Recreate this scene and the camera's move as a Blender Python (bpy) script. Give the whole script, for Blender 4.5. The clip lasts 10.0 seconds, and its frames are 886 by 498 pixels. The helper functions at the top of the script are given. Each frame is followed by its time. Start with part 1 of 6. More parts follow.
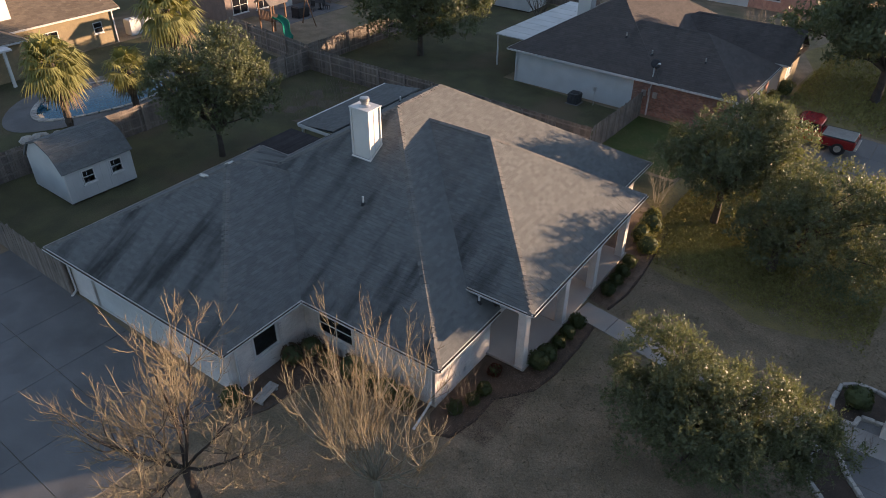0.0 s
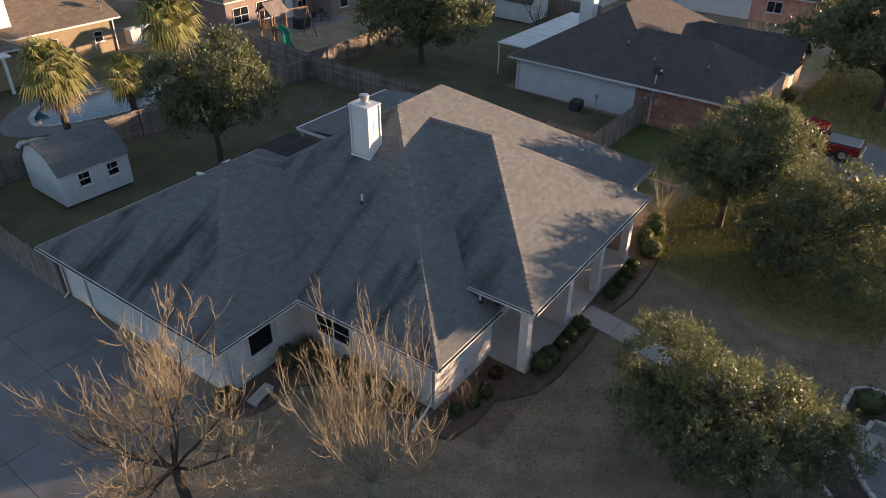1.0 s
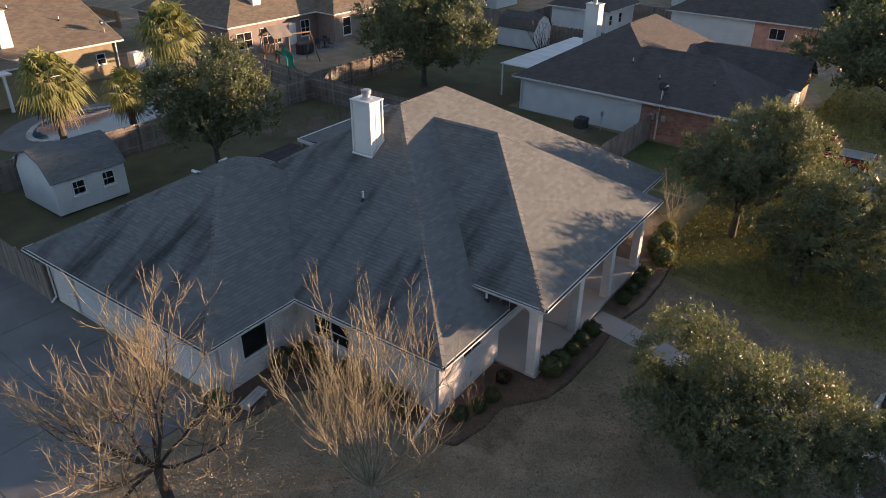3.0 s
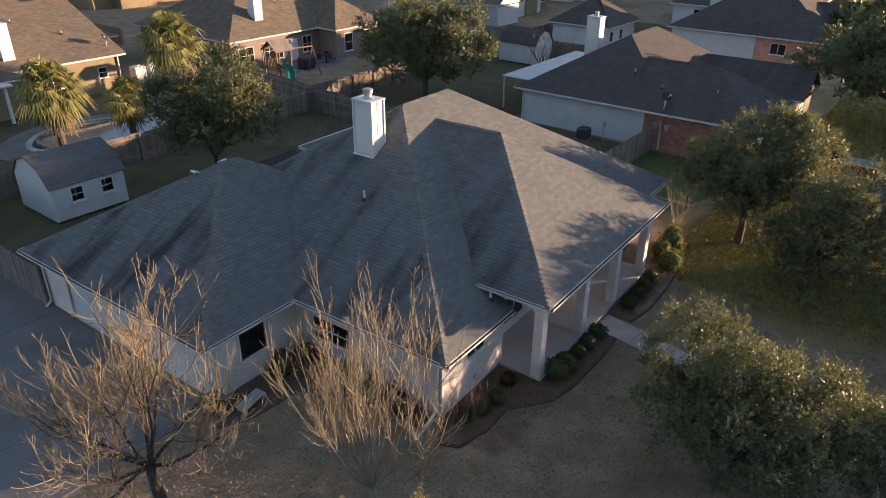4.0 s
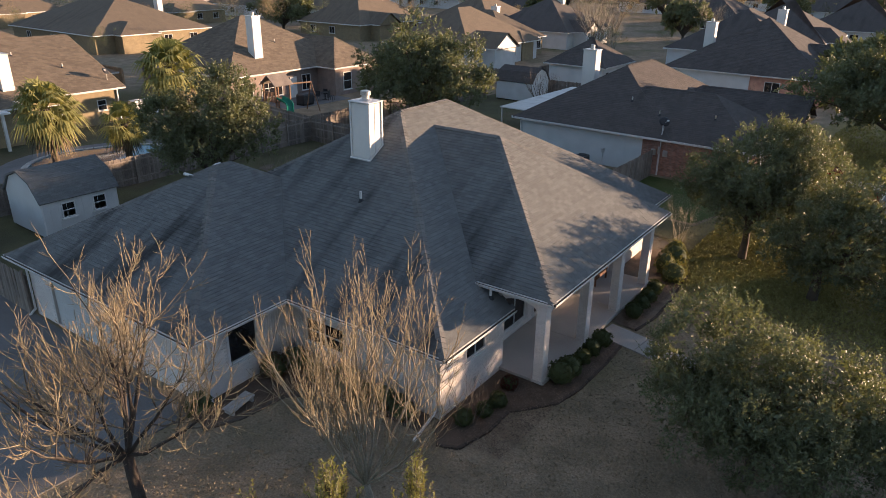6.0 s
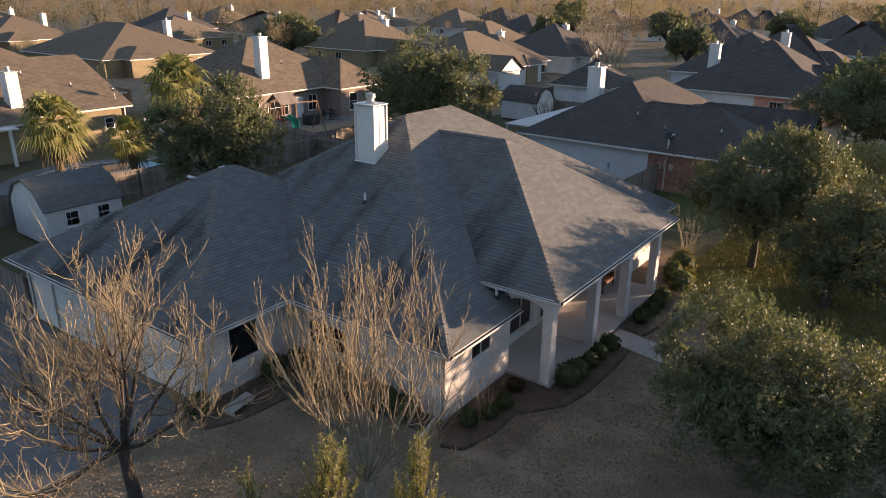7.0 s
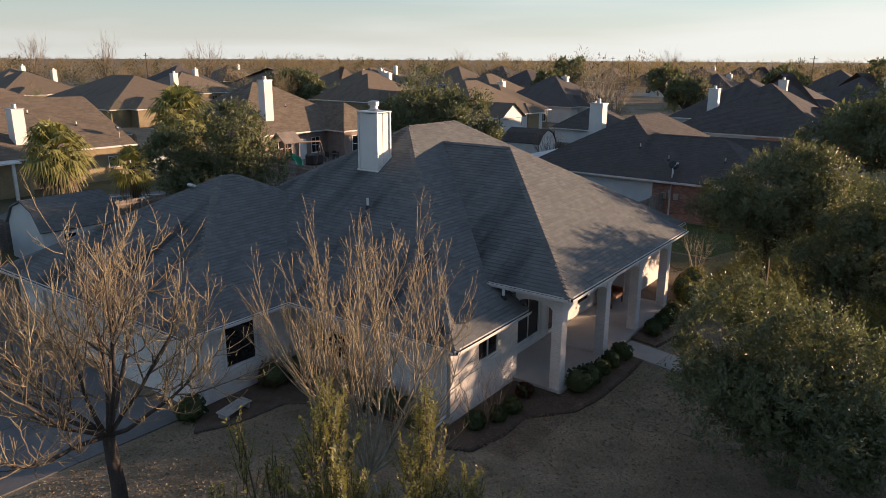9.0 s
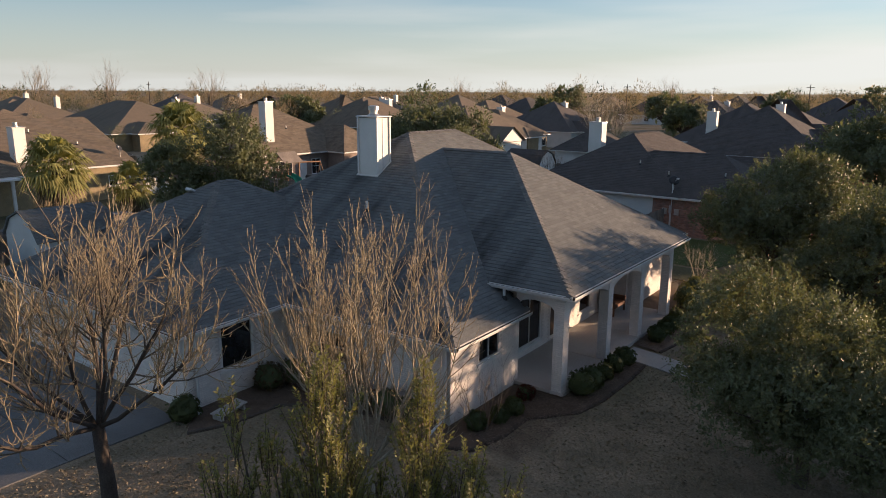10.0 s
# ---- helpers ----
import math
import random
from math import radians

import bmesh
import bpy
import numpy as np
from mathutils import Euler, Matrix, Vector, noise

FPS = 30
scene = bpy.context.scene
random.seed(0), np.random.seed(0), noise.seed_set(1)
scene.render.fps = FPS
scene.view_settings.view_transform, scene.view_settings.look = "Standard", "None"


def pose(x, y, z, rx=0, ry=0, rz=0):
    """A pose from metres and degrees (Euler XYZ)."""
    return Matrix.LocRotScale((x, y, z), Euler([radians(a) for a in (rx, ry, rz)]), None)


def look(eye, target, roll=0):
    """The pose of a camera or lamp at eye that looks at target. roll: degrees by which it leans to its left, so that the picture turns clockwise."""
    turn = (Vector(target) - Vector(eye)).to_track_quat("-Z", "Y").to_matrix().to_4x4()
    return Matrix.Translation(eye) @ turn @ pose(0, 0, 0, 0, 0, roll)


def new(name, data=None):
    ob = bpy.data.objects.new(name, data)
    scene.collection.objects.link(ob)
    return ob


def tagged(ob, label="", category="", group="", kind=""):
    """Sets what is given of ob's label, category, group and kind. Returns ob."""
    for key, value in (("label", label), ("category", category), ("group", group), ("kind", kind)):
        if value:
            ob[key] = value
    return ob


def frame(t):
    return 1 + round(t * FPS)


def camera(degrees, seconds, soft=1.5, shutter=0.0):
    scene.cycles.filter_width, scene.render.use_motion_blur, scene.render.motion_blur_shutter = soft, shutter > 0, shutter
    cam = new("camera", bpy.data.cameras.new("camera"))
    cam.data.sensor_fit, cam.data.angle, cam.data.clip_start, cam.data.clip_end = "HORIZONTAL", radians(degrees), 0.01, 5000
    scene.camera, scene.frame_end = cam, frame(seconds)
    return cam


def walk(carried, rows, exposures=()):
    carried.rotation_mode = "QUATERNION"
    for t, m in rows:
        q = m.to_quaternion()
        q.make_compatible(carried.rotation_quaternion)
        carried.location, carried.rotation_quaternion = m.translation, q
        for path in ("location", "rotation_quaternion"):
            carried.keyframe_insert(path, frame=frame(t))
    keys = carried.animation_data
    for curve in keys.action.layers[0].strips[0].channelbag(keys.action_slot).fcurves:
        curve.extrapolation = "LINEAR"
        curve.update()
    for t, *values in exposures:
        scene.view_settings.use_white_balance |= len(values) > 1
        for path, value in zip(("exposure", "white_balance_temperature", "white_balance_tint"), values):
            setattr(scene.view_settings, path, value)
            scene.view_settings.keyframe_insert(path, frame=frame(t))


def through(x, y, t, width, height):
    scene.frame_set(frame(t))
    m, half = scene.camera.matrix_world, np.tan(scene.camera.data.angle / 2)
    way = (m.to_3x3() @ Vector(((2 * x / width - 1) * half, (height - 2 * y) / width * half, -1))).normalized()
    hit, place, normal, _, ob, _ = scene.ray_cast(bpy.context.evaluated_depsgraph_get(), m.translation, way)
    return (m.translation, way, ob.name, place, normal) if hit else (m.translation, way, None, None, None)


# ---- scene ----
cam = camera(64.9, 10.0, soft=0.6)
PATH = [
    (0, (0.424, 0.462, 19.445), (-0.573, 1.782, 18.32), 0.5),
    (0.5, (0.41, 0.489, 18.96), (-0.597, 1.82, 17.858), 0.5),
    (1, (0.398, 0.523, 18.457), (-0.619, 1.866, 17.378), 0.6),
    (1.5, (0.364, 0.554, 17.948), (-0.663, 1.91, 16.896), 0.6),
    (2, (0.34, 0.56, 17.422), (-0.699, 1.928, 16.397), 0.6),
    (2.5, (0.3, 0.594, 16.88), (-0.75, 1.973, 15.882), 0.6),
    (4, (0.17, 0.595, 15.352), (-0.912, 2.008, 14.44), 0.5),
    (4.5, (0.227, 0.48, 14.86), (-0.867, 1.906, 13.982), 0.5),
    (5, (0.258, 0.429, 14.342), (-0.846, 1.866, 13.497), 0.5),
    (5.5, (0.276, 0.467, 13.834), (-0.839, 1.917, 13.024), 0.5),
    (6.8, (0.194, 0.428, 12.365), (-0.94, 1.918, 11.664), 0.5),
    (7, (0.307, 0.421, 12.208), (-0.842, 1.906, 11.518), 0.5),
    (7.5, (0.321, 0.341, 11.664), (-0.838, 1.836, 11.015), 0.4),
    (8, (0.311, 0.324, 11.168), (-0.857, 1.829, 10.56), 0.4),
    (8.5, (0.253, 0.356, 10.682), (-0.925, 1.87, 10.114), 0.3),
    (9, (0.213, 0.412, 10.167), (-0.973, 1.934, 9.64), 0.3),
    (9.5, (0.177, 0.441, 9.661), (-1.016, 1.972, 9.176), 0.3),
    (10, (0.2, 0.444, 9.182), (-0.999, 1.982, 8.739), 0.3),
]
walk(cam, [(t, look(eye, target, roll)) for t, eye, target, roll in PATH],
     exposures=[(0.0, 1.7, 5430, 12), (5.5, 1.72, 5430, 12), (7.5, 1.58, 5430, 12), (10.0, 1.2, 5430, 12)])

# ---------------------------------------------------------------- light
SUN_AZ, SUN_EL = 52.0, 6.0     # degrees from +x towards +y, and above the horizon
world = bpy.data.worlds.new("sky_world")
scene.world = world
world.use_nodes = True
wn, wl = world.node_tree.nodes, world.node_tree.links
wn.clear()
w_out = wn.new("ShaderNodeOutputWorld")
w_bg = wn.new("ShaderNodeBackground")
w_sky = wn.new("ShaderNodeTexSky")
w_sky.sky_type, w_sky.sun_disc = "NISHITA", False
w_sky.sun_elevation, w_sky.sun_rotation = radians(SUN_EL + 2), radians(90 - SUN_AZ)
w_sky.air_density, w_sky.dust_density, w_sky.ozone_density = 1.1, 0.5, 3.0
w_bg.inputs["Strength"].default_value = 0.072
# thin streaks of high cloud
w_co = wn.new("ShaderNodeTexCoord")
w_map = wn.new("ShaderNodeMapping")
w_map.inputs["Scale"].default_value = (1.0, 1.0, 11.0)
w_map.inputs["Rotation"].default_value = (radians(4), radians(-5), 0)
w_noise = wn.new("ShaderNodeTexNoise")
w_noise.inputs["Scale"].default_value, w_noise.inputs["Detail"].default_value, w_noise.inputs["Roughness"].default_value = 1.3, 5.0, 0.45
w_ramp = wn.new("ShaderNodeMapRange")
w_ramp.inputs["From Min"].default_value, w_ramp.inputs["From Max"].default_value = 0.46, 0.72
w_ramp.inputs["To Min"].default_value, w_ramp.inputs["To Max"].default_value = 0.1, 0.66
w_mix = wn.new("ShaderNodeMix")
w_mix.data_type = "RGBA"
# the veil is brighter on the sun's side of the sky
w_dot = wn.new("ShaderNodeVectorMath")
w_dot.operation = "DOT_PRODUCT"
w_dot.inputs[1].default_value = (math.cos(radians(SUN_AZ)), math.sin(radians(SUN_AZ)), 0.1)
wl.new(w_co.outputs["Generated"], w_dot.inputs[0])
w_side = wn.new("ShaderNodeMapRange")
w_side.inputs["From Min"].default_value, w_side.inputs["From Max"].default_value = -1.0, 1.0
w_side.inputs["To Min"].default_value, w_side.inputs["To Max"].default_value = 0.72, 1.2
wl.new(w_dot.outputs["Value"], w_side.inputs["Value"])
w_veil = wn.new("ShaderNodeVectorMath")
w_veil.operation = "SCALE"
w_veil.inputs[0].default_value = (5.1, 4.57, 3.53)
wl.new(w_side.outputs[0], w_veil.inputs["Scale"])
wl.new(w_veil.outputs[0], w_mix.inputs[7])
wl.new(w_co.outputs["Generated"], w_map.inputs["Vector"])
wl.new(w_map.outputs[0], w_noise.inputs["Vector"])
wl.new(w_noise.outputs[0], w_ramp.inputs["Value"])
# the veil thickens towards the horizon
w_sep = wn.new("ShaderNodeSeparateXYZ")
wl.new(w_co.outputs["Generated"], w_sep.inputs[0])
w_low = wn.new("ShaderNodeMapRange")
w_low.inputs["From Min"].default_value, w_low.inputs["From Max"].default_value = 0.0, 0.16
w_low.inputs["To Min"].default_value, w_low.inputs["To Max"].default_value = 0.72, 0.0
wl.new(w_sep.outputs["Z"], w_low.inputs["Value"])
w_sum = wn.new("ShaderNodeMath")
w_sum.operation, w_sum.use_clamp = "ADD", True
wl.new(w_ramp.outputs[0], w_sum.inputs[0])
wl.new(w_low.outputs[0], w_sum.inputs[1])
wl.new(w_sum.outputs[0], w_mix.inputs[0])
wl.new(w_sky.outputs[0], w_mix.inputs[6])
wl.new(w_mix.outputs[2], w_bg.inputs["Color"])

wl.new(w_bg.outputs[0], w_out.inputs["Surface"])

sun = new("sun", bpy.data.lights.new("sun", "SUN"))
sun.data.energy, sun.data.angle, sun.data.color = 5.0, radians(0.6), (1.0, 0.61, 0.32)
sun_way = Vector((math.cos(radians(SUN_EL)) * math.cos(radians(SUN_AZ)),
                  math.cos(radians(SUN_EL)) * math.sin(radians(SUN_AZ)), math.sin(radians(SUN_EL))))
sun.matrix_world = look(sun_way * 60, (0, 0, 0))

# ---------------------------------------------------------------- materials
def mat(name, col, rough=0.8, col2=None, scale=3.0, grain=60.0, bump=0.15, metal=0.0, island=0.0, obj=0.0, stain=None, stain_scale=0.35, spec=0.35, dist=0.02, speck=1.1):
    """A surface with two scales of variation: patches of col2, fine grain and bump, and a change from piece to piece."""
    m = bpy.data.materials.new(name)
    m.use_nodes = True
    nt = m.node_tree
    n, l = nt.nodes, nt.links
    p = n["Principled BSDF"]
    p.inputs["Roughness"].default_value, p.inputs["Metallic"].default_value = rough, metal
    p.inputs["Specular IOR Level"].default_value = spec
    co = n.new("ShaderNodeTexCoord")
    geo = n.new("ShaderNodeNewGeometry")
    pos = geo.outputs["Position"]
    big = n.new("ShaderNodeTexNoise")
    big.inputs["Scale"].default_value, big.inputs["Detail"].default_value = scale, 4.0
    l.new(pos, big.inputs["Vector"])
    fine = n.new("ShaderNodeTexNoise")
    fine.inputs["Scale"].default_value, fine.inputs["Detail"].default_value = grain, 3.0
    l.new(pos, fine.inputs["Vector"])
    ramp = n.new("ShaderNodeMapRange")
    ramp.inputs["From Min"].default_value, ramp.inputs["From Max"].default_value = 0.35, 0.65
    l.new(big.outputs[0], ramp.inputs["Value"])
    mix = n.new("ShaderNodeMix")
    mix.data_type = "RGBA"
    c2 = col2 or tuple(c * 0.75 for c in col)
    mix.inputs[6].default_value, mix.inputs[7].default_value = (*col, 1), (*c2, 1)
    l.new(ramp.outputs[0], mix.inputs[0])
    out = mix.outputs[2]
    if stain:
        st = n.new("ShaderNodeTexNoise")
        st.inputs["Scale"].default_value, st.inputs["Detail"].default_value = stain_scale, 5.0
        l.new(pos, st.inputs["Vector"])
        sr = n.new("ShaderNodeMapRange")
        sr.inputs["From Min"].default_value, sr.inputs["From Max"].default_value = 0.5, 0.68
        l.new(st.outputs[0], sr.inputs["Value"])
        mx = n.new("ShaderNodeMix")
        mx.data_type = "RGBA"
        mx.inputs[7].default_value = (*stain, 1)
        l.new(out, mx.inputs[6])
        l.new(sr.outputs[0], mx.inputs[0])
        out = mx.outputs[2]
    val = n.new("ShaderNodeMath")
    val.operation = "MULTIPLY_ADD"
    l.new(fine.outputs[0], val.inputs[0])
    val.inputs[1].default_value, val.inputs[2].default_value = speck, 1 - speck / 2
    last = val.outputs[0]
    for amount, source in ((island, geo.outputs["Random Per Island"]), (obj, None)):
        if amount:
            if source is None:
                source = n.new("ShaderNodeObjectInfo").outputs["Random"]
            a = n.new("ShaderNodeMath")
            a.operation = "MULTIPLY_ADD"
            l.new(source, a.inputs[0])
            a.inputs[1].default_value, a.inputs[2].default_value = amount, 1 - amount / 2
            b = n.new("ShaderNodeMath")
            b.operation = "MULTIPLY"
            l.new(last, b.inputs[0])
            l.new(a.outputs[0], b.inputs[1])
            last = b.outputs[0]
    sc = n.new("ShaderNodeVectorMath")
    sc.operation = "SCALE"
    l.new(out, sc.inputs[0])
    l.new(last, sc.inputs["Scale"])
    l.new(sc.outputs[0], p.inputs["Base Color"])
    if bump:
        bp = n.new("ShaderNodeBump")
        bp.inputs["Strength"].default_value, bp.inputs["Distance"].default_value = bump, dist
        l.new(fine.outputs[0], bp.inputs["Height"])
        l.new(bp.outputs[0], p.inputs["Normal"])
    return m


def leaf_mat(name, col, col2, rough=0.62, through=0.3, spec=0.25):
    m = mat(name, col, rough, col2, scale=0.9, grain=14.0, bump=0.0, island=0.55, spec=spec)
    n, l = m.node_tree.nodes, m.node_tree.links
    p, o = n["Principled BSDF"], n["Material Output"]
    tr = n.new("ShaderNodeBsdfTranslucent")
    tr.inputs["Color"].default_value = (col[0] * 1.5, col[1] * 1.5, col[2] * 0.8, 1)
    ms = n.new("ShaderNodeMixShader")
    ms.inputs[0].default_value = through
    l.new(p.outputs[0], ms.inputs[1])
    l.new(tr.outputs[0], ms.inputs[2])
    l.new(ms.outputs[0], o.inputs["Surface"])
    return m


def shingle_mat(name, col, col2, streak, island=0.3, piece=0.0):
    """Shingle colours with dark weather streaks that run down the slope, whichever way it faces."""
    m = mat(name, col, 0.92, col2, 1.1, 35.0, 0.5, island=island, obj=piece, spec=0.2)
    n, l = m.node_tree.nodes, m.node_tree.links
    p = n["Principled BSDF"]
    geo = n.new("ShaderNodeNewGeometry")
    sep = n.new("ShaderNodeSeparateXYZ")
    l.new(geo.outputs["Normal"], sep.inputs[0])
    ab = []
    for k in ("X", "Y"):
        q = n.new("ShaderNodeMath")
        q.operation = "ABSOLUTE"
        l.new(sep.outputs[k], q.inputs[0])
        ab.append(q.outputs[0])
    gt = n.new("ShaderNodeMath")
    gt.operation = "GREATER_THAN"
    l.new(ab[0], gt.inputs[0])
    l.new(ab[1], gt.inputs[1])
    fields = []
    for stretch in ((1.0, 0.16, 0.16),):
        mp = n.new("ShaderNodeMapping")
        mp.inputs["Scale"].default_value = stretch
        l.new(geo.outputs["Position"], mp.inputs["Vector"])
        no = n.new("ShaderNodeTexNoise")
        no.inputs["Scale"].default_value, no.inputs["Detail"].default_value = 1.15, 6.0
        l.new(mp.outputs[0], no.inputs["Vector"])
        fields.append(no.outputs[0])
    mf = n.new("ShaderNodeMix")
    l.new(gt.outputs[0], mf.inputs[0])
    l.new(fields[0], mf.inputs[2])
    mf.inputs[3].default_value = 0.3
    mr = n.new("ShaderNodeMapRange")
    mr.inputs["From Min"].default_value, mr.inputs["From Max"].default_value = 0.47, 0.66
    mr.inputs["To Min"].default_value, mr.inputs["To Max"].default_value = 0.0, 1.0
    l.new(mf.outputs[0], mr.inputs["Value"])
    # the algae keeps to damp patches of the slopes
    pn = n.new("ShaderNodeTexNoise")
    pn.inputs["Scale"].default_value, pn.inputs["Detail"].default_value = 0.17, 3.0
    l.new(geo.outputs["Position"], pn.inputs["Vector"])
    pr = n.new("ShaderNodeMapRange")
    pr.inputs["From Min"].default_value, pr.inputs["From Max"].default_value = 0.36, 0.52
    l.new(pn.outputs[0], pr.inputs["Value"])
    pm = n.new("ShaderNodeMath")
    pm.operation = "MULTIPLY"
    l.new(mr.outputs[0], pm.inputs[0])
    l.new(pr.outputs[0], pm.inputs[1])
    ma = n.new("ShaderNodeMath")
    ma.operation = "MULTIPLY_ADD"
    l.new(pm.outputs[0], ma.inputs[0])
    ma.inputs[1].default_value, ma.inputs[2].default_value = streak - 1.0, 1.0
    sc = n.new("ShaderNodeVectorMath")
    sc.operation = "SCALE"
    old = p.inputs["Base Color"].links[0].from_socket
    l.new(old, sc.inputs[0])
    l.new(ma.outputs[0], sc.inputs["Scale"])
    l.new(sc.outputs[0], p.inputs["Base Color"])
    return m


SHINGLE = shingle_mat("weathered_grey_shingle", (0.135, 0.139, 0.136), (0.13, 0.134, 0.131), 0.34, 0.25)
SHINGLE_PIECE = shingle_mat("weathered_grey_shingle_tab", (0.135, 0.139, 0.136), (0.13, 0.134, 0.131), 0.34, 0.0, 0.25)
CAP = mat("paler_cap_shingle", (0.165, 0.16, 0.15), 0.92, (0.135, 0.132, 0.124), 1.1, 35.0, 0.5, island=0.3, spec=0.2)
SHINGLE_DARK = shingle_mat("charcoal_shingle", (0.09, 0.08, 0.074), (0.08, 0.072, 0.067), 0.8, 0.18)
SHINGLE_BROWN = shingle_mat("brown_shingle", (0.16, 0.13, 0.096), (0.142, 0.116, 0.087), 0.8)
TRIM = mat("white_painted_trim", (0.64, 0.63, 0.61), 0.5, (0.55, 0.54, 0.515), 1.5, 25.0, 0.05, speck=0.25)
BRICK_W = mat("white_painted_brick", (0.7, 0.655, 0.61), 0.75, (0.61, 0.57, 0.53), 1.2, 40.0, 0.3, obj=0.12, island=0.12, speck=0.5)
MORTAR_W = mat("pale_mortar", (0.56, 0.53, 0.49), 0.9, (0.48, 0.45, 0.42), 1.5, 50.0, 0.3)
CHIMNEY = mat("weathered_chimney_siding", (0.64, 0.63, 0.59), 0.65, (0.57, 0.565, 0.53), 0.8, 20.0, 0.05, speck=0.2)
SIDING = mat("white_siding", (0.55, 0.555, 0.54), 0.6, (0.48, 0.485, 0.47), 0.8, 20.0, 0.05, island=0.08, speck=0.2)
BRICK_R = mat("red_brick", (0.38, 0.21, 0.15), 0.85, (0.29, 0.15, 0.11), 2.0, 40.0, 0.3, island=0.6, obj=0.4)
BRICK_P = mat("pinkish_grey_brick", (0.21, 0.165, 0.14), 0.85, (0.17, 0.135, 0.115), 2.0, 40.0, 0.3, island=0.4)
BRICK_T = mat("tan_brick", (0.215, 0.172, 0.1), 0.85, (0.175, 0.14, 0.084), 2.0, 40.0, 0.3, island=0.4)
MORTAR = mat("grey_mortar", (0.3, 0.27, 0.24), 0.95, None, 2.0, 50.0, 0.3)
GLASS_DARK = mat("dark_window_glass", (0.012, 0.013, 0.015), 0.06, (0.02, 0.02, 0.022), 2.0, 5.0, 0.0, spec=0.6)
CONCRETE = mat("driveway_concrete", (0.16, 0.158, 0.156), 0.85, (0.132, 0.13, 0.128), 0.6, 45.0, 0.3, stain=(0.115, 0.113, 0.11), stain_scale=0.5, obj=0.12)
PORCH = mat("smooth_porch_concrete", (0.46, 0.42, 0.375), 0.8, (0.39, 0.355, 0.32), 0.7, 45.0, 0.15, obj=0.08)
WALK = mat("pale_walk_concrete", (0.32, 0.3, 0.275), 0.85, (0.26, 0.245, 0.225), 0.7, 45.0, 0.3, obj=0.1, speck=0.7)
JOINT = mat("dark_joint", (0.06, 0.055, 0.05), 0.95, None, 2.0, 30.0, 0.2)
GRASS = mat("winter_lawn", (0.27, 0.214, 0.148), 0.95, (0.18, 0.147, 0.1), 0.8, 16.0, 0.7, speck=1.3, stain=(0.14, 0.128, 0.068), stain_scale=0.12, spec=0.15, dist=0.05)
# green-brown grass, its colour tinted yellow-green to carry the low sunlight
OLIVE_LAWN = mat("sun_tinted_lawn", (0.24, 0.2, 0.088), 0.95, (0.175, 0.152, 0.074), 0.9, 22.0, 0.9, stain=(0.18, 0.15, 0.07), stain_scale=0.3, spec=0.15, dist=0.05)
OLIVE_BLADE = mat("sun_tinted_blades", (0.27, 0.25, 0.085), 0.9, (0.23, 0.21, 0.075), 0.4, 20.0, 0.0, island=0.4, spec=0.15)
GREEN_LAWN = mat("green_winter_lawn", (0.06, 0.085, 0.025), 0.95, (0.085, 0.095, 0.035), 0.8, 22.0, 0.9, spec=0.15, dist=0.05)
BLADE = mat("winter_grass_blades", (0.235, 0.195, 0.13), 0.9, (0.185, 0.157, 0.103), 0.35, 20.0, 0.0, island=0.5, stain=(0.22, 0.18, 0.12), stain_scale=0.12, spec=0.15)
MULCH = mat("brown_mulch", (0.165, 0.122, 0.09), 0.95, (0.12, 0.09, 0.066), 2.5, 30.0, 0.8, island=0.6, spec=0.15)
FENCE = mat("weathered_fence_board", (0.24, 0.205, 0.17), 0.9, (0.17, 0.145, 0.125), 1.2, 18.0, 0.4, island=0.45, obj=0.45)
FENCE_NEW = mat("tan_fence_board", (0.33, 0.22, 0.125), 0.85, (0.25, 0.165, 0.095), 1.2, 18.0, 0.4, island=0.4, obj=0.4)
BARK = mat("grey_brown_bark", (0.105, 0.085, 0.066), 0.95, (0.07, 0.058, 0.046), 3.0, 30.0, 0.8)
BARK_DARK = mat("dark_crape_bark", (0.068, 0.056, 0.047), 0.95, (0.048, 0.04, 0.035), 3.0, 30.0, 0.6)
TWIG = mat("pale_crape_bark", (0.32, 0.285, 0.21), 0.8, (0.24, 0.21, 0.155), 3.0, 25.0, 0.3)
TWIG_RED = mat("tan_twig", (0.13, 0.108, 0.08), 0.85, (0.095, 0.08, 0.062), 3.0, 25.0, 0.2)
TWIG_FINE = mat("golden_brown_twig", (0.29, 0.24, 0.145), 0.85, (0.19, 0.155, 0.1), 2.0, 12.0, 0.0)
TWIG_GREY = mat("grey_bare_twig", (0.2, 0.16, 0.12), 0.9, (0.15, 0.12, 0.09), 1.0, 10.0, 0.0)
OAK_LEAF = leaf_mat("live_oak_leaf", (0.14, 0.152, 0.08), (0.094, 0.106, 0.056), 0.5, 0.25, 0.34)
BUSH_LEAF = leaf_mat("boxwood_leaf", (0.075, 0.088, 0.036), (0.05, 0.064, 0.026))
LIGHT_LEAF = leaf_mat("yellow_green_leaf", (0.19, 0.185, 0.06), (0.12, 0.13, 0.045), 0.5, 0.35, 0.35)
PALM_LEAF = leaf_mat("palm_frond", (0.25, 0.24, 0.085), (0.17, 0.18, 0.065))
PALM_DRY = mat("dry_palm_frond", (0.17, 0.13, 0.075), 0.9, (0.12, 0.094, 0.056), 2.0, 15.0, 0.0, island=0.4)
METAL = mat("galvanised_metal", (0.55, 0.54, 0.52), 0.4, (0.45, 0.44, 0.42), 3.0, 30.0, 0.05, metal=0.8)
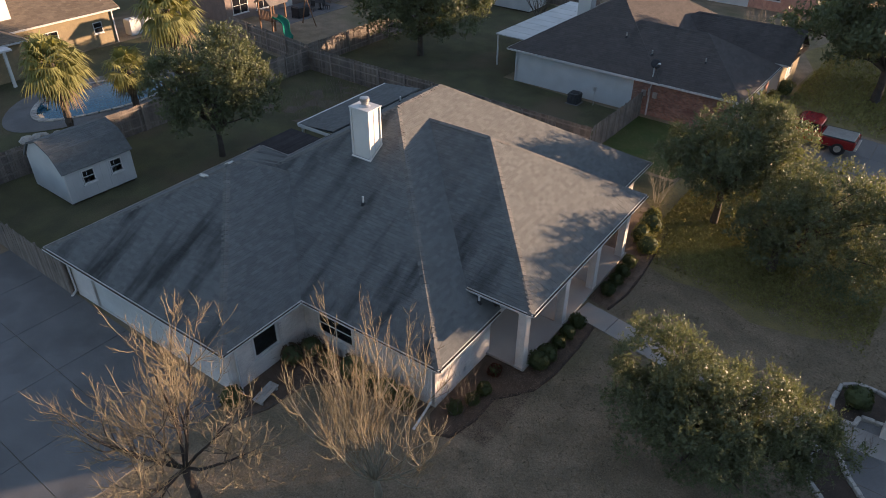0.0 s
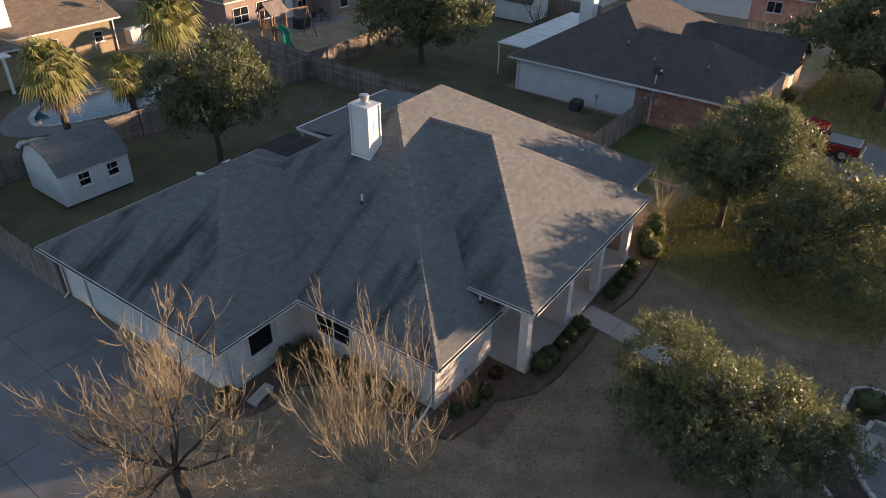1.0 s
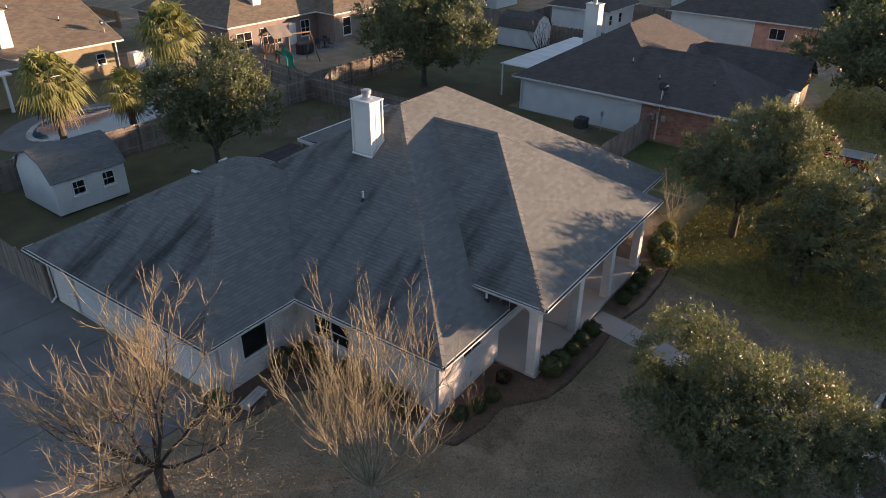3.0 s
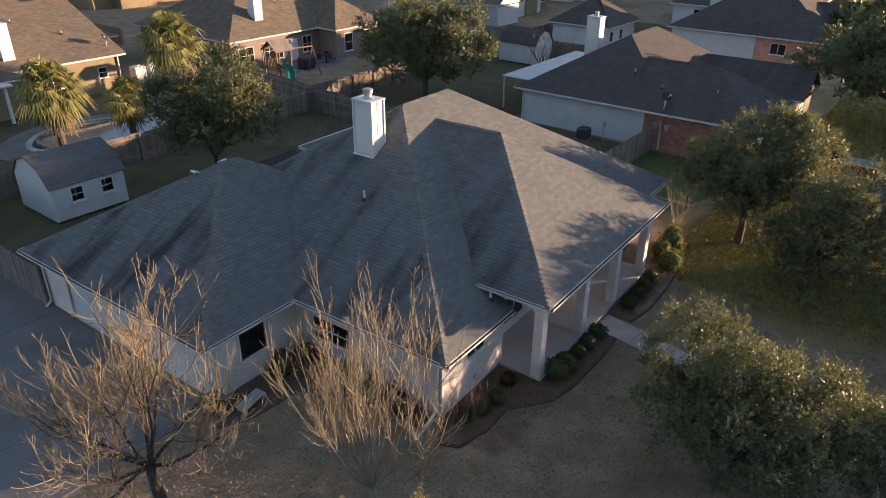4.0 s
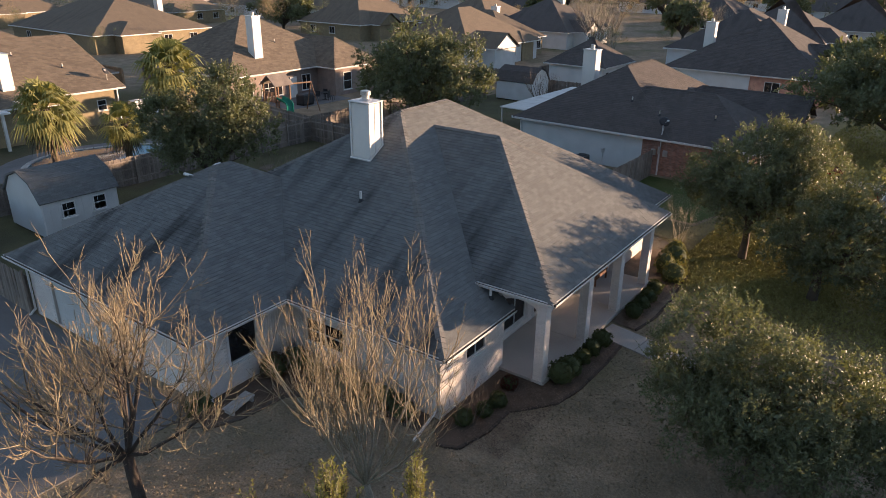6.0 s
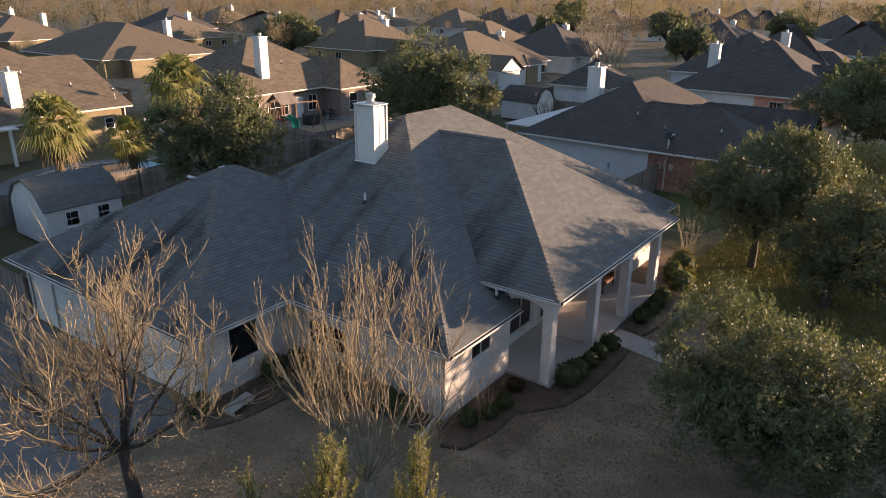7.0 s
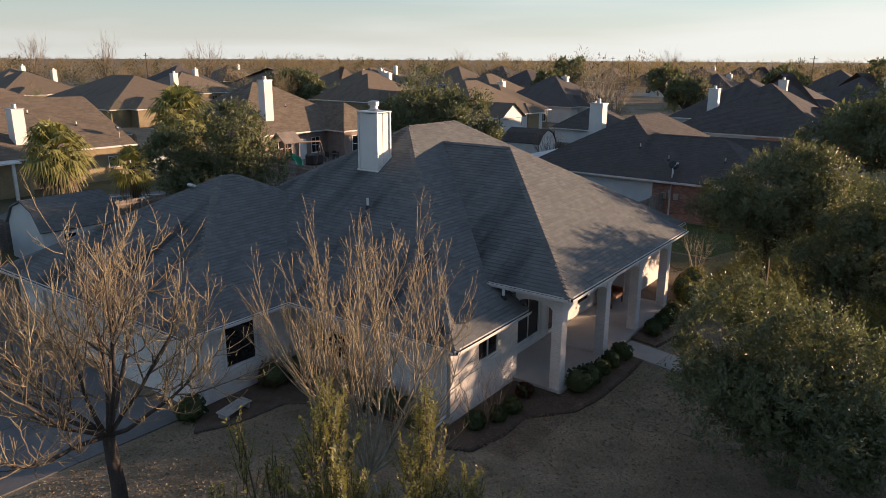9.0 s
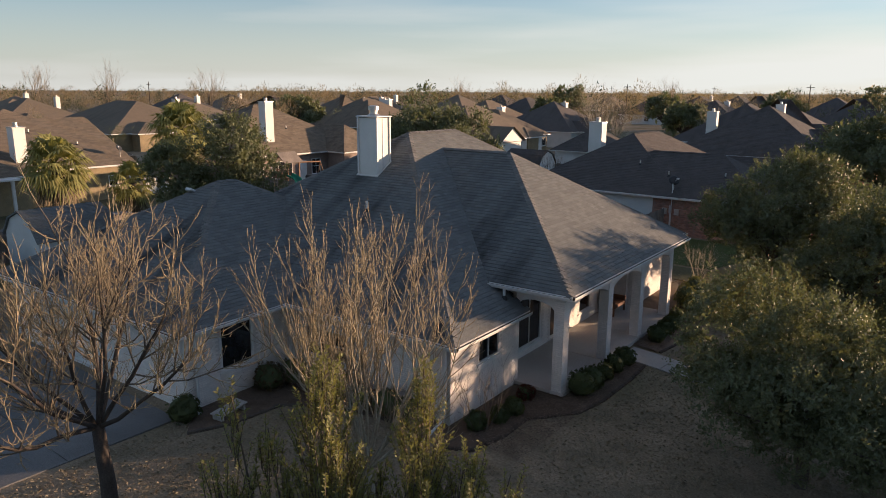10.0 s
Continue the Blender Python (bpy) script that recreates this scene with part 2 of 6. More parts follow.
BLACK = mat("black_plastic", (0.02, 0.02, 0.022), 0.5, (0.03, 0.03, 0.032), 3.0, 20.0, 0.05)
RUBBER = mat("black_rubber", (0.018, 0.018, 0.018), 0.8, (0.025, 0.025, 0.025), 3.0, 20.0, 0.1)
RED_PAINT = mat("red_car_paint", (0.2, 0.012, 0.015), 0.25, (0.17, 0.01, 0.013), 2.0, 10.0, 0.0, spec=0.5)
GREEN_PLASTIC = mat("green_plastic", (0.012, 0.16, 0.1), 0.35, (0.01, 0.13, 0.085), 2.0, 10.0, 0.0)
WATER = mat("pool_water", (0.03, 0.085, 0.12), 0.05, (0.022, 0.065, 0.095), 0.8, 6.0, 0.06, spec=0.5)
STONE = mat("pale_border_stone", (0.42, 0.4, 0.36), 0.85, (0.34, 0.32, 0.29), 3.0, 30.0, 0.4, obj=0.3)
SOIL = mat("dark_garden_soil", (0.075, 0.055, 0.042), 0.95, (0.05, 0.04, 0.03), 2.0, 25.0, 0.8)
WOOD_BENCH = mat("pale_wood", (0.4, 0.38, 0.35), 0.8, (0.32, 0.3, 0.27), 2.0, 30.0, 0.2)
DECK_DARK = mat("dark_patio_roofing", (0.05, 0.045, 0.045), 0.9, (0.035, 0.032, 0.032), 1.0, 20.0, 0.3, island=0.3)
ROAD = mat("street_asphalt", (0.06, 0.058, 0.056), 0.9, (0.045, 0.044, 0.043), 0.5, 40.0, 0.4)
LAMP_GLASS = bpy.data.materials.new("lit_lantern_glass")
LAMP_GLASS.use_nodes = True
LAMP_GLASS.node_tree.nodes["Principled BSDF"].inputs["Emission Color"].default_value = (1.0, 0.72, 0.4, 1)
LAMP_GLASS.node_tree.nodes["Principled BSDF"].inputs["Emission Strength"].default_value = 2.5
FAR_TWIG = leaf_mat("far_grey_twig", (0.27, 0.22, 0.165), (0.21, 0.17, 0.13), 0.95, 0.3, 0.1)
FAR_WOOD = leaf_mat("far_bare_woods", (0.2, 0.16, 0.12), (0.165, 0.132, 0.098), 0.95, 0.4, 0.1)


# ---------------------------------------------------------------- mesh helpers
def obj(name, bm, material, parent=None, label="", smooth=False):
    me = bpy.data.meshes.new(name)
    bm.to_mesh(me)
    bm.free()
    for m in (material if isinstance(material, (list, tuple)) else (material,)):
        me.materials.append(m)
    if smooth:
        for f in me.polygons:
            f.use_smooth = True
    ob = new(name, me)
    if parent:
        ob.parent = parent
    if label:
        ob["label"] = label
    return ob


def part(name, bm, material, parent, label="", smooth=False):
    return obj(name, bm, material, parent, label, smooth)


def raw(name, verts, faces, material, parent=None, label="", smooth=False):
    """One mesh from computed vertices and faces."""
    me = bpy.data.meshes.new(name)
    me.from_pydata(verts, [], faces)
    me.update()
    me.materials.append(material)
    if smooth:
        for f in me.polygons:
            f.use_smooth = True
    ob = new(name, me)
    if parent:
        ob.parent = parent
    if label:
        ob["label"] = label
    return ob


def empty(name, label, category, group="", kind="", at=(0, 0, 0)):
    ob = new(name)
    ob.empty_display_size = 0.2
    ob.location = at
    return tagged(ob, label, category, group, kind)


def box(bm, x0, x1, y0, y1, z0, z1, bevel=0.0, m=None):
    vs = [bm.verts.new((x, y, z)) for x in (x0, x1) for y in (y0, y1) for z in (z0, z1)]
    fs = [bm.faces.new([vs[i] for i in q]) for q in ((0, 1, 3, 2), (4, 6, 7, 5), (0, 4, 5, 1), (2, 3, 7, 6), (0, 2, 6, 4), (1, 5, 7, 3))]
    if bevel:
        es = list({e for f in fs for e in f.edges})
        r = bmesh.ops.bevel(bm, geom=es, offset=bevel, segments=1, affect="EDGES")
        vs = list({v for f in r["faces"] for v in f.verts} | {v for v in vs if v.is_valid})
    if m is not None:
        bmesh.ops.transform(bm, matrix=m, verts=vs)
    return vs


def boxes(*dims, bevel=0.0):
    bm = bmesh.new()
    for d in dims:
        box(bm, *d, bevel=bevel)
    return bm


def cyl(bm, a, b, r0, r1=None, seg=10, caps=True):
    a, b = Vector(a), Vector(b)
    r1 = r0 if r1 is None else r1
    q = (b - a).to_track_quat("Z", "Y").to_matrix()
    rings = []
    for c, r in ((a, r0), (b, r1)):
        rings.append([bm.verts.new(c + q @ Vector((r * math.cos(2 * math.pi * i / seg), r * math.sin(2 * math.pi * i / seg), 0))) for i in range(seg)])
    for i in range(seg):
        j = (i + 1) % seg
        bm.faces.new((rings[0][i], rings[0][j], rings[1][j], rings[1][i]))
    if caps:
        bm.faces.new(rings[0][::-1])
        bm.faces.new(rings[1])


def cyls(*rods, seg=10):
    bm = bmesh.new()
    for a, b, r0, r1 in rods:
        cyl(bm, a, b, r0, r1, seg)
    return bm


def smooth01(a):
    a = max(0.0, min(1.0, a))
    return a * a * (3 - 2 * a)


def gz(x, y):
    """Height of the ground: level round the houses, falling to the street in the east."""
    return -0.6 * smooth01((x + 9.6) / 9.0)


# ---------------------------------------------------------------- ground
def grid_axis(lo, hi, fine_lo, fine_hi, step, coarse):
    a = list(np.arange(fine_lo, fine_hi + 0.01, step))
    x = fine_lo
    while x > lo:
        x -= coarse
        coarse *= 1.5
        a.insert(0, max(x, lo))
    x, c = fine_hi, step * 4
    while x < hi:
        x += c
        c *= 1.5
        a.append(min(x, hi))
    return a


gx, gy = grid_axis(-4200, 4200, -70, 40, 1.0, 4.0), grid_axis(-4200, 4200, -20, 80, 1.0, 4.0)
gv = [(x, y, gz(x, y) + (0.025 * noise.noise((x * 0.5, y * 0.5, 0)) if -60 < x < 30 else 0)) for y in gy for x in gx]
gf = [(j * len(gx) + i, j * len(gx) + i + 1, (j + 1) * len(gx) + i + 1, (j + 1) * len(gx) + i) for j in range(len(gy) - 1) for i in range(len(gx) - 1)]
tagged(raw("ground", gv, gf, GRASS, smooth=True), "dormant brown winter lawn with thin green patches", "lawn", kind="structure")


def slab(name, x0, x1, y0, y1, top, material, label, category, nx=1, ny=1, gap=0.02, kind="structure", follow=False):
    """Concrete poured in panels with open joints between them, over a dark bed."""
    root = empty(name, label, category, kind=kind, at=(x0, y0, 0))
    sx, sy = (x1 - x0) / nx, (y1 - y0) / ny
    def h(x, y):
        return top + (gz(x, y) if follow else 0)
    for i in range(nx):
        for j in range(ny):
            a0, a1, b0, b1 = i * sx + gap / 2, (i + 1) * sx - gap / 2, j * sy + gap / 2, (j + 1) * sy - gap / 2
            bm = bmesh.new()
            vs = box(bm, a0, a1, b0, b1, -0.15, 0, 0.008)
            for v in vs:
                v.co.z += h(x0 + v.co.x, y0 + v.co.y)
            part("panel", bm, material, root)
    return root


slab("driveway", -33.5, -17.0, -8.0, 10.25, 0.035, CONCRETE, "wide pale concrete driveway with cracked control joints", "driveway", 5, 6)

# ---------------------------------------------------------------- roofs and walls
def hip_planes(x0, x1, y0, y1, ze, s, ridge=None, gable=()):
    """The sloping planes of a hip or gable roof, each as (eave start, eave end, top end, top start)."""
    w, d = x1 - x0, y1 - y0
    if (ridge or ("x" if w >= d else "y")) == "x":
        h = d / 2
        zr = ze + s * h
        a = x0 if "w" in gable else x0 + h
        b = x1 if "e" in gable else x1 - h
        A, B = Vector((a, y0 + h, zr)), Vector((b, y0 + h, zr))
        pl = [[(x0, y0, ze), (x1, y0, ze), B, A], [(x1, y1, ze), (x0, y1, ze), A, B]]
        if "e" not in gable:
            pl.append([(x1, y0, ze), (x1, y1, ze), B, B])
        if "w" not in gable:
            pl.append([(x0, y1, ze), (x0, y0, ze), A, A])
    else:
        h = w / 2
        zr = ze + s * h
        a = y0 if "s" in gable else y0 + h
        b = y1 if "n" in gable else y1 - h
        A, B = Vector((x0 + h, a, zr)), Vector((x0 + h, b, zr))
        pl = [[(x1, y0, ze), (x1, y1, ze), B, A], [(x0, y1, ze), (x0, y0, ze), A, B]]
        if "s" not in gable:
            pl.append([(x0, y0, ze), (x1, y0, ze), A, A])
        if "n" not in gable:
            pl.append([(x1, y1, ze), (x0, y1, ze), B, B])
    return [[Vector(p) for p in q] for q in pl], A, B


def lay_shingles(plane, expo, tab, verts, faces, thick=0.012, skip=None):
    """Courses of lapped shingle tabs on one plane; each tab is a thin wedge clipped to the plane's slanting ends."""
    e0, e1, t1, t0 = plane
    u = (e1 - e0).normalized()
    n = (e1 - e0).cross(t1 - e0)
    n.normalize()
    v = n.cross(u)
    L = (t1 - e0).dot(v)
    span = (e1 - e0).length
    la, lb = (t0 - e0).dot(u), (t1 - e0).dot(u)
    rows = int(L / expo)
    for r in range(rows + 1):
        v0, v1 = r * expo, min((r + 1) * expo + 0.02, L)
        if v1 - v0 < 0.02:
            continue
        def lim(vv):
            k = vv / L
            return k * la, span + (lb - span) * k
        (a0, b0), (a1, b1) = lim(v0), lim(v1)
        x = a0 - tab * random.random()
        while x < b0:
            w = tab * random.uniform(0.7, 1.15)
            xa, xb = x + 0.003, x + w - 0.003
            x += w
            p, q = max(xa, a0), min(xb, b0)
            pt, qt = max(xa, a1), min(xb, b1)
            if q - p < 0.01:
                continue
            if qt < pt:
                pt = qt = min(max((p + q) / 2, a1), b1) if a1 <= b1 else (a1 + b1) / 2
            if skip and skip(r, (p + q) / 2):
                continue
            lift = thick * random.uniform(0.8, 1.7)
            i = len(verts)
            for uu, vv, nn in ((p, v0, 0.0), (q, v0, 0.0), (p, v0, lift), (q, v0, lift), (qt, v1, 0.002), (pt, v1, 0.002)):
                verts.append(e0 + u * uu + v * vv + n * (nn + 0.004))
            faces.append((i + 2, i + 3, i + 4, i + 5))
            faces.append((i, i + 1, i + 3, i + 2))


def hip_caps(pairs, verts, faces, width=0.15, step=0.2, s=0.45):
    """Overlapping cap shingles along hips and ridges."""
    for a, b in pairs:
        a, b = Vector(a), Vector(b)
        d = (b - a)
        L = d.length
        if L < 0.3:
            continue
        d.normalize()
        side = d.cross(Vector((0, 0, 1))).normalized()
        k = int(L / step)
        for i in range(k):
            p, q = a + d * (i * step), a + d * ((i + 1) * step + 0.05)
            o = len(verts)
            up = random.uniform(0.024, 0.034)
            for c, h in ((p, up), (q, up - 0.014)):
                verts.extend([c - side * width + Vector((0, 0, h - s * width)), c + Vector((0, 0, h)), c + side * width + Vector((0, 0, h - s * width))])
            faces.extend([(o, o + 1, o + 4, o + 3), (o + 1, o + 2, o + 5, o + 4), (o, o + 2, o + 1)])


def roof(house, x0, x1, y0, y1, ze, s, material, ridge=None, gable=(), shingles=None, fascia=0.15, skip=None, trim=TRIM, caps=True, gutter=True, notch=None, no_eave=()):
    """One roof block: deck with thickness, soffit, fascia and gutter boards, shingle courses and hip caps."""
    planes, A, B = hip_planes(x0, x1, y0, y1, ze, s, ridge, gable)
    bm = bmesh.new()
    zb = ze - fascia
    seen = {}
    def vert(p):
        k = tuple(round(c, 4) for c in p)
        if k not in seen:
            seen[k] = bm.verts.new(p)
        return seen[k]
    for i, pl in enumerate(planes):
        pts = [pl[0], pl[1], pl[2]] + ([pl[3]] if (pl[3] - pl[2]).length > 0.01 else [])
        if notch and i == 0:
            ya, yb, xc = notch
            zc = ze + s * (x1 - xc)
            pts[1:1] = [(x1, ya, ze), (xc, ya, zc), (xc, yb, zc), (x1, yb, ze)]
        bm.faces.new([vert(p) for p in pts])
    base = [(x0, y1), (x1, y1), (x1, y0), (x0, y0)]
    if notch:
        base[2:2] = [(x1, notch[1]), (notch[2], notch[1]), (notch[2], notch[0]), (x1, notch[0])]
    low = [bm.verts.new((x, y, zb + 0.02)) for x, y in base]
    bm.faces.new(low)
    top = part("roof", bm, material, house)
    if shingles:
        verts, faces = [], []
        for k, pl in enumerate(planes):
            lay_shingles(pl, shingles[0], shingles[1], verts, faces, skip=(lambda r, u, k=k: skip(k, r, u)) if skip else None)
        raw("shingle_field", verts, faces, material, top)["kind"] = "stuff"
    if caps:
        verts, faces = [], []
        pairs = [(A, B)]
        for pl in planes:
            pairs.append((pl[1], pl[2]))
        hip_caps(pairs, verts, faces)
        raw("ridge_cap", verts, faces, CAP if material is SHINGLE else material, top)["kind"] = "stuff"
    t, g = 0.022, 0.11
    runs = []
    for k, (a, b) in (("s", (x0, x1)), ("n", (x0, x1)), ("w", (y0, y1)), ("e", (y0, y1))):
        if k in gable or k in no_eave:
            continue
        if k == "e" and notch:
            runs += [(k, a, notch[0]), (k, notch[1], b)]
        else:
            runs.append((k, a, b))
    for k, a, b in runs:
        c, d = {"s": (y0, -1), "n": (y1, 1), "w": (x0, -1), "e": (x1, 1)}[k]
        ax = "x" if k in "sn" else "y"
        part("fascia", prism([(c, zb), (c + d * t, zb), (c + d * t, ze - 0.006), (c, ze - 0.006)], a - t, b + t, ax), trim, top, "white painted fascia board")
        if gutter:
            q = c + d * (t + 0.003)
            prof = [(q, ze - 0.02), (q, ze - 0.12), (q + d * 0.08, ze - 0.12), (q + d * g, ze - 0.05), (q + d * g, ze - 0.015), (q + d * (g - 0.012), ze - 0.015), (q + d * (g - 0.012), ze - 0.05), (q + d * 0.07, ze - 0.108), (q + d * 0.01, ze - 0.108), (q + d * 0.01, ze - 0.02)]
            part("gutter_litter", prism([(q + d * 0.012, ze - 0.1), (q + d * 0.075, ze - 0.1), (q + d * (g - 0.014), ze - 0.03), (q + d * 0.012, ze - 0.03)], a, b, ax), SOIL, top, "dark leaf litter in the gutter")
            part("gutter", prism(prof, a - t, b + t, ax), trim, top, "white metal gutter")
    return top, planes


def sheet_wall(axis, at, a0, a1, z0, z1, holes, t, inward):
    """One connected wall of thickness t with real openings."""
    us = sorted({a0, a1, *(h[0] for h in holes), *(h[1] for h in holes)})
    vs = sorted({z0, z1, *(h[2] for h in holes), *(h[3] for h in holes)})
    bm = bmesh.new()
    at_uv = {}
    def vert(u, v):
        if (u, v) not in at_uv:
            at_uv[u, v] = bm.verts.new((at, u, v) if axis == "x" else (u, at, v))
        return at_uv[u, v]
    fs = []
    for i in range(len(us) - 1):
        for j in range(len(vs) - 1):
            cu, cv = (us[i] + us[i + 1]) / 2, (vs[j] + vs[j + 1]) / 2
            if any(h[0] < cu < h[1] and h[2] < cv < h[3] for h in holes):
                continue
            fs.append(bm.faces.new((vert(us[i], vs[j]), vert(us[i + 1], vs[j]), vert(us[i + 1], vs[j + 1]), vert(us[i], vs[j + 1]))))
    r = bmesh.ops.extrude_face_region(bm, geom=fs)
    d = Vector((inward * t, 0, 0)) if axis == "x" else Vector((0, inward * t, 0))
    bmesh.ops.translate(bm, vec=d, verts=[g for g in r["geom"] if isinstance(g, bmesh.types.BMVert)])
    bmesh.ops.recalc_face_normals(bm, faces=bm.faces)
    return bm


def prism(profile, a, b, axis):
    """A profile in the plane across the axis ('x' or 'y'), drawn from a to b along it."""
    bm = bmesh.new()
    ends = [[bm.verts.new((c, p, q) if axis == "x" else (p, c, q)) for p, q in profile] for c in (a, b)]
    k = len(profile)
    bm.faces.new(ends[0])
    bm.faces.new(ends[1][::-1])
    for i in range(k):
        j = (i + 1) % k
        bm.faces.new((ends[0][j], ends[0][i], ends[1][i], ends[1][j]))
    bmesh.ops.recalc_face_normals(bm, faces=bm.faces)
    return bm


def window(house, axis, at, a0, a1, z0, z1, out, grid=(2, 1), glass=GLASS_DARK, sill=True, f=0.055):
    """A window in a wall of constant x or y ('x' or 'y'); out is +1 or -1, the way that it faces."""
    def b(bm, p0, p1, q0, q1, r0, r1):
        d0, d1 = sorted((at + out * p0, at + out * p1))
        if axis == "x":
            box(bm, d0, d1, q0, q1, r0, r1)
        else:
            box(bm, q0, q1, d0, d1, r0, r1)
    bm = sheet_wall(axis, at + out * 0.035, a0, a1, z0, z1, [(a0 + f, a1 - f, z0 + f, z1 - f)], 0.075, -out)
    win = part("window", bm, TRIM, house, "white framed window")
    nx, nz = grid
    m = 0.04
    for i in range(1, nx):
        c = a0 + (a1 - a0) * i / nx
        bm = bmesh.new()
        b(bm, -0.03, 0.02, c - m / 2, c + m / 2, z0 + f, z1 - f)
        part("mullion", bm, TRIM, win)
    for i in range(nx):
        c0, c1 = a0 + (a1 - a0) * i / nx + (f if i == 0 else m / 2), a0 + (a1 - a0) * (i + 1) / nx - (f if i == nx - 1 else m / 2)
        for j in range(nz):
            r0, r1 = z0 + (z1 - z0) * j / nz + (f if j == 0 else 0.02), z0 + (z1 - z0) * (j + 1) / nz - (f if j == nz - 1 else 0.02)
            bm = bmesh.new()
            b(bm, -0.02, -0.012 + 0.006 * j, c0, c1, r0, r1)
            part("pane", bm, glass, win, "dark glass pane")
            if j:
                bm = bmesh.new()
                b(bm, -0.03, 0.018, c0, c1, r0 - 0.04, r0 - 0.001)
                part("rail", bm, TRIM, win)
    if sill:
        bm = bmesh.new()
        b(bm, -0.02, 0.075, a0 - 0.06, a1 + 0.06, z0 - 0.07, z0 - 0.003)
        part("window_sill", bm, TRIM, win)
    return win


def wall(house, axis, at, a0, a1, z0, z1, material, holes=(), t=0.2, inward=1, label="", name="wall"):
    """A wall with thickness and real openings: piers between the holes, aprons below and heads above them."""
    bm = sheet_wall(axis, at, a0, a1, z0, z1, list(holes), t, inward)
    return part(name, bm, material, house, label)


def lay_bricks(root, axis, at, out, a0, a1, z0, z1, holes, material, singles=0, L=0.2, h=0.067, proud=0.009, joint=0.01):
    """Running-bond bricks proud of the mortar; the first ones are objects of their own, the rest one joined field."""
    verts, faces, row, z = [], [], 0, z0
    shared = None
    while z + h <= z1 + 0.001:
        u = a0 - (L / 2 if row % 2 else 0)
        while u < a1:
            p, q = max(u, a0) + joint / 2, min(u + L, a1) - joint / 2
            u += L
            if q - p < 0.03 or any(p < e1 and q > e0 and z < r1 and z + h > r0 for e0, e1, r0, r1 in holes):
                continue
            c = (0, 1, 2, 3)
            d = at + out * (proud * random.uniform(0.7, 1.2))
            ring0 = [(p, z), (q, z), (q, z + h - joint), (p, z + h - joint)]
            if singles > 0 and q - p > L - joint - 0.001:
                if shared is None:
                    bm = bmesh.new()
                    w = L - joint
                    if axis == "x":
                        box(bm, -0.03, 0.0, 0, w, 0, h - joint, 0.003)
                    else:
                        box(bm, 0, w, 0.0, 0.03, 0, h - joint, 0.003)
                    if out < 0 and axis == "x" or out > 0 and axis == "y":
                        bmesh.ops.scale(bm, vec=(-1, 1, 1) if axis == "x" else (1, -1, 1), verts=bm.verts)
                        bmesh.ops.recalc_face_normals(bm, faces=bm.faces)
                    shared = bpy.data.meshes.new("brick")
                    bm.to_mesh(shared)
                    bm.free()
                    shared.materials.append(material)
                ob = new("brick", shared)
                ob.parent = root
                ob.location = (d, p, z) if axis == "x" else (p, d, z)
                singles -= 1
                continue
            i = len(verts)
            for dd in (at - out * 0.01, d):
                verts.extend((dd, a, b) if axis == "x" else (a, dd, b) for a, b in ring0)
            faces.append((i + 4, i + 5, i + 6, i + 7))
            for a in c:
                b = (a + 1) % 4
                faces.append((i + a, i + b, i + 4 + b, i + 4 + a))
        z += h
        row += 1
    if verts:
        raw("brick_field", verts, faces, material, root)["kind"] = "stuff"


# ---------------------------------------------------------------- the corner house
OX, OY, OTURN = -10.17, 14.28, 1.9
house = empty("house", "single-storey house of white painted brick with weathered grey hip roofs", "house", at=(OX, OY, 0))
house.rotation_euler.z = radians(OTURN)


def L2W(x, y, z=0.0):
    """From the corner house's own axes to the world."""
    c, s = math.cos(radians(OTURN)), math.sin(radians(OTURN))
    return (OX + c * x - s * y, OY + s * x + c * y, z)


EAVE = 2.6
NOTCH = (3.95, 14.0, -1.6)
EXPO, TAB = 0.145, 0.3


def keep_off_porch(k, r, u):
    return k == 0 and NOTCH[0] < u < NOTCH[1] and r * EXPO * 0.85 < 1.6


def single_tabs(k, r, u):
    return k == 2 and r < 8


main_roof, main_planes = roof(house, -15.9, 0.0, 0.0, 19.15, EAVE, 0.621, SHINGLE, "y", shingles=(EXPO, TAB), skip=keep_off_porch, notch=NOTCH)
wing_roof, wing_planes = roof(house, -18.0, -6.55, -3.85, 8.4, EAVE, 0.565, SHINGLE, "y", shingles=(EXPO, TAB))
porch_roof, porch_planes = roof(house, -7.9, 1.57, 3.6, 14.27, 3.4, 0.657, SHINGLE, "x", gable=("w",), shingles=(EXPO, TAB), skip=single_tabs)

# the lowest courses over the porch, tab by tab
e0, e1, t1, t0 = porch_planes[2]
su = (e1 - e0).normalized()
sn = (e1 - e0).cross(t1 - e0).normalized()
sv = sn.cross(su)
bm = bmesh.new()
tv = [bm.verts.new(p) for p in ((0, 0, 0), (TAB - 0.006, 0, 0), (0, 0, 0.016), (TAB - 0.006, 0, 0.016), (TAB - 0.006, EXPO + 0.02, 0.002), (0, EXPO + 0.02, 0.002))]
for q in ((2, 3, 4, 5), (0, 1, 3, 2), (0, 2, 5), (1, 4, 3)):
    bm.faces.new([tv[i] for i in q])
tab_mesh = bpy.data.meshes.new("shingle")
bm.to_mesh(tab_mesh)
bm.free()
tab_mesh.materials.append(SHINGLE_PIECE)
turn = Matrix((su, sv, sn)).transposed().to_4x4()
span = (e1 - e0).length
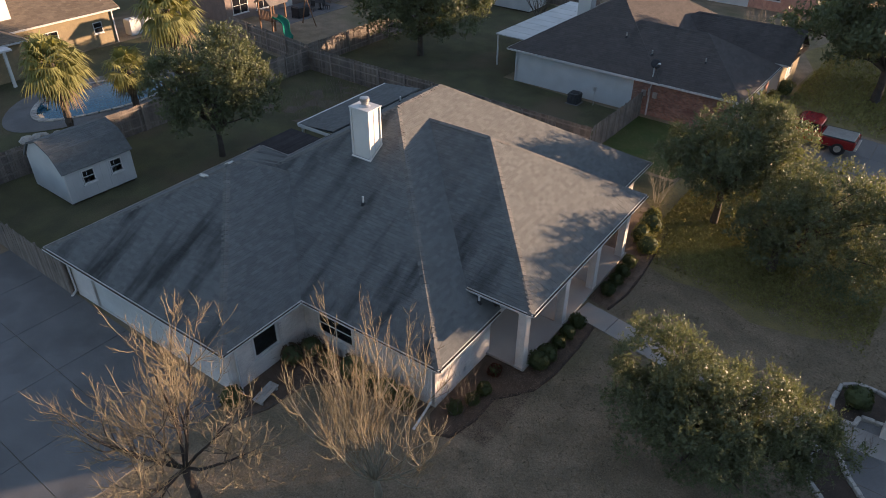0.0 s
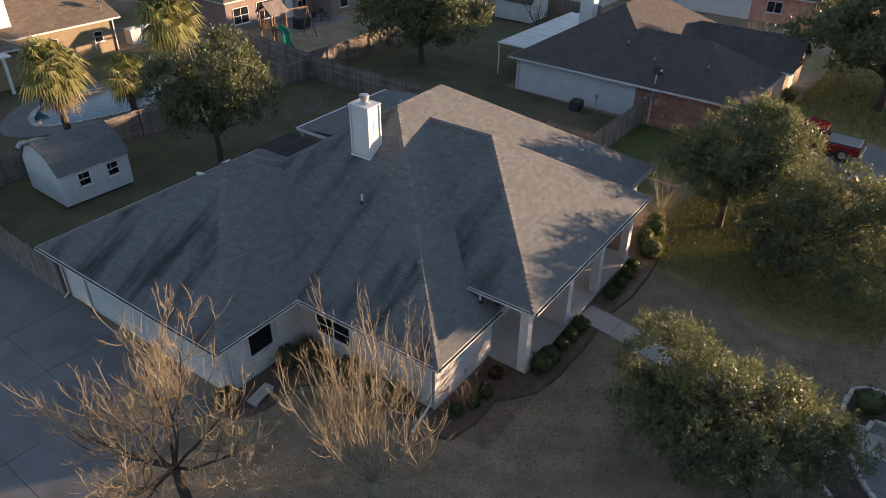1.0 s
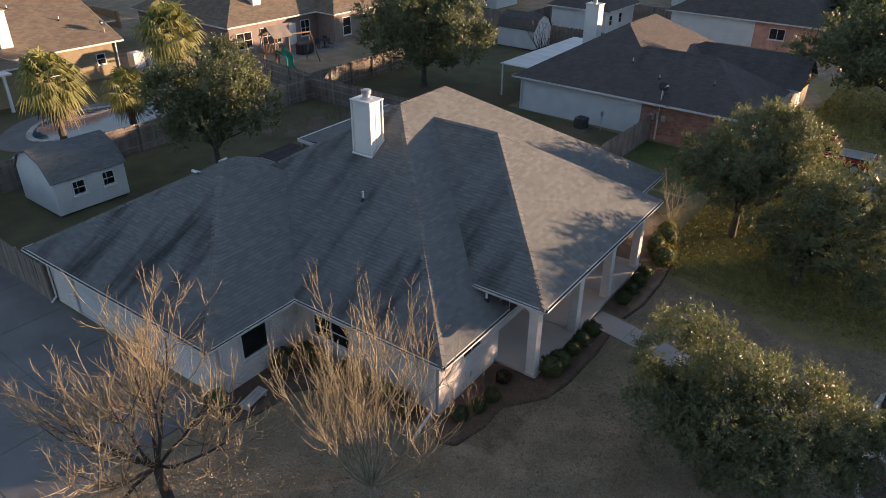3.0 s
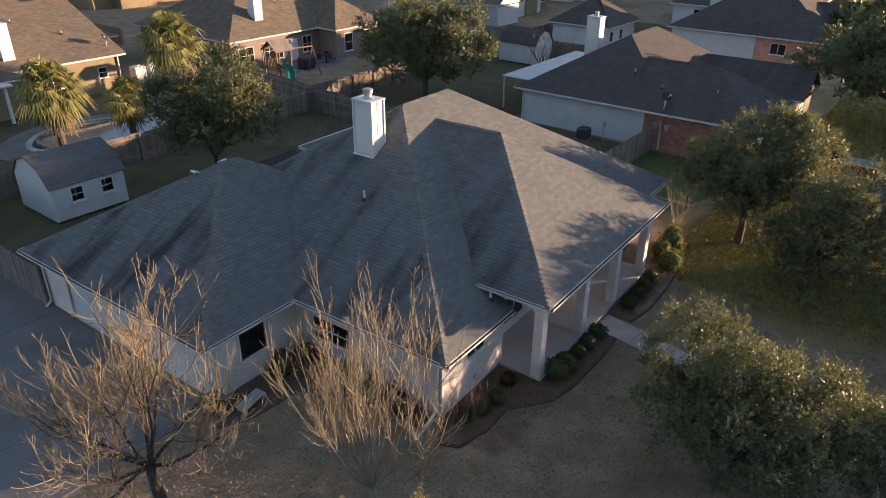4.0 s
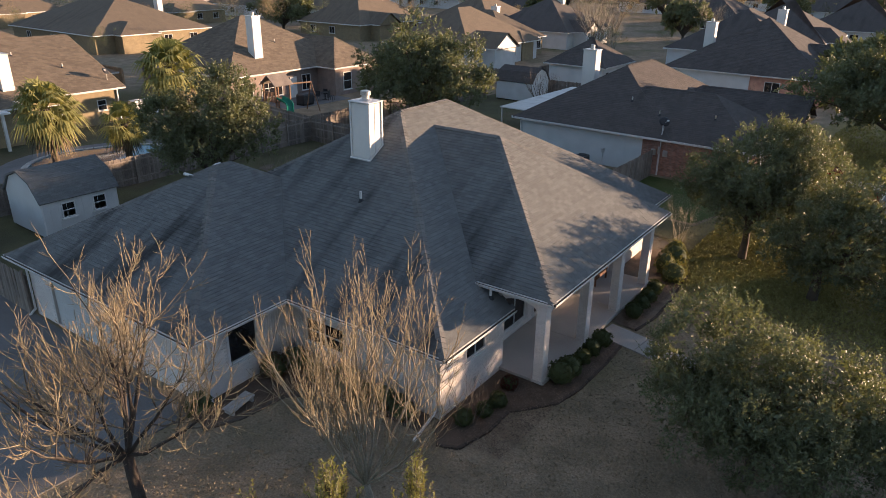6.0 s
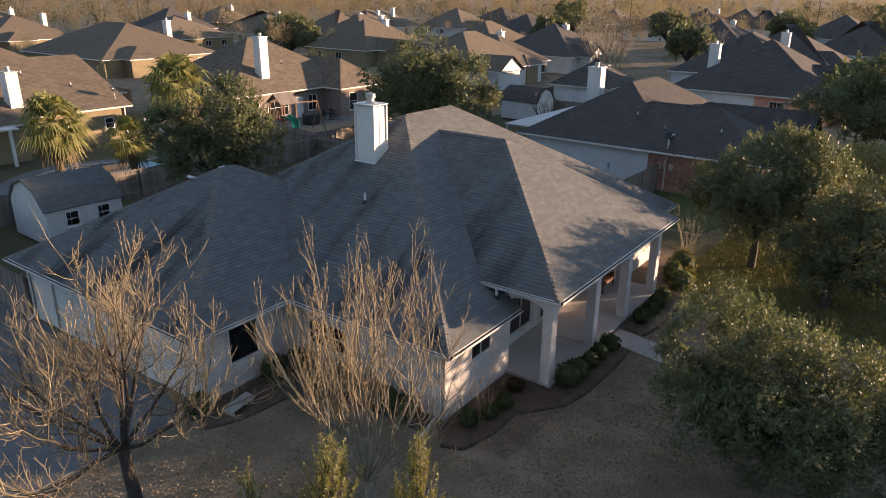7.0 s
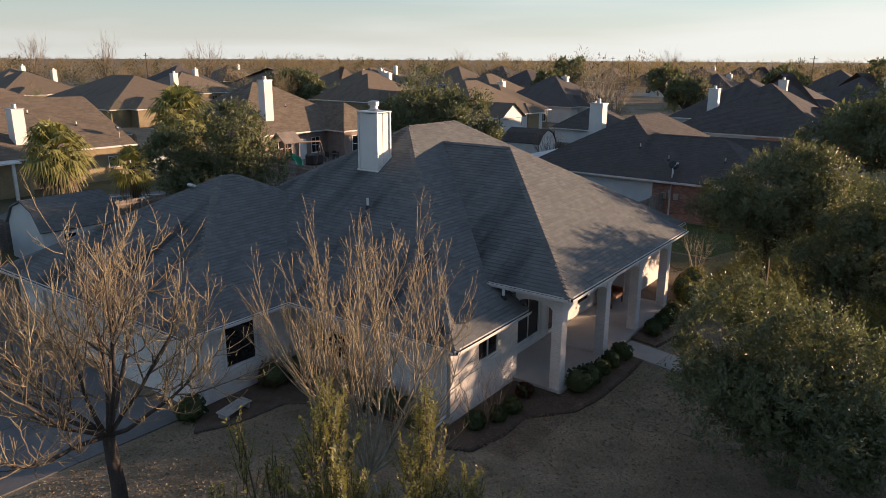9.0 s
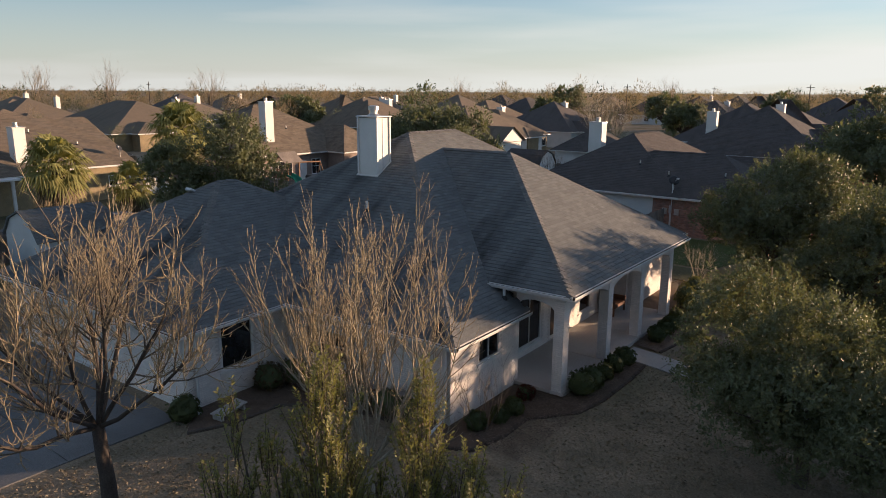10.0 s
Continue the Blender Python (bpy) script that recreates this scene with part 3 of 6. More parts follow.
for r in range(8):
    u = r * EXPO * 0.84 - TAB * (0.5 if r % 2 else 0.15)
    while u < span - r * EXPO * 0.84 - 0.02:
        k = new("shingle", tab_mesh)
        k.parent = porch_roof
        a = max(u, r * EXPO * 0.84)
        wide = min(u + TAB, span - r * EXPO * 0.84) - a
        k.matrix_basis = Matrix.Translation(e0 + su * a + sv * (r * EXPO) + sn * 0.004) @ turn @ Matrix.Diagonal((wide / TAB, 1, random.uniform(0.7, 1.5), 1))
        u += TAB

# walls, brick by brick
O = 0.5
H0, H1 = -0.15, EAVE - 0.15


def brick_wall(axis, at, a0, a1, inward, holes=(), z1=H1, singles=0, label="", t=0.2):
    w = wall(house, axis, at, a0, a1, H0, z1, MORTAR_W, holes, t, inward, label or "white painted brick wall")
    lay_bricks(w, axis, at, -inward, a0, a1, H0 + 0.1, z1, [(h[0] - 0.02, h[1] + 0.02, h[2] - 0.02, h[3] + 0.02) for h in holes], BRICK_W, singles)
    return w


brick_wall("x", -O, O, 4.25, -1, [(1.9, 3.07, 1.38, 2.12)], singles=290)
window(house, "x", -O - 0.03, 1.9, 3.07, 1.38, 2.12, 1, (2, 1))
brick_wall("y", O, -7.05, -O - 0.2, 1, [(-6.25, -4.45, 0.85, 1.85)], singles=290)
window(house, "y", O + 0.03, -6.25, -4.45, 0.85, 1.85, -1, (2, 2))
brick_wall("x", -7.05, -3.35, O, -1, [(-2.2, -0.95, 0.86, 2.4)], singles=200)
window(house, "x", -7.08, -2.2, -0.95, 0.86, 2.4, 1, (1, 1), f=0.08)
brick_wall("y", -3.35, -17.5, -7.25, 1, [(-15.9, -11.0, 0.02, 2.15)], singles=200)
brick_wall("x", -17.5, -3.15, 7.9, 1)
brick_wall("y", 7.9, -17.3, -15.4, -1)
brick_wall("x", -15.4, 7.9, 18.65, 1)
brick_wall("y", 18.65, -15.2, -O - 0.2, -1)
brick_wall("x", -O, 14.0, 18.65, -1)
PX = -1.3
PH = [(5.6, 7.25, 0.45, 2.6), (7.95, 8.95, 0.2, 2.3), (10.4, 11.5, 0.55, 2.2), (12.3, 13.3, 0.55, 2.2)]
brick_wall("x", PX, 4.45, 14.0, -1, PH, z1=3.24, singles=250)
window(house, "x", PX - 0.03, 5.6, 7.25, 0.45, 2.6, 1, (2, 1), f=0.07)
window(house, "x", PX - 0.03, 10.4, 11.5, 0.55, 2.2, 1, (1, 2))
window(house, "x", PX - 0.03, 12.3, 13.3, 0.55, 2.2, 1, (1, 2))
brick_wall("y", 4.25, PX - 0.2, -O - 0.2, 1, z1=3.24)
brick_wall("y", 14.0, PX - 0.2, -O - 0.2, -1, z1=3.24)
door = part("door", sheet_wall("x", PX - 0.02, 7.95, 8.95, 0.2, 2.3, [(8.02, 8.88, 0.26, 2.23)], 0.1, -1), TRIM, house, "white frame round the dark front door")
part("door_leaf", boxes((PX - 0.12, PX - 0.08, 8.025, 8.875, 0.265, 2.225), bevel=0.006), mat("dark_stained_door", (0.07, 0.035, 0.02), 0.4, None, 4, 30, 0.1), door, "dark stained front door leaf")
part("door_handle", cyls(((PX - 0.08, 8.8, 1.15), (PX + 0.0, 8.8, 1.15), 0.018, 0.018)), METAL, door)
# garage door of four panelled sections
gd = part("garage_door", sheet_wall("y", -3.37, -15.98, -10.92, 0.02, 2.22, [(-15.9, -11.0, 0.0201, 2.15)], 0.08, 1), TRIM, house, "white frame of the garage door")
for r in range(4):
    z = 0.03 + r * 0.528
    bm = boxes((-15.89, -11.01, -3.27, -3.23, z, z + 0.52))
    part("door_section", bm, SIDING, gd, "white ribbed garage door section")
    for c in range(8):
        x = -15.8 + c * 0.605
        part("door_panel", boxes((x, x + 0.5, -3.285, -3.272, z + 0.09, z + 0.43), bevel=0.006), SIDING, gd)
# porch columns, arched beams
COLS = (4.0, 7.35, 10.35, 13.55)
for y in COLS:
    c = part("column", boxes((0.835, 1.165, y + 0.005, y + 0.375, 0.1, 3.1)), MORTAR_W, house, "square white painted brick column")
    lay_bricks(c, "x", 1.165, 1, y, y + 0.38, 0.17, 3.1, (), BRICK_W)
    lay_bricks(c, "y", y + 0.005, -1, 0.83, 1.17, 0.17, 3.1, (), BRICK_W)
    lay_bricks(c, "y", y + 0.375, 1, 0.83, 1.17, 0.17, 3.1, (), BRICK_W)
    part("base_block", boxes((0.81, 1.19, y - 0.02, y + 0.4, 0.06, 0.17), bevel=0.01), MORTAR_W, c)


def arch(axis, at, t, a, b, z_spring, z_top, z_high):
    """A beam with a flat arch cut from its underside."""
    n = 14
    lowr = [(a + (b - a) * i / n, z_spring + (z_top - z_spring) * math.sin(math.pi * i / n) ** 0.6) for i in range(n + 1)]
    bm = bmesh.new()
    layers = []
    for d in (at, at + t):
        layers.append(([bm.verts.new((d, u, z) if axis == "x" else (u, d, z)) for u, z in lowr], [bm.verts.new((d, u, z_high) if axis == "x" else (u, d, z_high)) for u, z in lowr]))
    for i in range(n):
        for lo, hi in layers:
            bm.faces.new((lo[i], lo[i + 1], hi[i + 1], hi[i]))
        bm.faces.new((layers[0][0][i], layers[1][0][i], layers[1][0][i + 1], layers[0][0][i + 1]))
    bmesh.ops.recalc_face_normals(bm, faces=bm.faces)
    return bm


for a, b in zip(COLS, COLS[1:]):
    part("beam", arch("x", 0.85, 0.3, a + 0.38, b, 2.62, 2.92, 3.235), BRICK_W, house, "white arched beam between the columns")
for y in COLS:
    part("beam_block", boxes((0.842, 1.158, y + 0.01, y + 0.37, 3.1, 3.235)), BRICK_W, house)
part("beam", arch("y", 4.03, 0.3, -O + 0.01, 0.83, 2.72, 2.95, 3.235), BRICK_W, house, "white arched beam at the end of the porch")
part("beam", arch("y", 13.6, 0.36, -O + 0.01, 0.83, 2.72, 2.95, 3.235), BRICK_W, house, "white arched beam at the end of the porch")
for y in (7.6, 9.6):
    lan = part("lantern", boxes((PX + 0.01, PX + 0.05, y - 0.05, y + 0.05, 1.95, 2.2), bevel=0.005), BLACK, house, "black wall lantern beside the front door")
    part("lamp_glass", boxes((PX + 0.06, PX + 0.17, y - 0.06, y + 0.06, 1.86, 2.1), bevel=0.01), LAMP_GLASS, lan, "lit lantern glass")
    part("lantern_cap", cyls(((PX + 0.115, y, 2.1), (PX + 0.115, y, 2.22), 0.11, 0.015), seg=8), BLACK, lan)
# chimney
ch = part("chimney", boxes((-8.42, -7.52, 5.55, 6.25, 5.0, 8.17)), CHIMNEY, house, "white sided chimney with a metal flue")
for x in (-8.435, -7.505):
    for y in (5.535, 6.265):
        part("corner_board", boxes((x - 0.035, x + 0.035, y - 0.035, y + 0.035, 5.1, 8.2)), TRIM, ch)
part("band", boxes((-7.52, -7.505, 5.87, 5.93, 5.9, 8.17)), TRIM, ch)
part("cap_sheet", boxes((-8.5, -7.44, 5.47, 6.33, 8.205, 8.25), bevel=0.008), TRIM, ch, "pale metal chimney cap")
fl = part("flue", cyls(((-7.97, 5.9, 8.25), (-7.97, 5.9, 8.33), 0.26, 0.17), seg=20), METAL, ch, "galvanised flue collar")
part("flue_pipe", cyls(((-7.97, 5.9, 8.33), (-7.97, 5.9, 8.46), 0.15, 0.15), seg=20), METAL, fl)
part("flue_hood", cyls(((-7.97, 5.9, 8.46), (-7.97, 5.9, 8.6), 0.2, 0.2), ((-7.97, 5.9, 8.6), (-7.97, 5.9, 8.63), 0.2, 0.12), seg=20), METAL, fl, "round flue hood")
bm = bmesh.new()
for x0, x1, y0, y1 in ((-8.5, -7.45, 5.46, 5.51), (-7.49, -7.44, 5.49, 6.3)):
    vs = box(bm, x0, x1, y0, y1, 0, 0.03)
    for v in vs:
        v.co.z += 2.6 + 0.621 * v.co.y + 0.02
part("flashing", bm, TRIM, ch, "white metal flashing at the foot")
# vents on the roofs
def pipe_vent(x, y, z, h, r=0.045, material=TRIM):
    v = part("vent_pipe", cyls(((x, y, z - 0.1), (x, y, z + h), r, r), seg=10), material, house, "white roof vent pipe")
    part("boot", cyls(((x, y, z - 0.05), (x, y, z + 0.09), 0.12, 0.055), seg=12), BLACK, v, "dark rubber vent boot")


pipe_vent(-6.58, 3.91, 2.6 + 0.621 * 3.91, 0.35)
pipe_vent(-0.63, 3.5, 2.6 + 0.621 * 0.63, 0.3)
pipe_vent(-12.0, 13.2, 2.6 + 0.621 * 3.9, 0.3)
bm = bmesh.new()
box(bm, -0.17, 0.17, -0.17, 0.17, 0, 0.12, 0.03, pose(-12.9, 1.15, 2.6 + 0.565 * 5.0 + 0.02, -29, 0, 0))
part("box_vent", bm, METAL, house, "square metal roof vent")
bm = bmesh.new()
box(bm, -0.17, 0.17, -0.14, 0.14, 0, 0.1, 0.03, pose(-12.65, 2.3, 2.6 + 0.565 * 5.35 + 0.03, 0, -29, 0))
part("box_vent", bm, METAL, house, "square metal roof vent")
# downspouts
def downspout(x, y, kx, ky, out=0.9):
    d = part("downspout", boxes((x - 0.04, x + 0.04, y - 0.03, y + 0.03, 0.25, 2.3), bevel=0.006), TRIM, house, "white downspout")
    part("elbow", cyls(((x, y, 2.28), (x + kx * 0.35, y + ky * 0.35, 2.52), 0.045, 0.045), seg=8), TRIM, d)
    part("outlet", cyls(((x, y, 0.28), (x + kx * out, y + ky * out, 0.03), 0.05, 0.055), seg=8), TRIM, d, "white downspout outlet laid on the ground")


downspout(-0.62, 0.42, 0.1, -1.0, 1.25)
downspout(-6.95, -3.1, 0.6, -0.4, 0.5)
downspout(-17.45, -3.45, -0.3, -0.5, 0.4)
for y, z in ((2.35, 0.42),):
    part("outlet_box", boxes((-O + 0.012, -O + 0.06, y, y + 0.12, z, z + 0.16), bevel=0.005), METAL, house, "grey outlet box on the wall")
# patio covers behind the house
cov = part("patio_cover", boxes((-18.75, -15.93, 8.0, 11.35, 2.3, 2.36)), DECK_DARK, house, "dark corrugated patio cover")
verts, faces = [], []
for k in range(26):
    x = -18.75 + k * 0.11
    i = len(verts)
    verts += [(x, 8.0, 2.362), (x + 0.055, 8.0, 2.395), (x + 0.11, 8.0, 2.362), (x, 11.35, 2.362), (x + 0.055, 11.35, 2.395), (x + 0.11, 11.35, 2.362)]
    faces += [(i, i + 1, i + 4, i + 3), (i + 1, i + 2, i + 5, i + 4)]
raw("corrugation", verts, faces, DECK_DARK, cov)["kind"] = "stuff"
for y in (8.15, 11.15):
    part("post", boxes((-18.7, -18.58, y - 0.06, y + 0.06, -0.05, 2.3)), TRIM, cov, "white post")
cov2 = part("patio_roof", prism([(-18.7, 2.35), (-15.93, 2.62), (-15.93, 2.72), (-18.7, 2.45)], 11.9, 20.0, "y"), SHINGLE, house, "low shingled patio roof")
vv, ff = [], []
lay_shingles([Vector((-18.7, 20.0, 2.452)), Vector((-18.7, 11.9, 2.452)), Vector((-15.93, 11.9, 2.722)), Vector((-15.93, 20.0, 2.722))], EXPO, TAB, vv, ff)
raw("shingle_field", vv, ff, SHINGLE, cov2)["kind"] = "stuff"
part("gutter", prism([(-18.82, 2.34), (-18.71, 2.34), (-18.71, 2.47), (-18.82, 2.47)], 11.9, 20.0, "y"), TRIM, cov2, "white metal gutter")
part("fascia", prism([(11.87, 2.3), (11.897, 2.3), (11.897, 2.5), (11.87, 2.5)], -18.7, -15.93, "x"), TRIM, cov2)
for y in (12.1, 16.0, 19.8):
    part("post", boxes((-18.62, -18.5, y - 0.06, y + 0.06, -0.05, 2.36)), TRIM, cov2, "white post")

# porch floor, wicker seat by the far window
porch = slab("porch_floor", PX, 1.25, 4.0, 14.1, 0.16, PORCH, "smooth pale concrete porch floor", "porch floor", 1, 3)
porch.location, porch.rotation_euler.z = L2W(PX, 4.0), radians(OTURN)

# ---------------------------------------------------------------- neighbours
def shed_chimney(h, x, y, z0, z1, w=0.55, d=0.45):
    c = part("chimney", boxes((x - w, x + w, y - d, y + d, z0, z1)), CHIMNEY, h, "white chimney with a metal flue")
    part("cap_sheet", boxes((x - w - 0.06, x + w + 0.06, y - d - 0.06, y + d + 0.06, z1 + 0.003, z1 + 0.06)), METAL, c)
    part("flue", cyls(((x, y, z1 + 0.06), (x, y, z1 + 0.4), 0.17, 0.17), seg=12), METAL, c)
    part("corner_board", boxes((x + w + 0.003, x + w + 0.02, y - d, y - d + 0.1, z0, z1)), TRIM, c)


def neighbour(label, blocks, wallmat, roofmat, chims=(), wins=(), shingles=None, vents=(), at=(0, 0), turn=0.0):
    """A house of hip or gable blocks: each with walls, roof, gutters; chimneys, windows and vents on it."""
    h = empty("house", label, "house", at=(at[0], at[1], 0))
    h.rotation_euler.z = radians(turn)
    o = 0.45
    for x0, x1, y0, y1, ze, s, ridge, gable in blocks:
        roof(h, x0, x1, y0, y1, ze, s, roofmat, ridge, gable, shingles=shingles, caps=bool(shingles), gutter=bool(shingles))
        part("wall", boxes((x0 + o, x1 - o, y0 + o, y1 - o, -0.6, ze - 0.14)), wallmat, h)
        for g in gable:
            hh = ((y1 - y0) if g in "ew" else (x1 - x0)) / 2
            zr = ze + s * hh
            if g in "ew":
                c = x1 if g == "e" else x0
                k = -0.35 if g == "e" else 0.35
                bm = prism([(y0 + 0.05, ze - 0.16), (y1 - 0.05, ze - 0.16), ((y0 + y1) / 2, zr - 0.05)], c + k, c + k * 1.4, "x")
            else:
                c = y1 if g == "n" else y0
                k = -0.35 if g == "n" else 0.35
                bm = prism([(x0 + 0.05, ze - 0.16), (x1 - 0.05, ze - 0.16), ((x0 + x1) / 2, zr - 0.05)], c + k, c + k * 1.4, "y")
            part("gable", bm, wallmat, h)
    for c in chims:
        shed_chimney(h, *c)
    for axis, w_at, a0, a1, z0, z1, out, grid in wins:
        window(h, axis, w_at, a0, a1, z0, z1, out, grid)
    for x, y, z in vents:
        v = part("vent_pipe", cyls(((x, y, z - 0.1), (x, y, z + 0.3), 0.05, 0.05), seg=8), METAL, h, "small metal roof vent")
        part("boot", cyls(((x, y, z - 0.05), (x, y, z + 0.08), 0.13, 0.06), seg=8), BLACK, v)
    return h


def dish(h, x, y, z, toward=30):
    d = part("satellite_dish", cyls(((x, y, z), (x, y, z + 0.75), 0.03, 0.03), seg=8), METAL, h, "satellite dish on a roof mast")
    bm = bmesh.new()
    bmesh.ops.create_cone(bm, cap_ends=True, segments=20, radius1=0.34, radius2=0.26, depth=0.07, matrix=pose(x, y, z + 0.85, 55, 0, toward))
    part("reflector", bm, BLACK, d, "dark oval dish reflector")
    part("arm", cyls(((x, y, z + 0.7), (x + 0.3, y - 0.25, z + 0.95), 0.018, 0.018), seg=6), METAL, d)
    part("receiver", boxes((x + 0.25, x + 0.4, y - 0.33, y - 0.2, z + 0.93, z + 1.02), bevel=0.01), TRIM, d, "white receiver head")


nb = neighbour("white and red brick house with a charcoal hip roof", [(-27.0, -15.0, 44.7, 61.5, 2.55, 0.6, "y", ()), (-23.0, -9.6, 44.75, 53.3, 2.55, 0.6, "x", ()), (-20.0, -9.2, 53.6, 59.4, 2.6, 0.62, "x", ("e",))],
               SIDING, SHINGLE_DARK, chims=[(-25.0, 53.0, 3.0, 6.75)], shingles=(0.18, 0.4),
               wins=[("x", -10.04, 47.0, 48.6, 0.9, 2.1, 1, (2, 1)), ("x", -10.04, 50.2, 51.6, 0.9, 2.1, 1, (2, 1)), ("x", -9.64, 55.6, 57.2, 0.9, 2.2, 1, (2, 1))],
               vents=[(-16.6, 46.6, 2.55 + 0.6 * 1.9), (-13.0, 46.9, 2.55 + 0.6 * 2.1), (-19.0, 47.5, 2.55 + 0.6 * 2.8)])
bw = wall(nb, "y", 45.14, -17.0, -10.02, -0.3, 2.38, MORTAR, (), 0.04, 1, "red brick side wall")
lay_bricks(bw, "y", 45.14, -1, -17.0, -10.02, -0.25, 2.38, (), BRICK_R, 300)
bw = wall(nb, "x", -10.01, 45.2, 52.8, -0.3, 2.38, MORTAR, [(46.98, 48.62, 0.88, 2.12), (50.18, 51.62, 0.88, 2.12)], 0.03, -1, "red brick front wall")
lay_bricks(bw, "x", -10.01, 1, 45.2, 52.8, -0.25, 2.38, [(46.9, 48.7, 0.8, 2.2), (50.1, 51.7, 0.8, 2.2)], BRICK_R)
for x, z0, z1, w in ((-16.3, 1.35, 1.75, 0.3), (-15.85, 1.45, 1.95, 0.16), (-15.5, 1.35, 1.75, 0.3)):
    part("meter_box", boxes((x, x + w, 45.0, 45.125, z0, z1), bevel=0.01), METAL, nb, "grey meter box on the brick wall")
for x, top in ((-16.2, 1.35), (-15.78, 1.45), (-15.72, 3.4)):
    part("conduit", cyls(((x, 45.07, -0.2), (x, 45.07, top), 0.03, 0.03), seg=8), TRIM, nb)
for y0, y1, z0, z1 in ((54.0, 55.55, -0.2, 2.45), (57.25, 59.0, -0.2, 2.45), (55.55, 57.25, -0.2, 0.85), (55.55, 57.25, 2.25, 2.45)):
    part("wall_cladding", boxes((-9.615, -9.59, y0, y1, z0, z1)), BRICK_T, nb, "tan brick front wall")
dish(nb, -15.75, 45.35, 2.75)
part("downspout", boxes((-26.5, -26.42, 45.02, 45.1, 0.0, 2.4)), TRIM, nb, "white downspout")
part("downspout", boxes((-10.2, -10.12, 45.02, 45.1, 0.0, 2.4)), TRIM, nb, "white downspout")
# flat white patio roof of that house
cv = empty("patio_cover", "flat white metal patio cover on posts", "patio cover", at=(0, 0, 0))
for k in range(9):
    part("roof_panel", boxes((-29.6, -26.6, 46.9 + k * 1.35, 48.2 + k * 1.35, 2.55 + 0.004 * (k % 2), 2.62), bevel=0.01), SIDING, cv)
for y in (47.0, 50.9, 54.9, 58.8):
    part("post", boxes((-29.5, -29.4, y, y + 0.1, -0.1, 2.55)), TRIM, cv)

ha = neighbour("tan brick house with a brown shingle roof", [(-76.0, -58.3, 12.0, 32.0, 2.9, 0.42, "y", ("n",)), (-64.0, -55.6, 12.0, 22.8, 2.9, 0.5, "x", ()), (-95.0, -66.5, 20.0, 36.0, 2.9, 0.55, "x", ())], BRICK_T, SHINGLE_BROWN,
               chims=[(-60.2, 23.4, 3.4, 6.2)], shingles=(0.22, 0.45), wins=[("x", -58.73, 29.6, 30.4, 1.1, 2.0, 1, (1, 2)), ("x", -58.73, 25.0, 26.6, 0.9, 2.1, 1, (2, 2)), ("x", -56.02, 17.0, 19.0, 0.4, 2.1, 1, (2, 1))],
               vents=[(-62.0, 28.8, 4.5), (-64.5, 26.0, 5.5), (-64.0, 22.0, 5.3)])
dish(ha, -59.5, 31.2, 3.35, 120)
part("downspout", boxes((-58.7, -58.6, 31.4, 31.5, 0, 2.75)), TRIM, ha)
for y in (14.0, 20.6):
    part("patio_post", boxes((-54.9, -54.7, y, y + 0.2, -0.1, 2.75)), TRIM, ha, "white patio post")
part("patio_roof", boxes((-56.0, -54.5, 12.5, 21.2, 2.72, 2.84)), TRIM, ha, "white patio roof")

hb = neighbour("tan brick house with a brown hip roof and a tall chimney", [(-71.0, -55.2, 40.4, 57.5, 2.9, 0.6, "y", ()), (-66.0, -52.6, 51.4, 58.6, 2.9, 0.72, "x", ())], BRICK_P, SHINGLE_BROWN,
               chims=[(-57.6, 45.6, 3.2, 8.0, 0.5, 0.5)], shingles=(0.22, 0.45),
               wins=[("x", -55.63, 41.6, 43.4, 0.6, 2.1, 1, (2, 2)), ("x", -55.63, 44.4, 47.0, 0.5, 2.2, 1, (3, 2)), ("x", -55.63, 49.6, 50.8, 0.6, 2.2, 1, (2, 2)), ("x", -53.03, 53.0, 54.2, 0.5, 2.3, 1, (1, 2)), ("x", -53.03, 55.6, 56.8, 0.5, 2.3, 1, (1, 2))],
               vents=[(-59.0, 49.2, 5.2)])
part("patio_door", boxes((-55.65, -55.58, 48.0, 48.9, 0.0, 2.1), bevel=0.01), TRIM, hb, "white glazed patio door")
nb2 = neighbour("white and brick house with a charcoal hip roof", [(-28.2, -11.8, 77.2, 93.5, 2.7, 0.62, "y", ()), (-20.0, -8.6, 82.5, 91.0, 2.7, 0.6, "x", ())], BRICK_R, SHINGLE_DARK,
                chims=[(-26.2, 86.0, 3.0, 6.9)], shingles=(0.22, 0.45), wins=[("y", 77.62, -26.5, -25.0, 1.0, 2.1, -1, (2, 1)), ("y", 77.62, -22.0, -20.6, 1.0, 2.1, -1, (2, 1)), ("y", 77.62, -17.5, -16.0, 1.0, 2.1, -1, (2, 1))])
part("wall_cladding", boxes((-27.75, -19.0, 77.56, 77.64, -0.3, 2.55)), SIDING, nb2, "white siding on the side wall")
neighbour("white garage with a charcoal hip roof", [(-40.0, -32.5, 72.0, 80.0, 2.6, 0.68, "x", ())], SIDING, SHINGLE_DARK, shingles=(0.25, 0.5), wins=[("x", -32.93, 73.2, 74.0, 0.9, 2.0, 1, (1, 2)), ("x", -32.93, 75.6, 76.4, 0.9, 2.0, 1, (1, 2))])

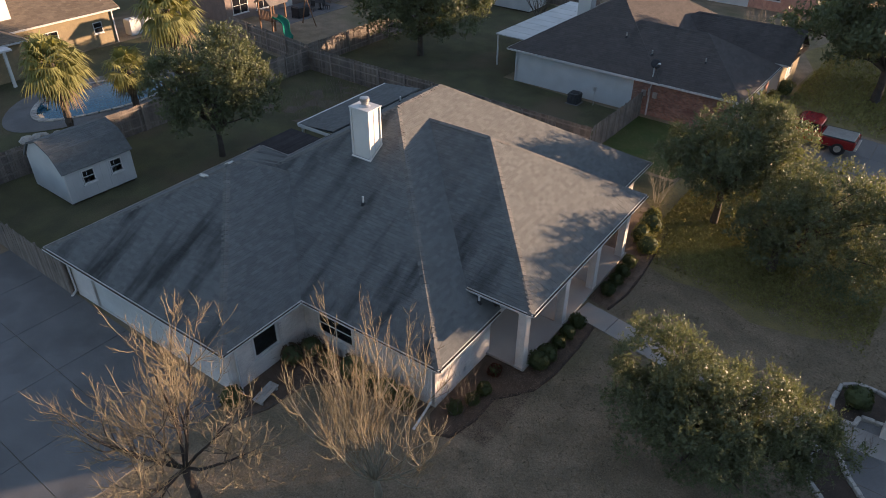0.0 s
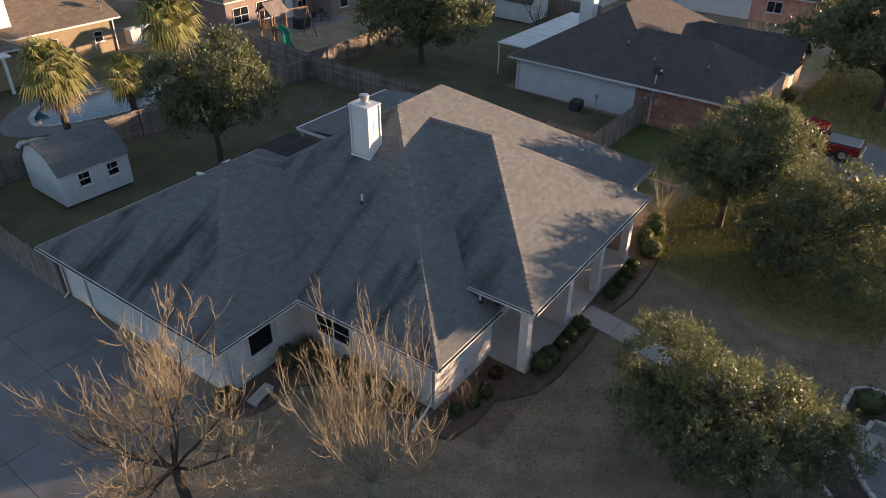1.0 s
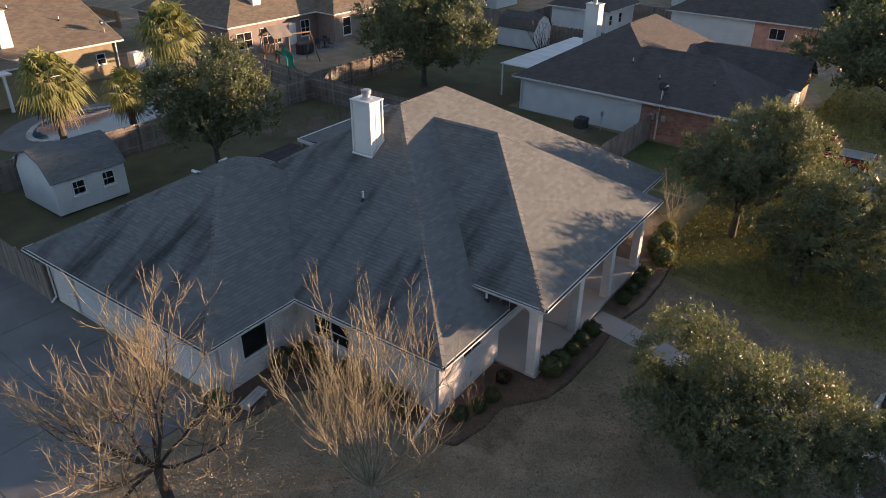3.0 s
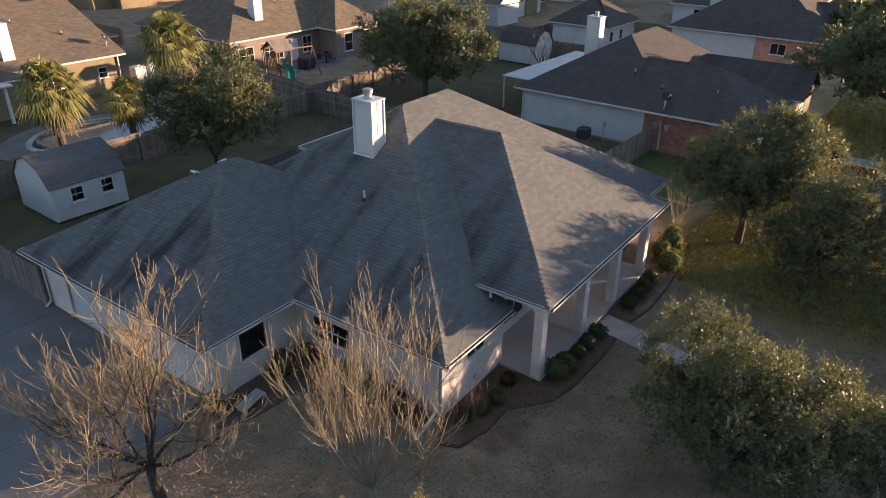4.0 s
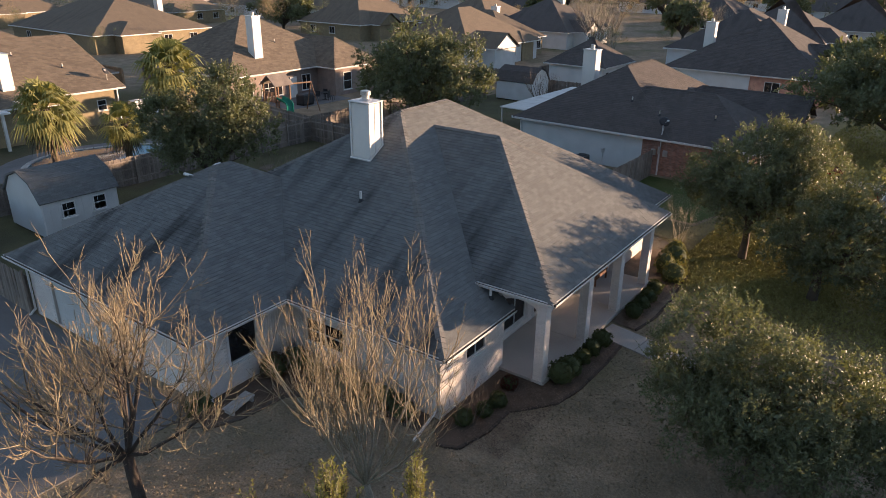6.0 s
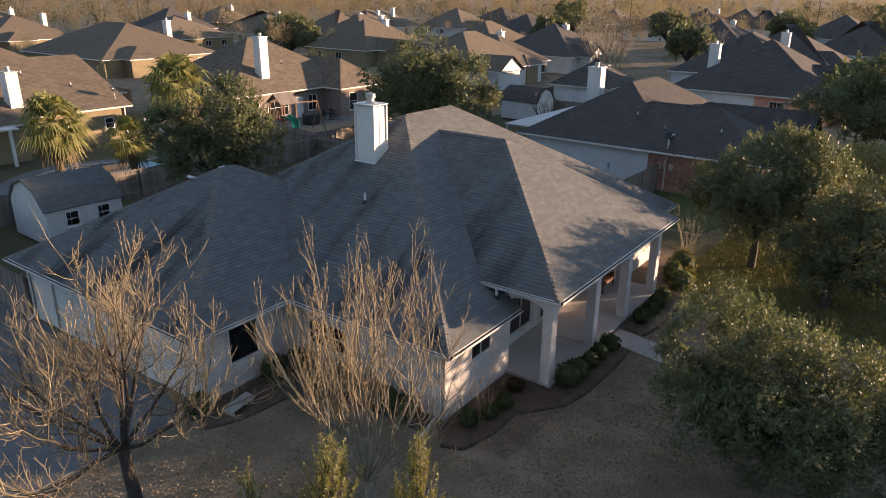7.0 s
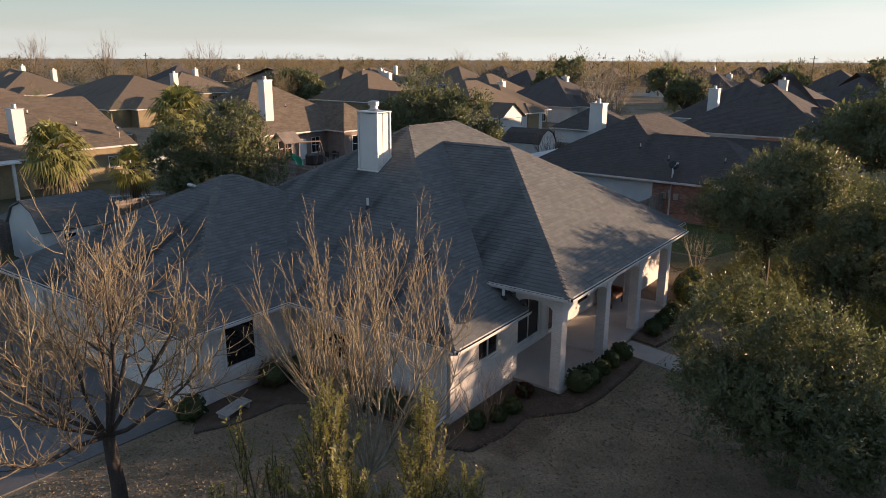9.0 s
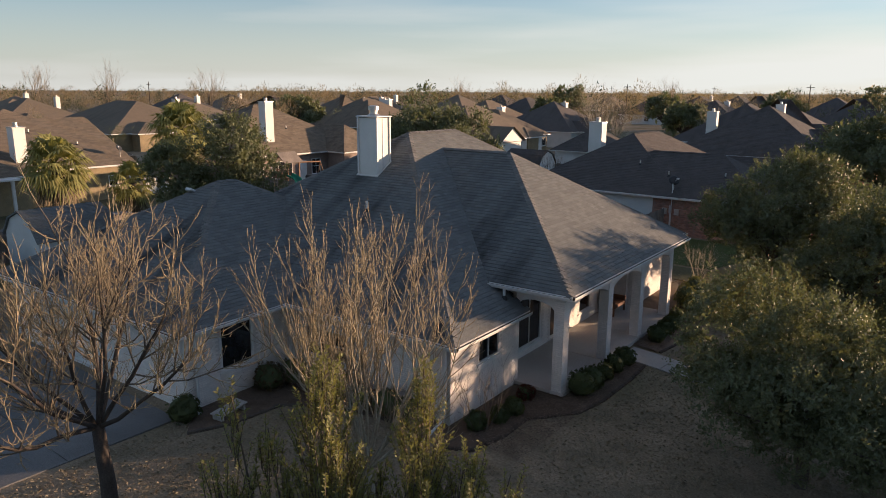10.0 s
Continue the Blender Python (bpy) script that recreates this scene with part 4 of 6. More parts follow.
# houses farther off: centre, half sizes, slope, ridge, roof and wall colours
FAR = [(-115.5, 62, 13.5, 10, .46, "x", 0, 0), (-165, 66, 10, 9, .5, "x", 0, 0), (-150, 120, 10, 9, .5, "y", 0, 1), (-146, 92, 9, 9, .5, "x", 0, 0), (-152, 165, 9, 9, .55, "x", 0, 1), (-122, 34, 9, 9, .55, "x", 0, 0),
       (-180, 112, 9, 9, .6, "y", 1, 1), (-60, 84, 7.5, 9, .6, "y", 0, 1), (-64, 92, 9.5, 6, .62, "x", 0, 0), (-76, 112, 8, 9, .6, "y", 0, 0), (-62, 112, 8, 8, .6, "x", 1, 1), (-95, 100, 8, 9, .6, "y", 0, 0),
       (-94, 156, 8, 9, .62, "y", 1, 1), (-118, 122, 8, 9, .6, "y", 0, 1), (-134, 130, 8, 9, .6, "x", 0, 0), (-150, 158, 8, 9, .6, "y", 0, 0), (-134, 180, 9, 9, .6, "x", 0, 1), (-136, 208, 9, 9, .6, "y", 1, 0),
       (-80, 206, 8, 9, .65, "y", 1, 1), (-88, 270, 8, 9, .65, "y", 1, 1), (-76, 276, 8, 9, .65, "y", 1, 0), (-27, 104, 8, 9, .62, "y", 1, 1), (-27, 124, 8, 9, .6, "x", 1, 0), (-32, 202, 9, 9, .6, "y", 1, 1),
       (-48, 158, 8, 9, .6, "y", 1, 0), (-20, 150, 8, 9, .6, "x", 1, 1), (-210, 150, 9, 9, .55, "y", 0, 0), (-180, 70, 9, 9, .55, "y", 0, 0), (-170, 40, 9, 9, .55, "x", 0, 1), (-60, 240, 8, 9, .6, "x", 1, 1), (-110, 240, 8, 9, .6, "y", 0, 0)]
rng = random.Random(5)
for fx, fy, hw, hd, fs, ridge, dark, white in FAR:
    wx = fx + hw - 0.42
    zt = 2.7 + fs * min(hw, hd)
    neighbour("single-storey brick house with a %s hip roof" % ("charcoal" if dark else "brown"),
              [(fx - hw, fx + hw, fy - hd, fy + hd, 2.7, fs, ridge, ()), (fx - 1.0, fx + hw + 2.2, fy - hd * 0.7, fy - hd * 0.05, 2.7, fs * 1.05, "x", ("e",) if rng.random() < 0.4 else ())],
              SIDING if white else BRICK_T, SHINGLE_DARK if dark else SHINGLE_BROWN,
              chims=[(fx + hw * rng.uniform(0.1, 0.5), fy + hd * rng.uniform(0.1, 0.6), 3.4, zt + rng.uniform(-0.4, 0.5))] if rng.random() < 0.75 else (),
              wins=[("x", wx, fy + hd * k, fy + hd * k + 1.4, 0.9, 2.1, 1, (2, 1)) for k in (0.15, 0.6)] + [("y", fy - hd + 0.42, fx + hw * k, fx + hw * k + 1.4, 0.9, 2.1, -1, (2, 1)) for k in (-0.6, 0.0)])
# houses across the street, behind the camera's right shoulder, unseen, added to cast shade
for fx, fy in ((38, 66), (39, 44), (38, 22), (38, 0), (39, -22), (40, 142)):
    neighbour("unseen single-storey brick house with a brown hip roof, added to cast shade", [(fx - 8, fx + 8, fy - 9, fy + 9, 2.7, .6, "y", ()), (fx - 10, fx + 1, fy - 6, fy + 1, 2.7, .6, "x", ())], BRICK_T, SHINGLE_BROWN,
              wins=[("x", fx - 7.58, fy + 3, fy + 5, 0.9, 2.1, -1, (2, 1))])
slab("road", 8.0, 17.0, -120.0, 240.0, 0.02, ROAD, "grey asphalt street", "road", 1, 12, follow=True)


# ---------------------------------------------------------------- plants
def tube(verts, faces, pts, radii, seg=5):
    """A tapering tube along a line of points."""
    o = len(verts)
    for i, p in enumerate(pts):
        d = (pts[min(i + 1, len(pts) - 1)] - pts[max(i - 1, 0)]).normalized()
        a = d.cross(Vector((0.31, 0.87, 0.38))).normalized()
        b = d.cross(a)
        for k in range(seg):
            an = 2 * math.pi * k / seg
            verts.append(p + (a * math.cos(an) + b * math.sin(an)) * radii[i])
    for i in range(len(pts) - 1):
        for k in range(seg):
            j = (k + 1) % seg
            faces.append((o + i * seg + k, o + i * seg + j, o + (i + 1) * seg + j, o + (i + 1) * seg + k))


def grow(rg, verts, faces, tips, p, d, length, rad, level, spread, up, kids, shrink=0.62, seg=5, wob=0.09, low=0.3, fine=None):
    """One branch with its side branches, bending as it goes."""
    n = 5 if level > 1 else 4
    pts, ds = [p], [d]
    for i in range(n):
        d = (d + Vector((rg.gauss(0, wob), rg.gauss(0, wob), up * 0.22 + rg.gauss(0, 0.05)))).normalized()
        p = p + d * (length / n)
        pts.append(p)
        ds.append(d)
    tube(*((verts, faces) if level > 1 or fine is None else fine), pts, [rad * (1 - 0.72 * i / n) for i in range(n + 1)], seg if level > 1 else 3)
    if level == 0:
        tips.append(p)
        return
    for k in range(kids[level]):
        f = rg.uniform(low, 1.0) if k else 1.0
        i = min(int(f * n), n - 1)
        side = Vector((rg.gauss(0, 1), rg.gauss(0, 1), rg.gauss(0, 0.45))).normalized()
        nd = (ds[i] + side * spread * rg.uniform(0.6, 1.3)).normalized()
        grow(rg, verts, faces, tips, pts[i].lerp(pts[i + 1], f * n - i), nd, length * shrink * rg.uniform(0.7, 1.2), max(rad * 0.48 * (1 - 0.3 * f), 0.005), level - 1, spread, up, kids, shrink, seg, wob, low if level > 2 else 0.3, fine)


def bare_tree(name, label, base, stems, length, rad, levels, spread, up, kids, material, lean=0.35, trunk=0.0, trunk_rad=0.12, seed=1, shrink=0.62, category="tree", bark=None, group="", wob=0.09, low=0.3, twig=None):
    rg = random.Random(seed)
    t = empty(name, label, category, group, at=base)
    start = Vector((0, 0, -0.1))
    if trunk:
        v, f = [], []
        pts = [Vector((0.12 * math.sin(i * 0.9) * i / 4, 0.08 * math.cos(i) * i / 4, -0.1 + (trunk + 0.1) * i / 4)) for i in range(5)]
        tube(v, f, pts, [trunk_rad * (1.25 - 0.12 * i) for i in range(5)], 9)
        raw("trunk", v, f, bark or BARK, t, smooth=True)
        start = pts[-1]
    for s in range(stems):
        v, f, tips, fine = [], [], [], ([], [])
        an = 2 * math.pi * (s + rg.uniform(-0.3, 0.3)) / stems
        k = lean * rg.uniform(0.5, 1.25)
        d = Vector((math.cos(an) * k, math.sin(an) * k, 1)).normalized()
        p = start + Vector((math.cos(an), math.sin(an), 0)) * (0.12 if not trunk else 0.03)
        grow(rg, v, f, tips, p, d, length * rg.uniform(0.85, 1.1), rad * rg.uniform(0.75, 1.1), levels, spread, up, kids, shrink, 5, wob, low, fine)
        raw("limb", v, f, material, t, smooth=True)["kind"] = "stuff"
        raw("twig_spray", fine[0], fine[1], twig or material, t, smooth=True)["kind"] = "stuff"
    return t


def leaf_mesh(name, centres, radii, count, size, material, parent, seed, shoots=0.25, flat=0.85, rise=0.9, per=9, reach=0.5):
    """Leaves set along short twigs that fan out of each clump, with longer upright shoots that break the outline."""
    r = np.random.RandomState(seed)
    centres, radii = np.array(centres), np.array(radii)
    mid = centres.mean(axis=0)
    w = radii ** 2
    k = max(count // per, 1)
    ci = r.choice(len(centres), k, p=w / w.sum())
    unit = lambda q: q / (np.linalg.norm(q, axis=1)[:, None] + 1e-6)
    out = unit(centres[ci] - mid)
    d = unit(unit(r.normal(size=(k, 3))) + out * 0.45 + np.array([0, 0, 0.15]))
    depth = 0.35 + 0.5 * r.rand(k) ** 0.6
    start = centres[ci] + d * (radii[ci] * depth)[:, None] * np.array([1, 1, flat])
    way = unit(d * 0.9 + r.normal(size=(k, 3)) * 0.35 + np.array([0, 0, 0.45]))
    ln = radii[ci] * reach * r.uniform(0.5, 1.2, k)
    tall = r.rand(k) < shoots * 0.35
    so = unit(unit(r.normal(size=(k, 3))) * 0.6 + out)
    so[:, 2] = np.abs(so[:, 2])
    start[tall] = (centres[ci] + so * (radii[ci] * 0.8)[:, None] * np.array([1, 1, flat]))[tall]
    way[tall] = unit(so * 0.5 + np.array([0, 0, rise]) + r.normal(size=(k, 3)) * 0.2)[tall]
    ln[tall] = r.uniform(0.25, 0.62, k)[tall]
    al = (np.arange(per) + 0.5) / per
    count = k * per
    pos = (start[:, None, :] + way[:, None, :] * (ln[:, None] * al[None, :])[:, :, None]).reshape(-1, 3)
    axis = np.repeat(way, per, axis=0)
    a = unit(axis * 0.75 + r.normal(size=(count, 3)) * 0.6)
    face = np.repeat(d * 0.8 + out * 0.5, per, axis=0) + r.normal(size=(count, 3)) * 0.55 + np.array([0, 0, 0.3])
    nrm = unit(face - a * (face * a).sum(axis=1)[:, None])
    b = np.cross(nrm, a)
    s = (size * r.uniform(0.65, 1.35, count))[:, None]
    pos = pos + a * s * 0.8 + r.normal(size=(count, 3)) * size * 0.5
    a, b = a * s, b * s * 0.45
    bend = nrm * s * 0.16
    v = np.stack([pos - a, pos - b + bend, pos + a, pos + b + bend], axis=1).reshape(-1, 3)
    me = bpy.data.meshes.new(name)
    me.vertices.add(4 * count)
    me.vertices.foreach_set("co", v.astype(np.float32).ravel())
    me.loops.add(4 * count)
    me.loops.foreach_set("vertex_index", np.arange(4 * count, dtype=np.int32))
    me.polygons.add(count)
    me.polygons.foreach_set("loop_start", np.arange(0, 4 * count, 4, dtype=np.int32))
    me.update(calc_edges=True)
    me.validate()
    me.materials.append(material)
    ob = new(name, me)
    ob.parent = parent
    return ob


def clumps(centre, rx, ry, rz, k, seed, lo=-0.55, shell=0.5, size=(0.18, 0.3)):
    rg = random.Random(seed)
    cs, rs = [], []
    while len(cs) < k:
        d = Vector((rg.gauss(0, 1), rg.gauss(0, 1), rg.gauss(0, 1))).normalized()
        if d.z < lo:
            continue
        lump = 1 + 0.32 * noise.noise(d * 1.7 + Vector((seed, 0, 0)))
        q = rg.uniform(shell, 0.92) * lump
        cs.append((centre[0] + d.x * rx * q, centre[1] + d.y * ry * q, centre[2] + d.z * rz * q))
        rs.append(rg.uniform(*size) * (rx + ry + rz) / 3)
    return cs, rs


def leafy_tree(name, label, base, lobes, count, size, material, seed, trunk_rad=0.2, fork=1.4, shoots=0.25, category="tree", k=70, group="", rise=0.9, csize=(0.18, 0.3)):
    """A tree of one or more lobes (dx, dy, z, rx, ry, rz): trunk, limbs reaching into the clumps, a crown of leaves."""
    t = empty(name, label, category, group, at=base)
    cs, rs = [], []
    for i, (dx, dy, z, rx, ry, rz) in enumerate(lobes):
        c, r = clumps((dx, dy, z), rx, ry, rz, k, seed * 7 + i, size=csize)
        cs += c
        rs += r
    rg = random.Random(seed)
    v, f = [], []
    top = Vector((0, 0, fork))
    tube(v, f, [Vector((0, 0, -0.2)), Vector((0.04, 0, fork * 0.5)), top], [trunk_rad * 1.3, trunk_rad, trunk_rad * 0.85], 9)
    raw("trunk", v, f, BARK, t, "grey-brown trunk", True)
    v, f = [], []
    for c in cs[:: max(1, len(cs) // 34)]:
        c = Vector(c)
        m = top.lerp(c, 0.5) + Vector((rg.gauss(0, 0.2), rg.gauss(0, 0.2), 0.25))
        q = top.lerp(m, 0.5) + Vector((0, 0, 0.15))
        tube(v, f, [top - Vector((0, 0, 0.1)), q, m, c], [trunk_rad * 0.45, trunk_rad * 0.33, trunk_rad * 0.22, 0.015], 5)
    raw("limb", v, f, BARK, t, "grey-brown limbs", True)["kind"] = "stuff"
    leaf_mesh("crown", cs, rs, count, size, material, t, seed, shoots, rise=rise)
    leaf_mesh("inner_foliage", cs, [q * 0.62 for q in rs], count // 13, size * 2.4, material, t, seed + 1, 0.0, per=5, reach=0.35)
    return t


leafy_tree("live_oak", "live oak with an uneven dark green crown on the front lawn", (-2.45, 18.55, gz(-2.45, 18.55)),
           [(-1.7, 0.2, 3.6, 1.5, 1.5, 1.7), (-0.3, 0.3, 3.3, 1.9, 1.8, 1.75), (1.2, 0.7, 2.8, 1.8, 1.8, 1.65), (2.4, 1.1, 2.4, 1.6, 1.6, 1.5), (-1.7, -0.9, 2.5, 1.5, 1.5, 1.4), (-0.4, -1.3, 2.5, 1.8, 1.6, 1.5), (1.3, -0.7, 2.4, 1.8, 1.6, 1.5), (-1.2, 0.0, 2.0, 1.6, 1.6, 1.2), (0.5, 0.8, 1.8, 2.0, 1.8, 1.2), (0.3, -0.8, 1.4, 1.9, 1.7, 1.0), (2.1, 0.0, 1.5, 1.8, 1.7, 1.1), (3.4, 1.2, 2.0, 1.5, 1.5, 1.3)], 115000, 0.038, OAK_LEAF, 3, 0.16, 1.0, k=28, csize=(0.23, 0.36))
leafy_tree("live_oak", "round live oak beside the sunlit strip of lawn", (-7.1, 34.2, gz(-7.1, 34.2)),
           [(0.2, 1.1, 4.6, 2.6, 2.4, 1.9), (-2.1, 0.3, 3.7, 1.6, 1.6, 1.6), (1.9, 1.2, 4.1, 1.9, 1.8, 1.8), (0.0, -0.6, 3.5, 2.0, 1.8, 1.5), (-1.0, 1.6, 3.3, 1.9, 1.8, 1.4), (1.4, 0.2, 2.9, 1.9, 1.8, 1.2), (0.4, 0.6, 2.4, 2.3, 2.1, 1.3), (-1.4, 0.6, 2.7, 1.7, 1.6, 1.2), (0.6, 1.4, 5.1, 2.1, 2.0, 1.6)], 70000, 0.052, OAK_LEAF, 11, 0.17, 1.9, k=38, csize=(0.23, 0.36))
leafy_tree("live_oak", "broad live oak reaching over the front lawn", (-3.5, 32.2, gz(-3.5, 32.2)),
           [(1.8, -0.2, 4.4, 2.2, 2.2, 1.9), (0.3, -0.3, 3.5, 2.2, 2.2, 1.8), (3.8, -0.4, 4.0, 2.1, 2.0, 1.9), (-0.9, -0.9, 2.6, 1.5, 1.5, 1.4), (1.2, -1.4, 2.8, 2.2, 1.8, 1.6), (3.0, -0.9, 2.2, 2.2, 2.0, 1.5), (0.6, -0.6, 1.9, 2.0, 1.8, 1.2)], 62000, 0.05, OAK_LEAF, 12, 0.2, 1.5, k=38, csize=(0.23, 0.36))
leafy_tree("live_oak", "round live oak in the back yard", (-33.6, 23.0, 0), [(0.7, 0.6, 5.5, 1.9, 1.9, 2.5), (-1.6, -1.0, 4.5, 1.9, 1.9, 2.2), (1.9, 1.1, 4.2, 1.8, 1.9, 2.2), (0, -0.4, 3.5, 2.4, 2.4, 1.7)], 30000, 0.07, OAK_LEAF, 17, 0.17, 1.7, k=40, csize=(0.24, 0.38))
leafy_tree("live_oak", "broad live oak behind the board fence", (-35.8, 45.0, 0), [(-2.4, -0.3, 4.4, 3.6, 3.4, 3.2), (2.6, 0.5, 4.6, 3.2, 3.2, 3.0), (0.0, -0.6, 6.0, 3.2, 3.2, 2.9), (0, -0.5, 3.3, 4.2, 3.6, 2.2)], 42000, 0.095, OAK_LEAF, 23, 0.24, 1.7, k=44, csize=(0.22, 0.36))
leafy_tree("live_oak", "tall live oak on the neighbour's sunlit lawn", (-3.7, 59.0, gz(-3.7, 59)), [(-1.2, 0, 5.6, 5.2, 5.0, 3.4), (2.6, 0.4, 6.2, 4.6, 4.6, 3.6), (-0.5, 2.0, 7.0, 3.6, 3.6, 2.8), (-4.2, -0.6, 4.4, 3.4, 3.4, 2.2)], 40000, 0.115, OAK_LEAF, 29, 0.3, 2.4, k=60)


def shoot_bush(name, label, base, columns, material, seed, leaf=0.026, per=46):
    """An upright evergreen: stems that rise in columns (dx, dy, top, spread, stems), each lined with narrow leaves."""
    rg = random.Random(seed)
    r = np.random.RandomState(seed)
    t = empty(name, label, "tree", at=base)
    v, f = [], []
    starts, ways, lens = [], [], []
    for dx, dy, top, spread, stems in columns:
        root = Vector((dx * 0.25, dy * 0.25, -0.1))
        head = Vector((dx, dy, top))
        tube(v, f, [root, root.lerp(head, 0.5) + Vector((dx * 0.2, dy * 0.2, 0)), head - Vector((0, 0, 0.3))], [0.035, 0.024, 0.008], 5)
        for i in range(stems):
            k = rg.random() ** 0.75
            wide = spread * (0.16 + 0.84 * k ** 0.55)
            an = rg.uniform(0, 6.283)
            q = math.sqrt(rg.random()) * wide
            length = rg.uniform(0.35, 0.8)
            z = top - k * top * 0.75 - length
            starts.append((dx * (1 - 0.15 * k) + math.cos(an) * q * 0.85, dy * (1 - 0.15 * k) + math.sin(an) * q * 0.85, z))
            lean = 0.45 * q / max(spread, 0.1)
            ways.append(Vector((math.cos(an) * lean + rg.gauss(0, 0.12), math.sin(an) * lean + rg.gauss(0, 0.12), 1)).normalized())
            lens.append(length)
            a = Vector(starts[-1])
            tube(v, f, [a - ways[-1] * 0.1, a + ways[-1] * length], [0.008, 0.003], 3)
    raw("stem", v, f, BARK, t, "thin grey-brown stems", True)["kind"] = "stuff"
    starts, ways, lens = np.array(starts), np.array([tuple(w) for w in ways]), np.array(lens)
    k = len(starts)
    count = k * per
    al = (np.arange(per) + 0.5) / per
    pos = (starts[:, None, :] + ways[:, None, :] * (lens[:, None] * al[None, :])[:, :, None]).reshape(-1, 3)
    axis = np.repeat(ways, per, axis=0)
    side = np.cross(axis, r.normal(size=(count, 3)))
    side /= np.linalg.norm(side, axis=1)[:, None]
    a = axis * 0.6 + side * 0.85
    a /= np.linalg.norm(a, axis=1)[:, None]
    nrm = np.cross(a, np.cross(axis, a)) + r.normal(size=(count, 3)) * 0.3
    nrm /= np.linalg.norm(nrm, axis=1)[:, None]
    b = np.cross(nrm, a)
    s = (leaf * r.uniform(0.7, 1.3, count))[:, None]
    pos = pos + a * s
    a, b, bend = a * s, b * s * 0.44, nrm * s * 0.12
    verts = np.stack([pos - a, pos - b + bend, pos + a, pos + b + bend], axis=1).reshape(-1, 3)
    raw("foliage", verts.tolist(), np.arange(4 * count).reshape(-1, 4).tolist(), material, t)["kind"] = "stuff"
    return t


shoot_bush("holly_tree", "slender yellow-green evergreen with upright shoots on the lawn", (-6.5, 7.1, gz(-6.5, 7.1)),
           [(-0.25, -0.5, 5.95, 0.8, 420), (0.5, 0.85, 5.6, 0.62, 260), (-1.25, -1.3, 5.45, 0.3, 60), (-0.85, -1.0, 4.95, 0.5, 130), (-1.5, -1.5, 4.3, 0.7, 150), (0.1, 0.2, 3.9, 0.75, 150), (1.1, 1.15, 4.4, 0.7, 200), (0.75, 0.3, 4.4, 0.6, 140), (-0.6, 0.2, 4.0, 0.7, 130), (1.6, 1.6, 3.9, 0.5, 90), (-0.3, -1.2, 3.7, 0.75, 130), (0.6, -0.5, 3.6, 0.75, 130)], LIGHT_LEAF, 37, 0.036, 36)
leafy_tree("evergreen_tree", "round dark evergreen between the far houses", (-108, 92, 0), [(0, 0, 4.5, 5.0, 5.0, 4.0)], 9000, 0.22, OAK_LEAF, 41, 0.3, 1.5, k=60)
# trees from x = 20 on are unseen, added to block the low sun
for i, (x, y, r) in enumerate(((-44, 128, 4.0), (-78, 138, 4.5), (-100, 190, 6), (-66, 176, 5), (-120, 102, 4.5), (-38, 175, 5), (-20, 190, 6), (-10, 84, 3.6), (20, 8, 4.8), (20, 18, 4.8), (20, 27, 4.8), (21, 36.5, 4.7), (21, 44.5, 3.3), (21, 50, 3.8), (21, 55, 3.3), (21, 59.5, 3.2), (21, 62.6, 2.9), (21, 81, 4.4), (22, 91, 3.6), (22, 100, 3.6), (22, 108, 4.3), (23, 118, 4.6))):
    leafy_tree("evergreen_tree", "dark evergreen tree among the houses, beyond the street an unseen shade caster", (x, y, gz(x, y)), [(0, 0, r * 0.95, r, r, r * 0.85)], 3600 if 40 < y < 62 else 5500, 0.25, OAK_LEAF, 50 + i, 0.25, 1.2, k=40, group="evergreens among the houses")



def sprout(rg, out, p, d, level, specs):
    """One straight-growing branch and the finer ones that leave it, level by level."""
    count, length, angle, rad, low, up, wob = specs[level]
    length *= rg.uniform(0.75, 1.2)
    n = 4 if level < 2 else 3
    pts, ds = [p], []
    for i in range(n):
        d = (d + Vector((rg.gauss(0, wob), rg.gauss(0, wob), up / n + rg.gauss(0, wob * 0.6)))).normalized()
        p = p + d * (length / n)
        pts.append(p)
        ds.append(d)
    last = level == len(specs) - 1
    tube(*out[level], pts, [rad * (1 - (0.45 if last else 0.55) * i / n) for i in range(n + 1)], (7, 5, 4, 3)[level])
    if last:
        return
    k, _, ang, _, lo, _, _ = specs[level + 1]
    for j in range(k):
        f = 0.98 if j == 0 else rg.uniform(lo, 1.0)
        i = min(int(f * n), n - 1)
        side = ds[i].cross(Vector((rg.gauss(0, 1), rg.gauss(0, 1), rg.gauss(0, 1)))).normalized()
        a = radians(ang * rg.uniform(0.55, 1.3)) * (0.35 if j == 0 else 1)
        sprout(rg, out, pts[i].lerp(pts[i + 1], f * n - i), (ds[i] * math.cos(a) + side * math.sin(a)).normalized(), level + 1, specs)


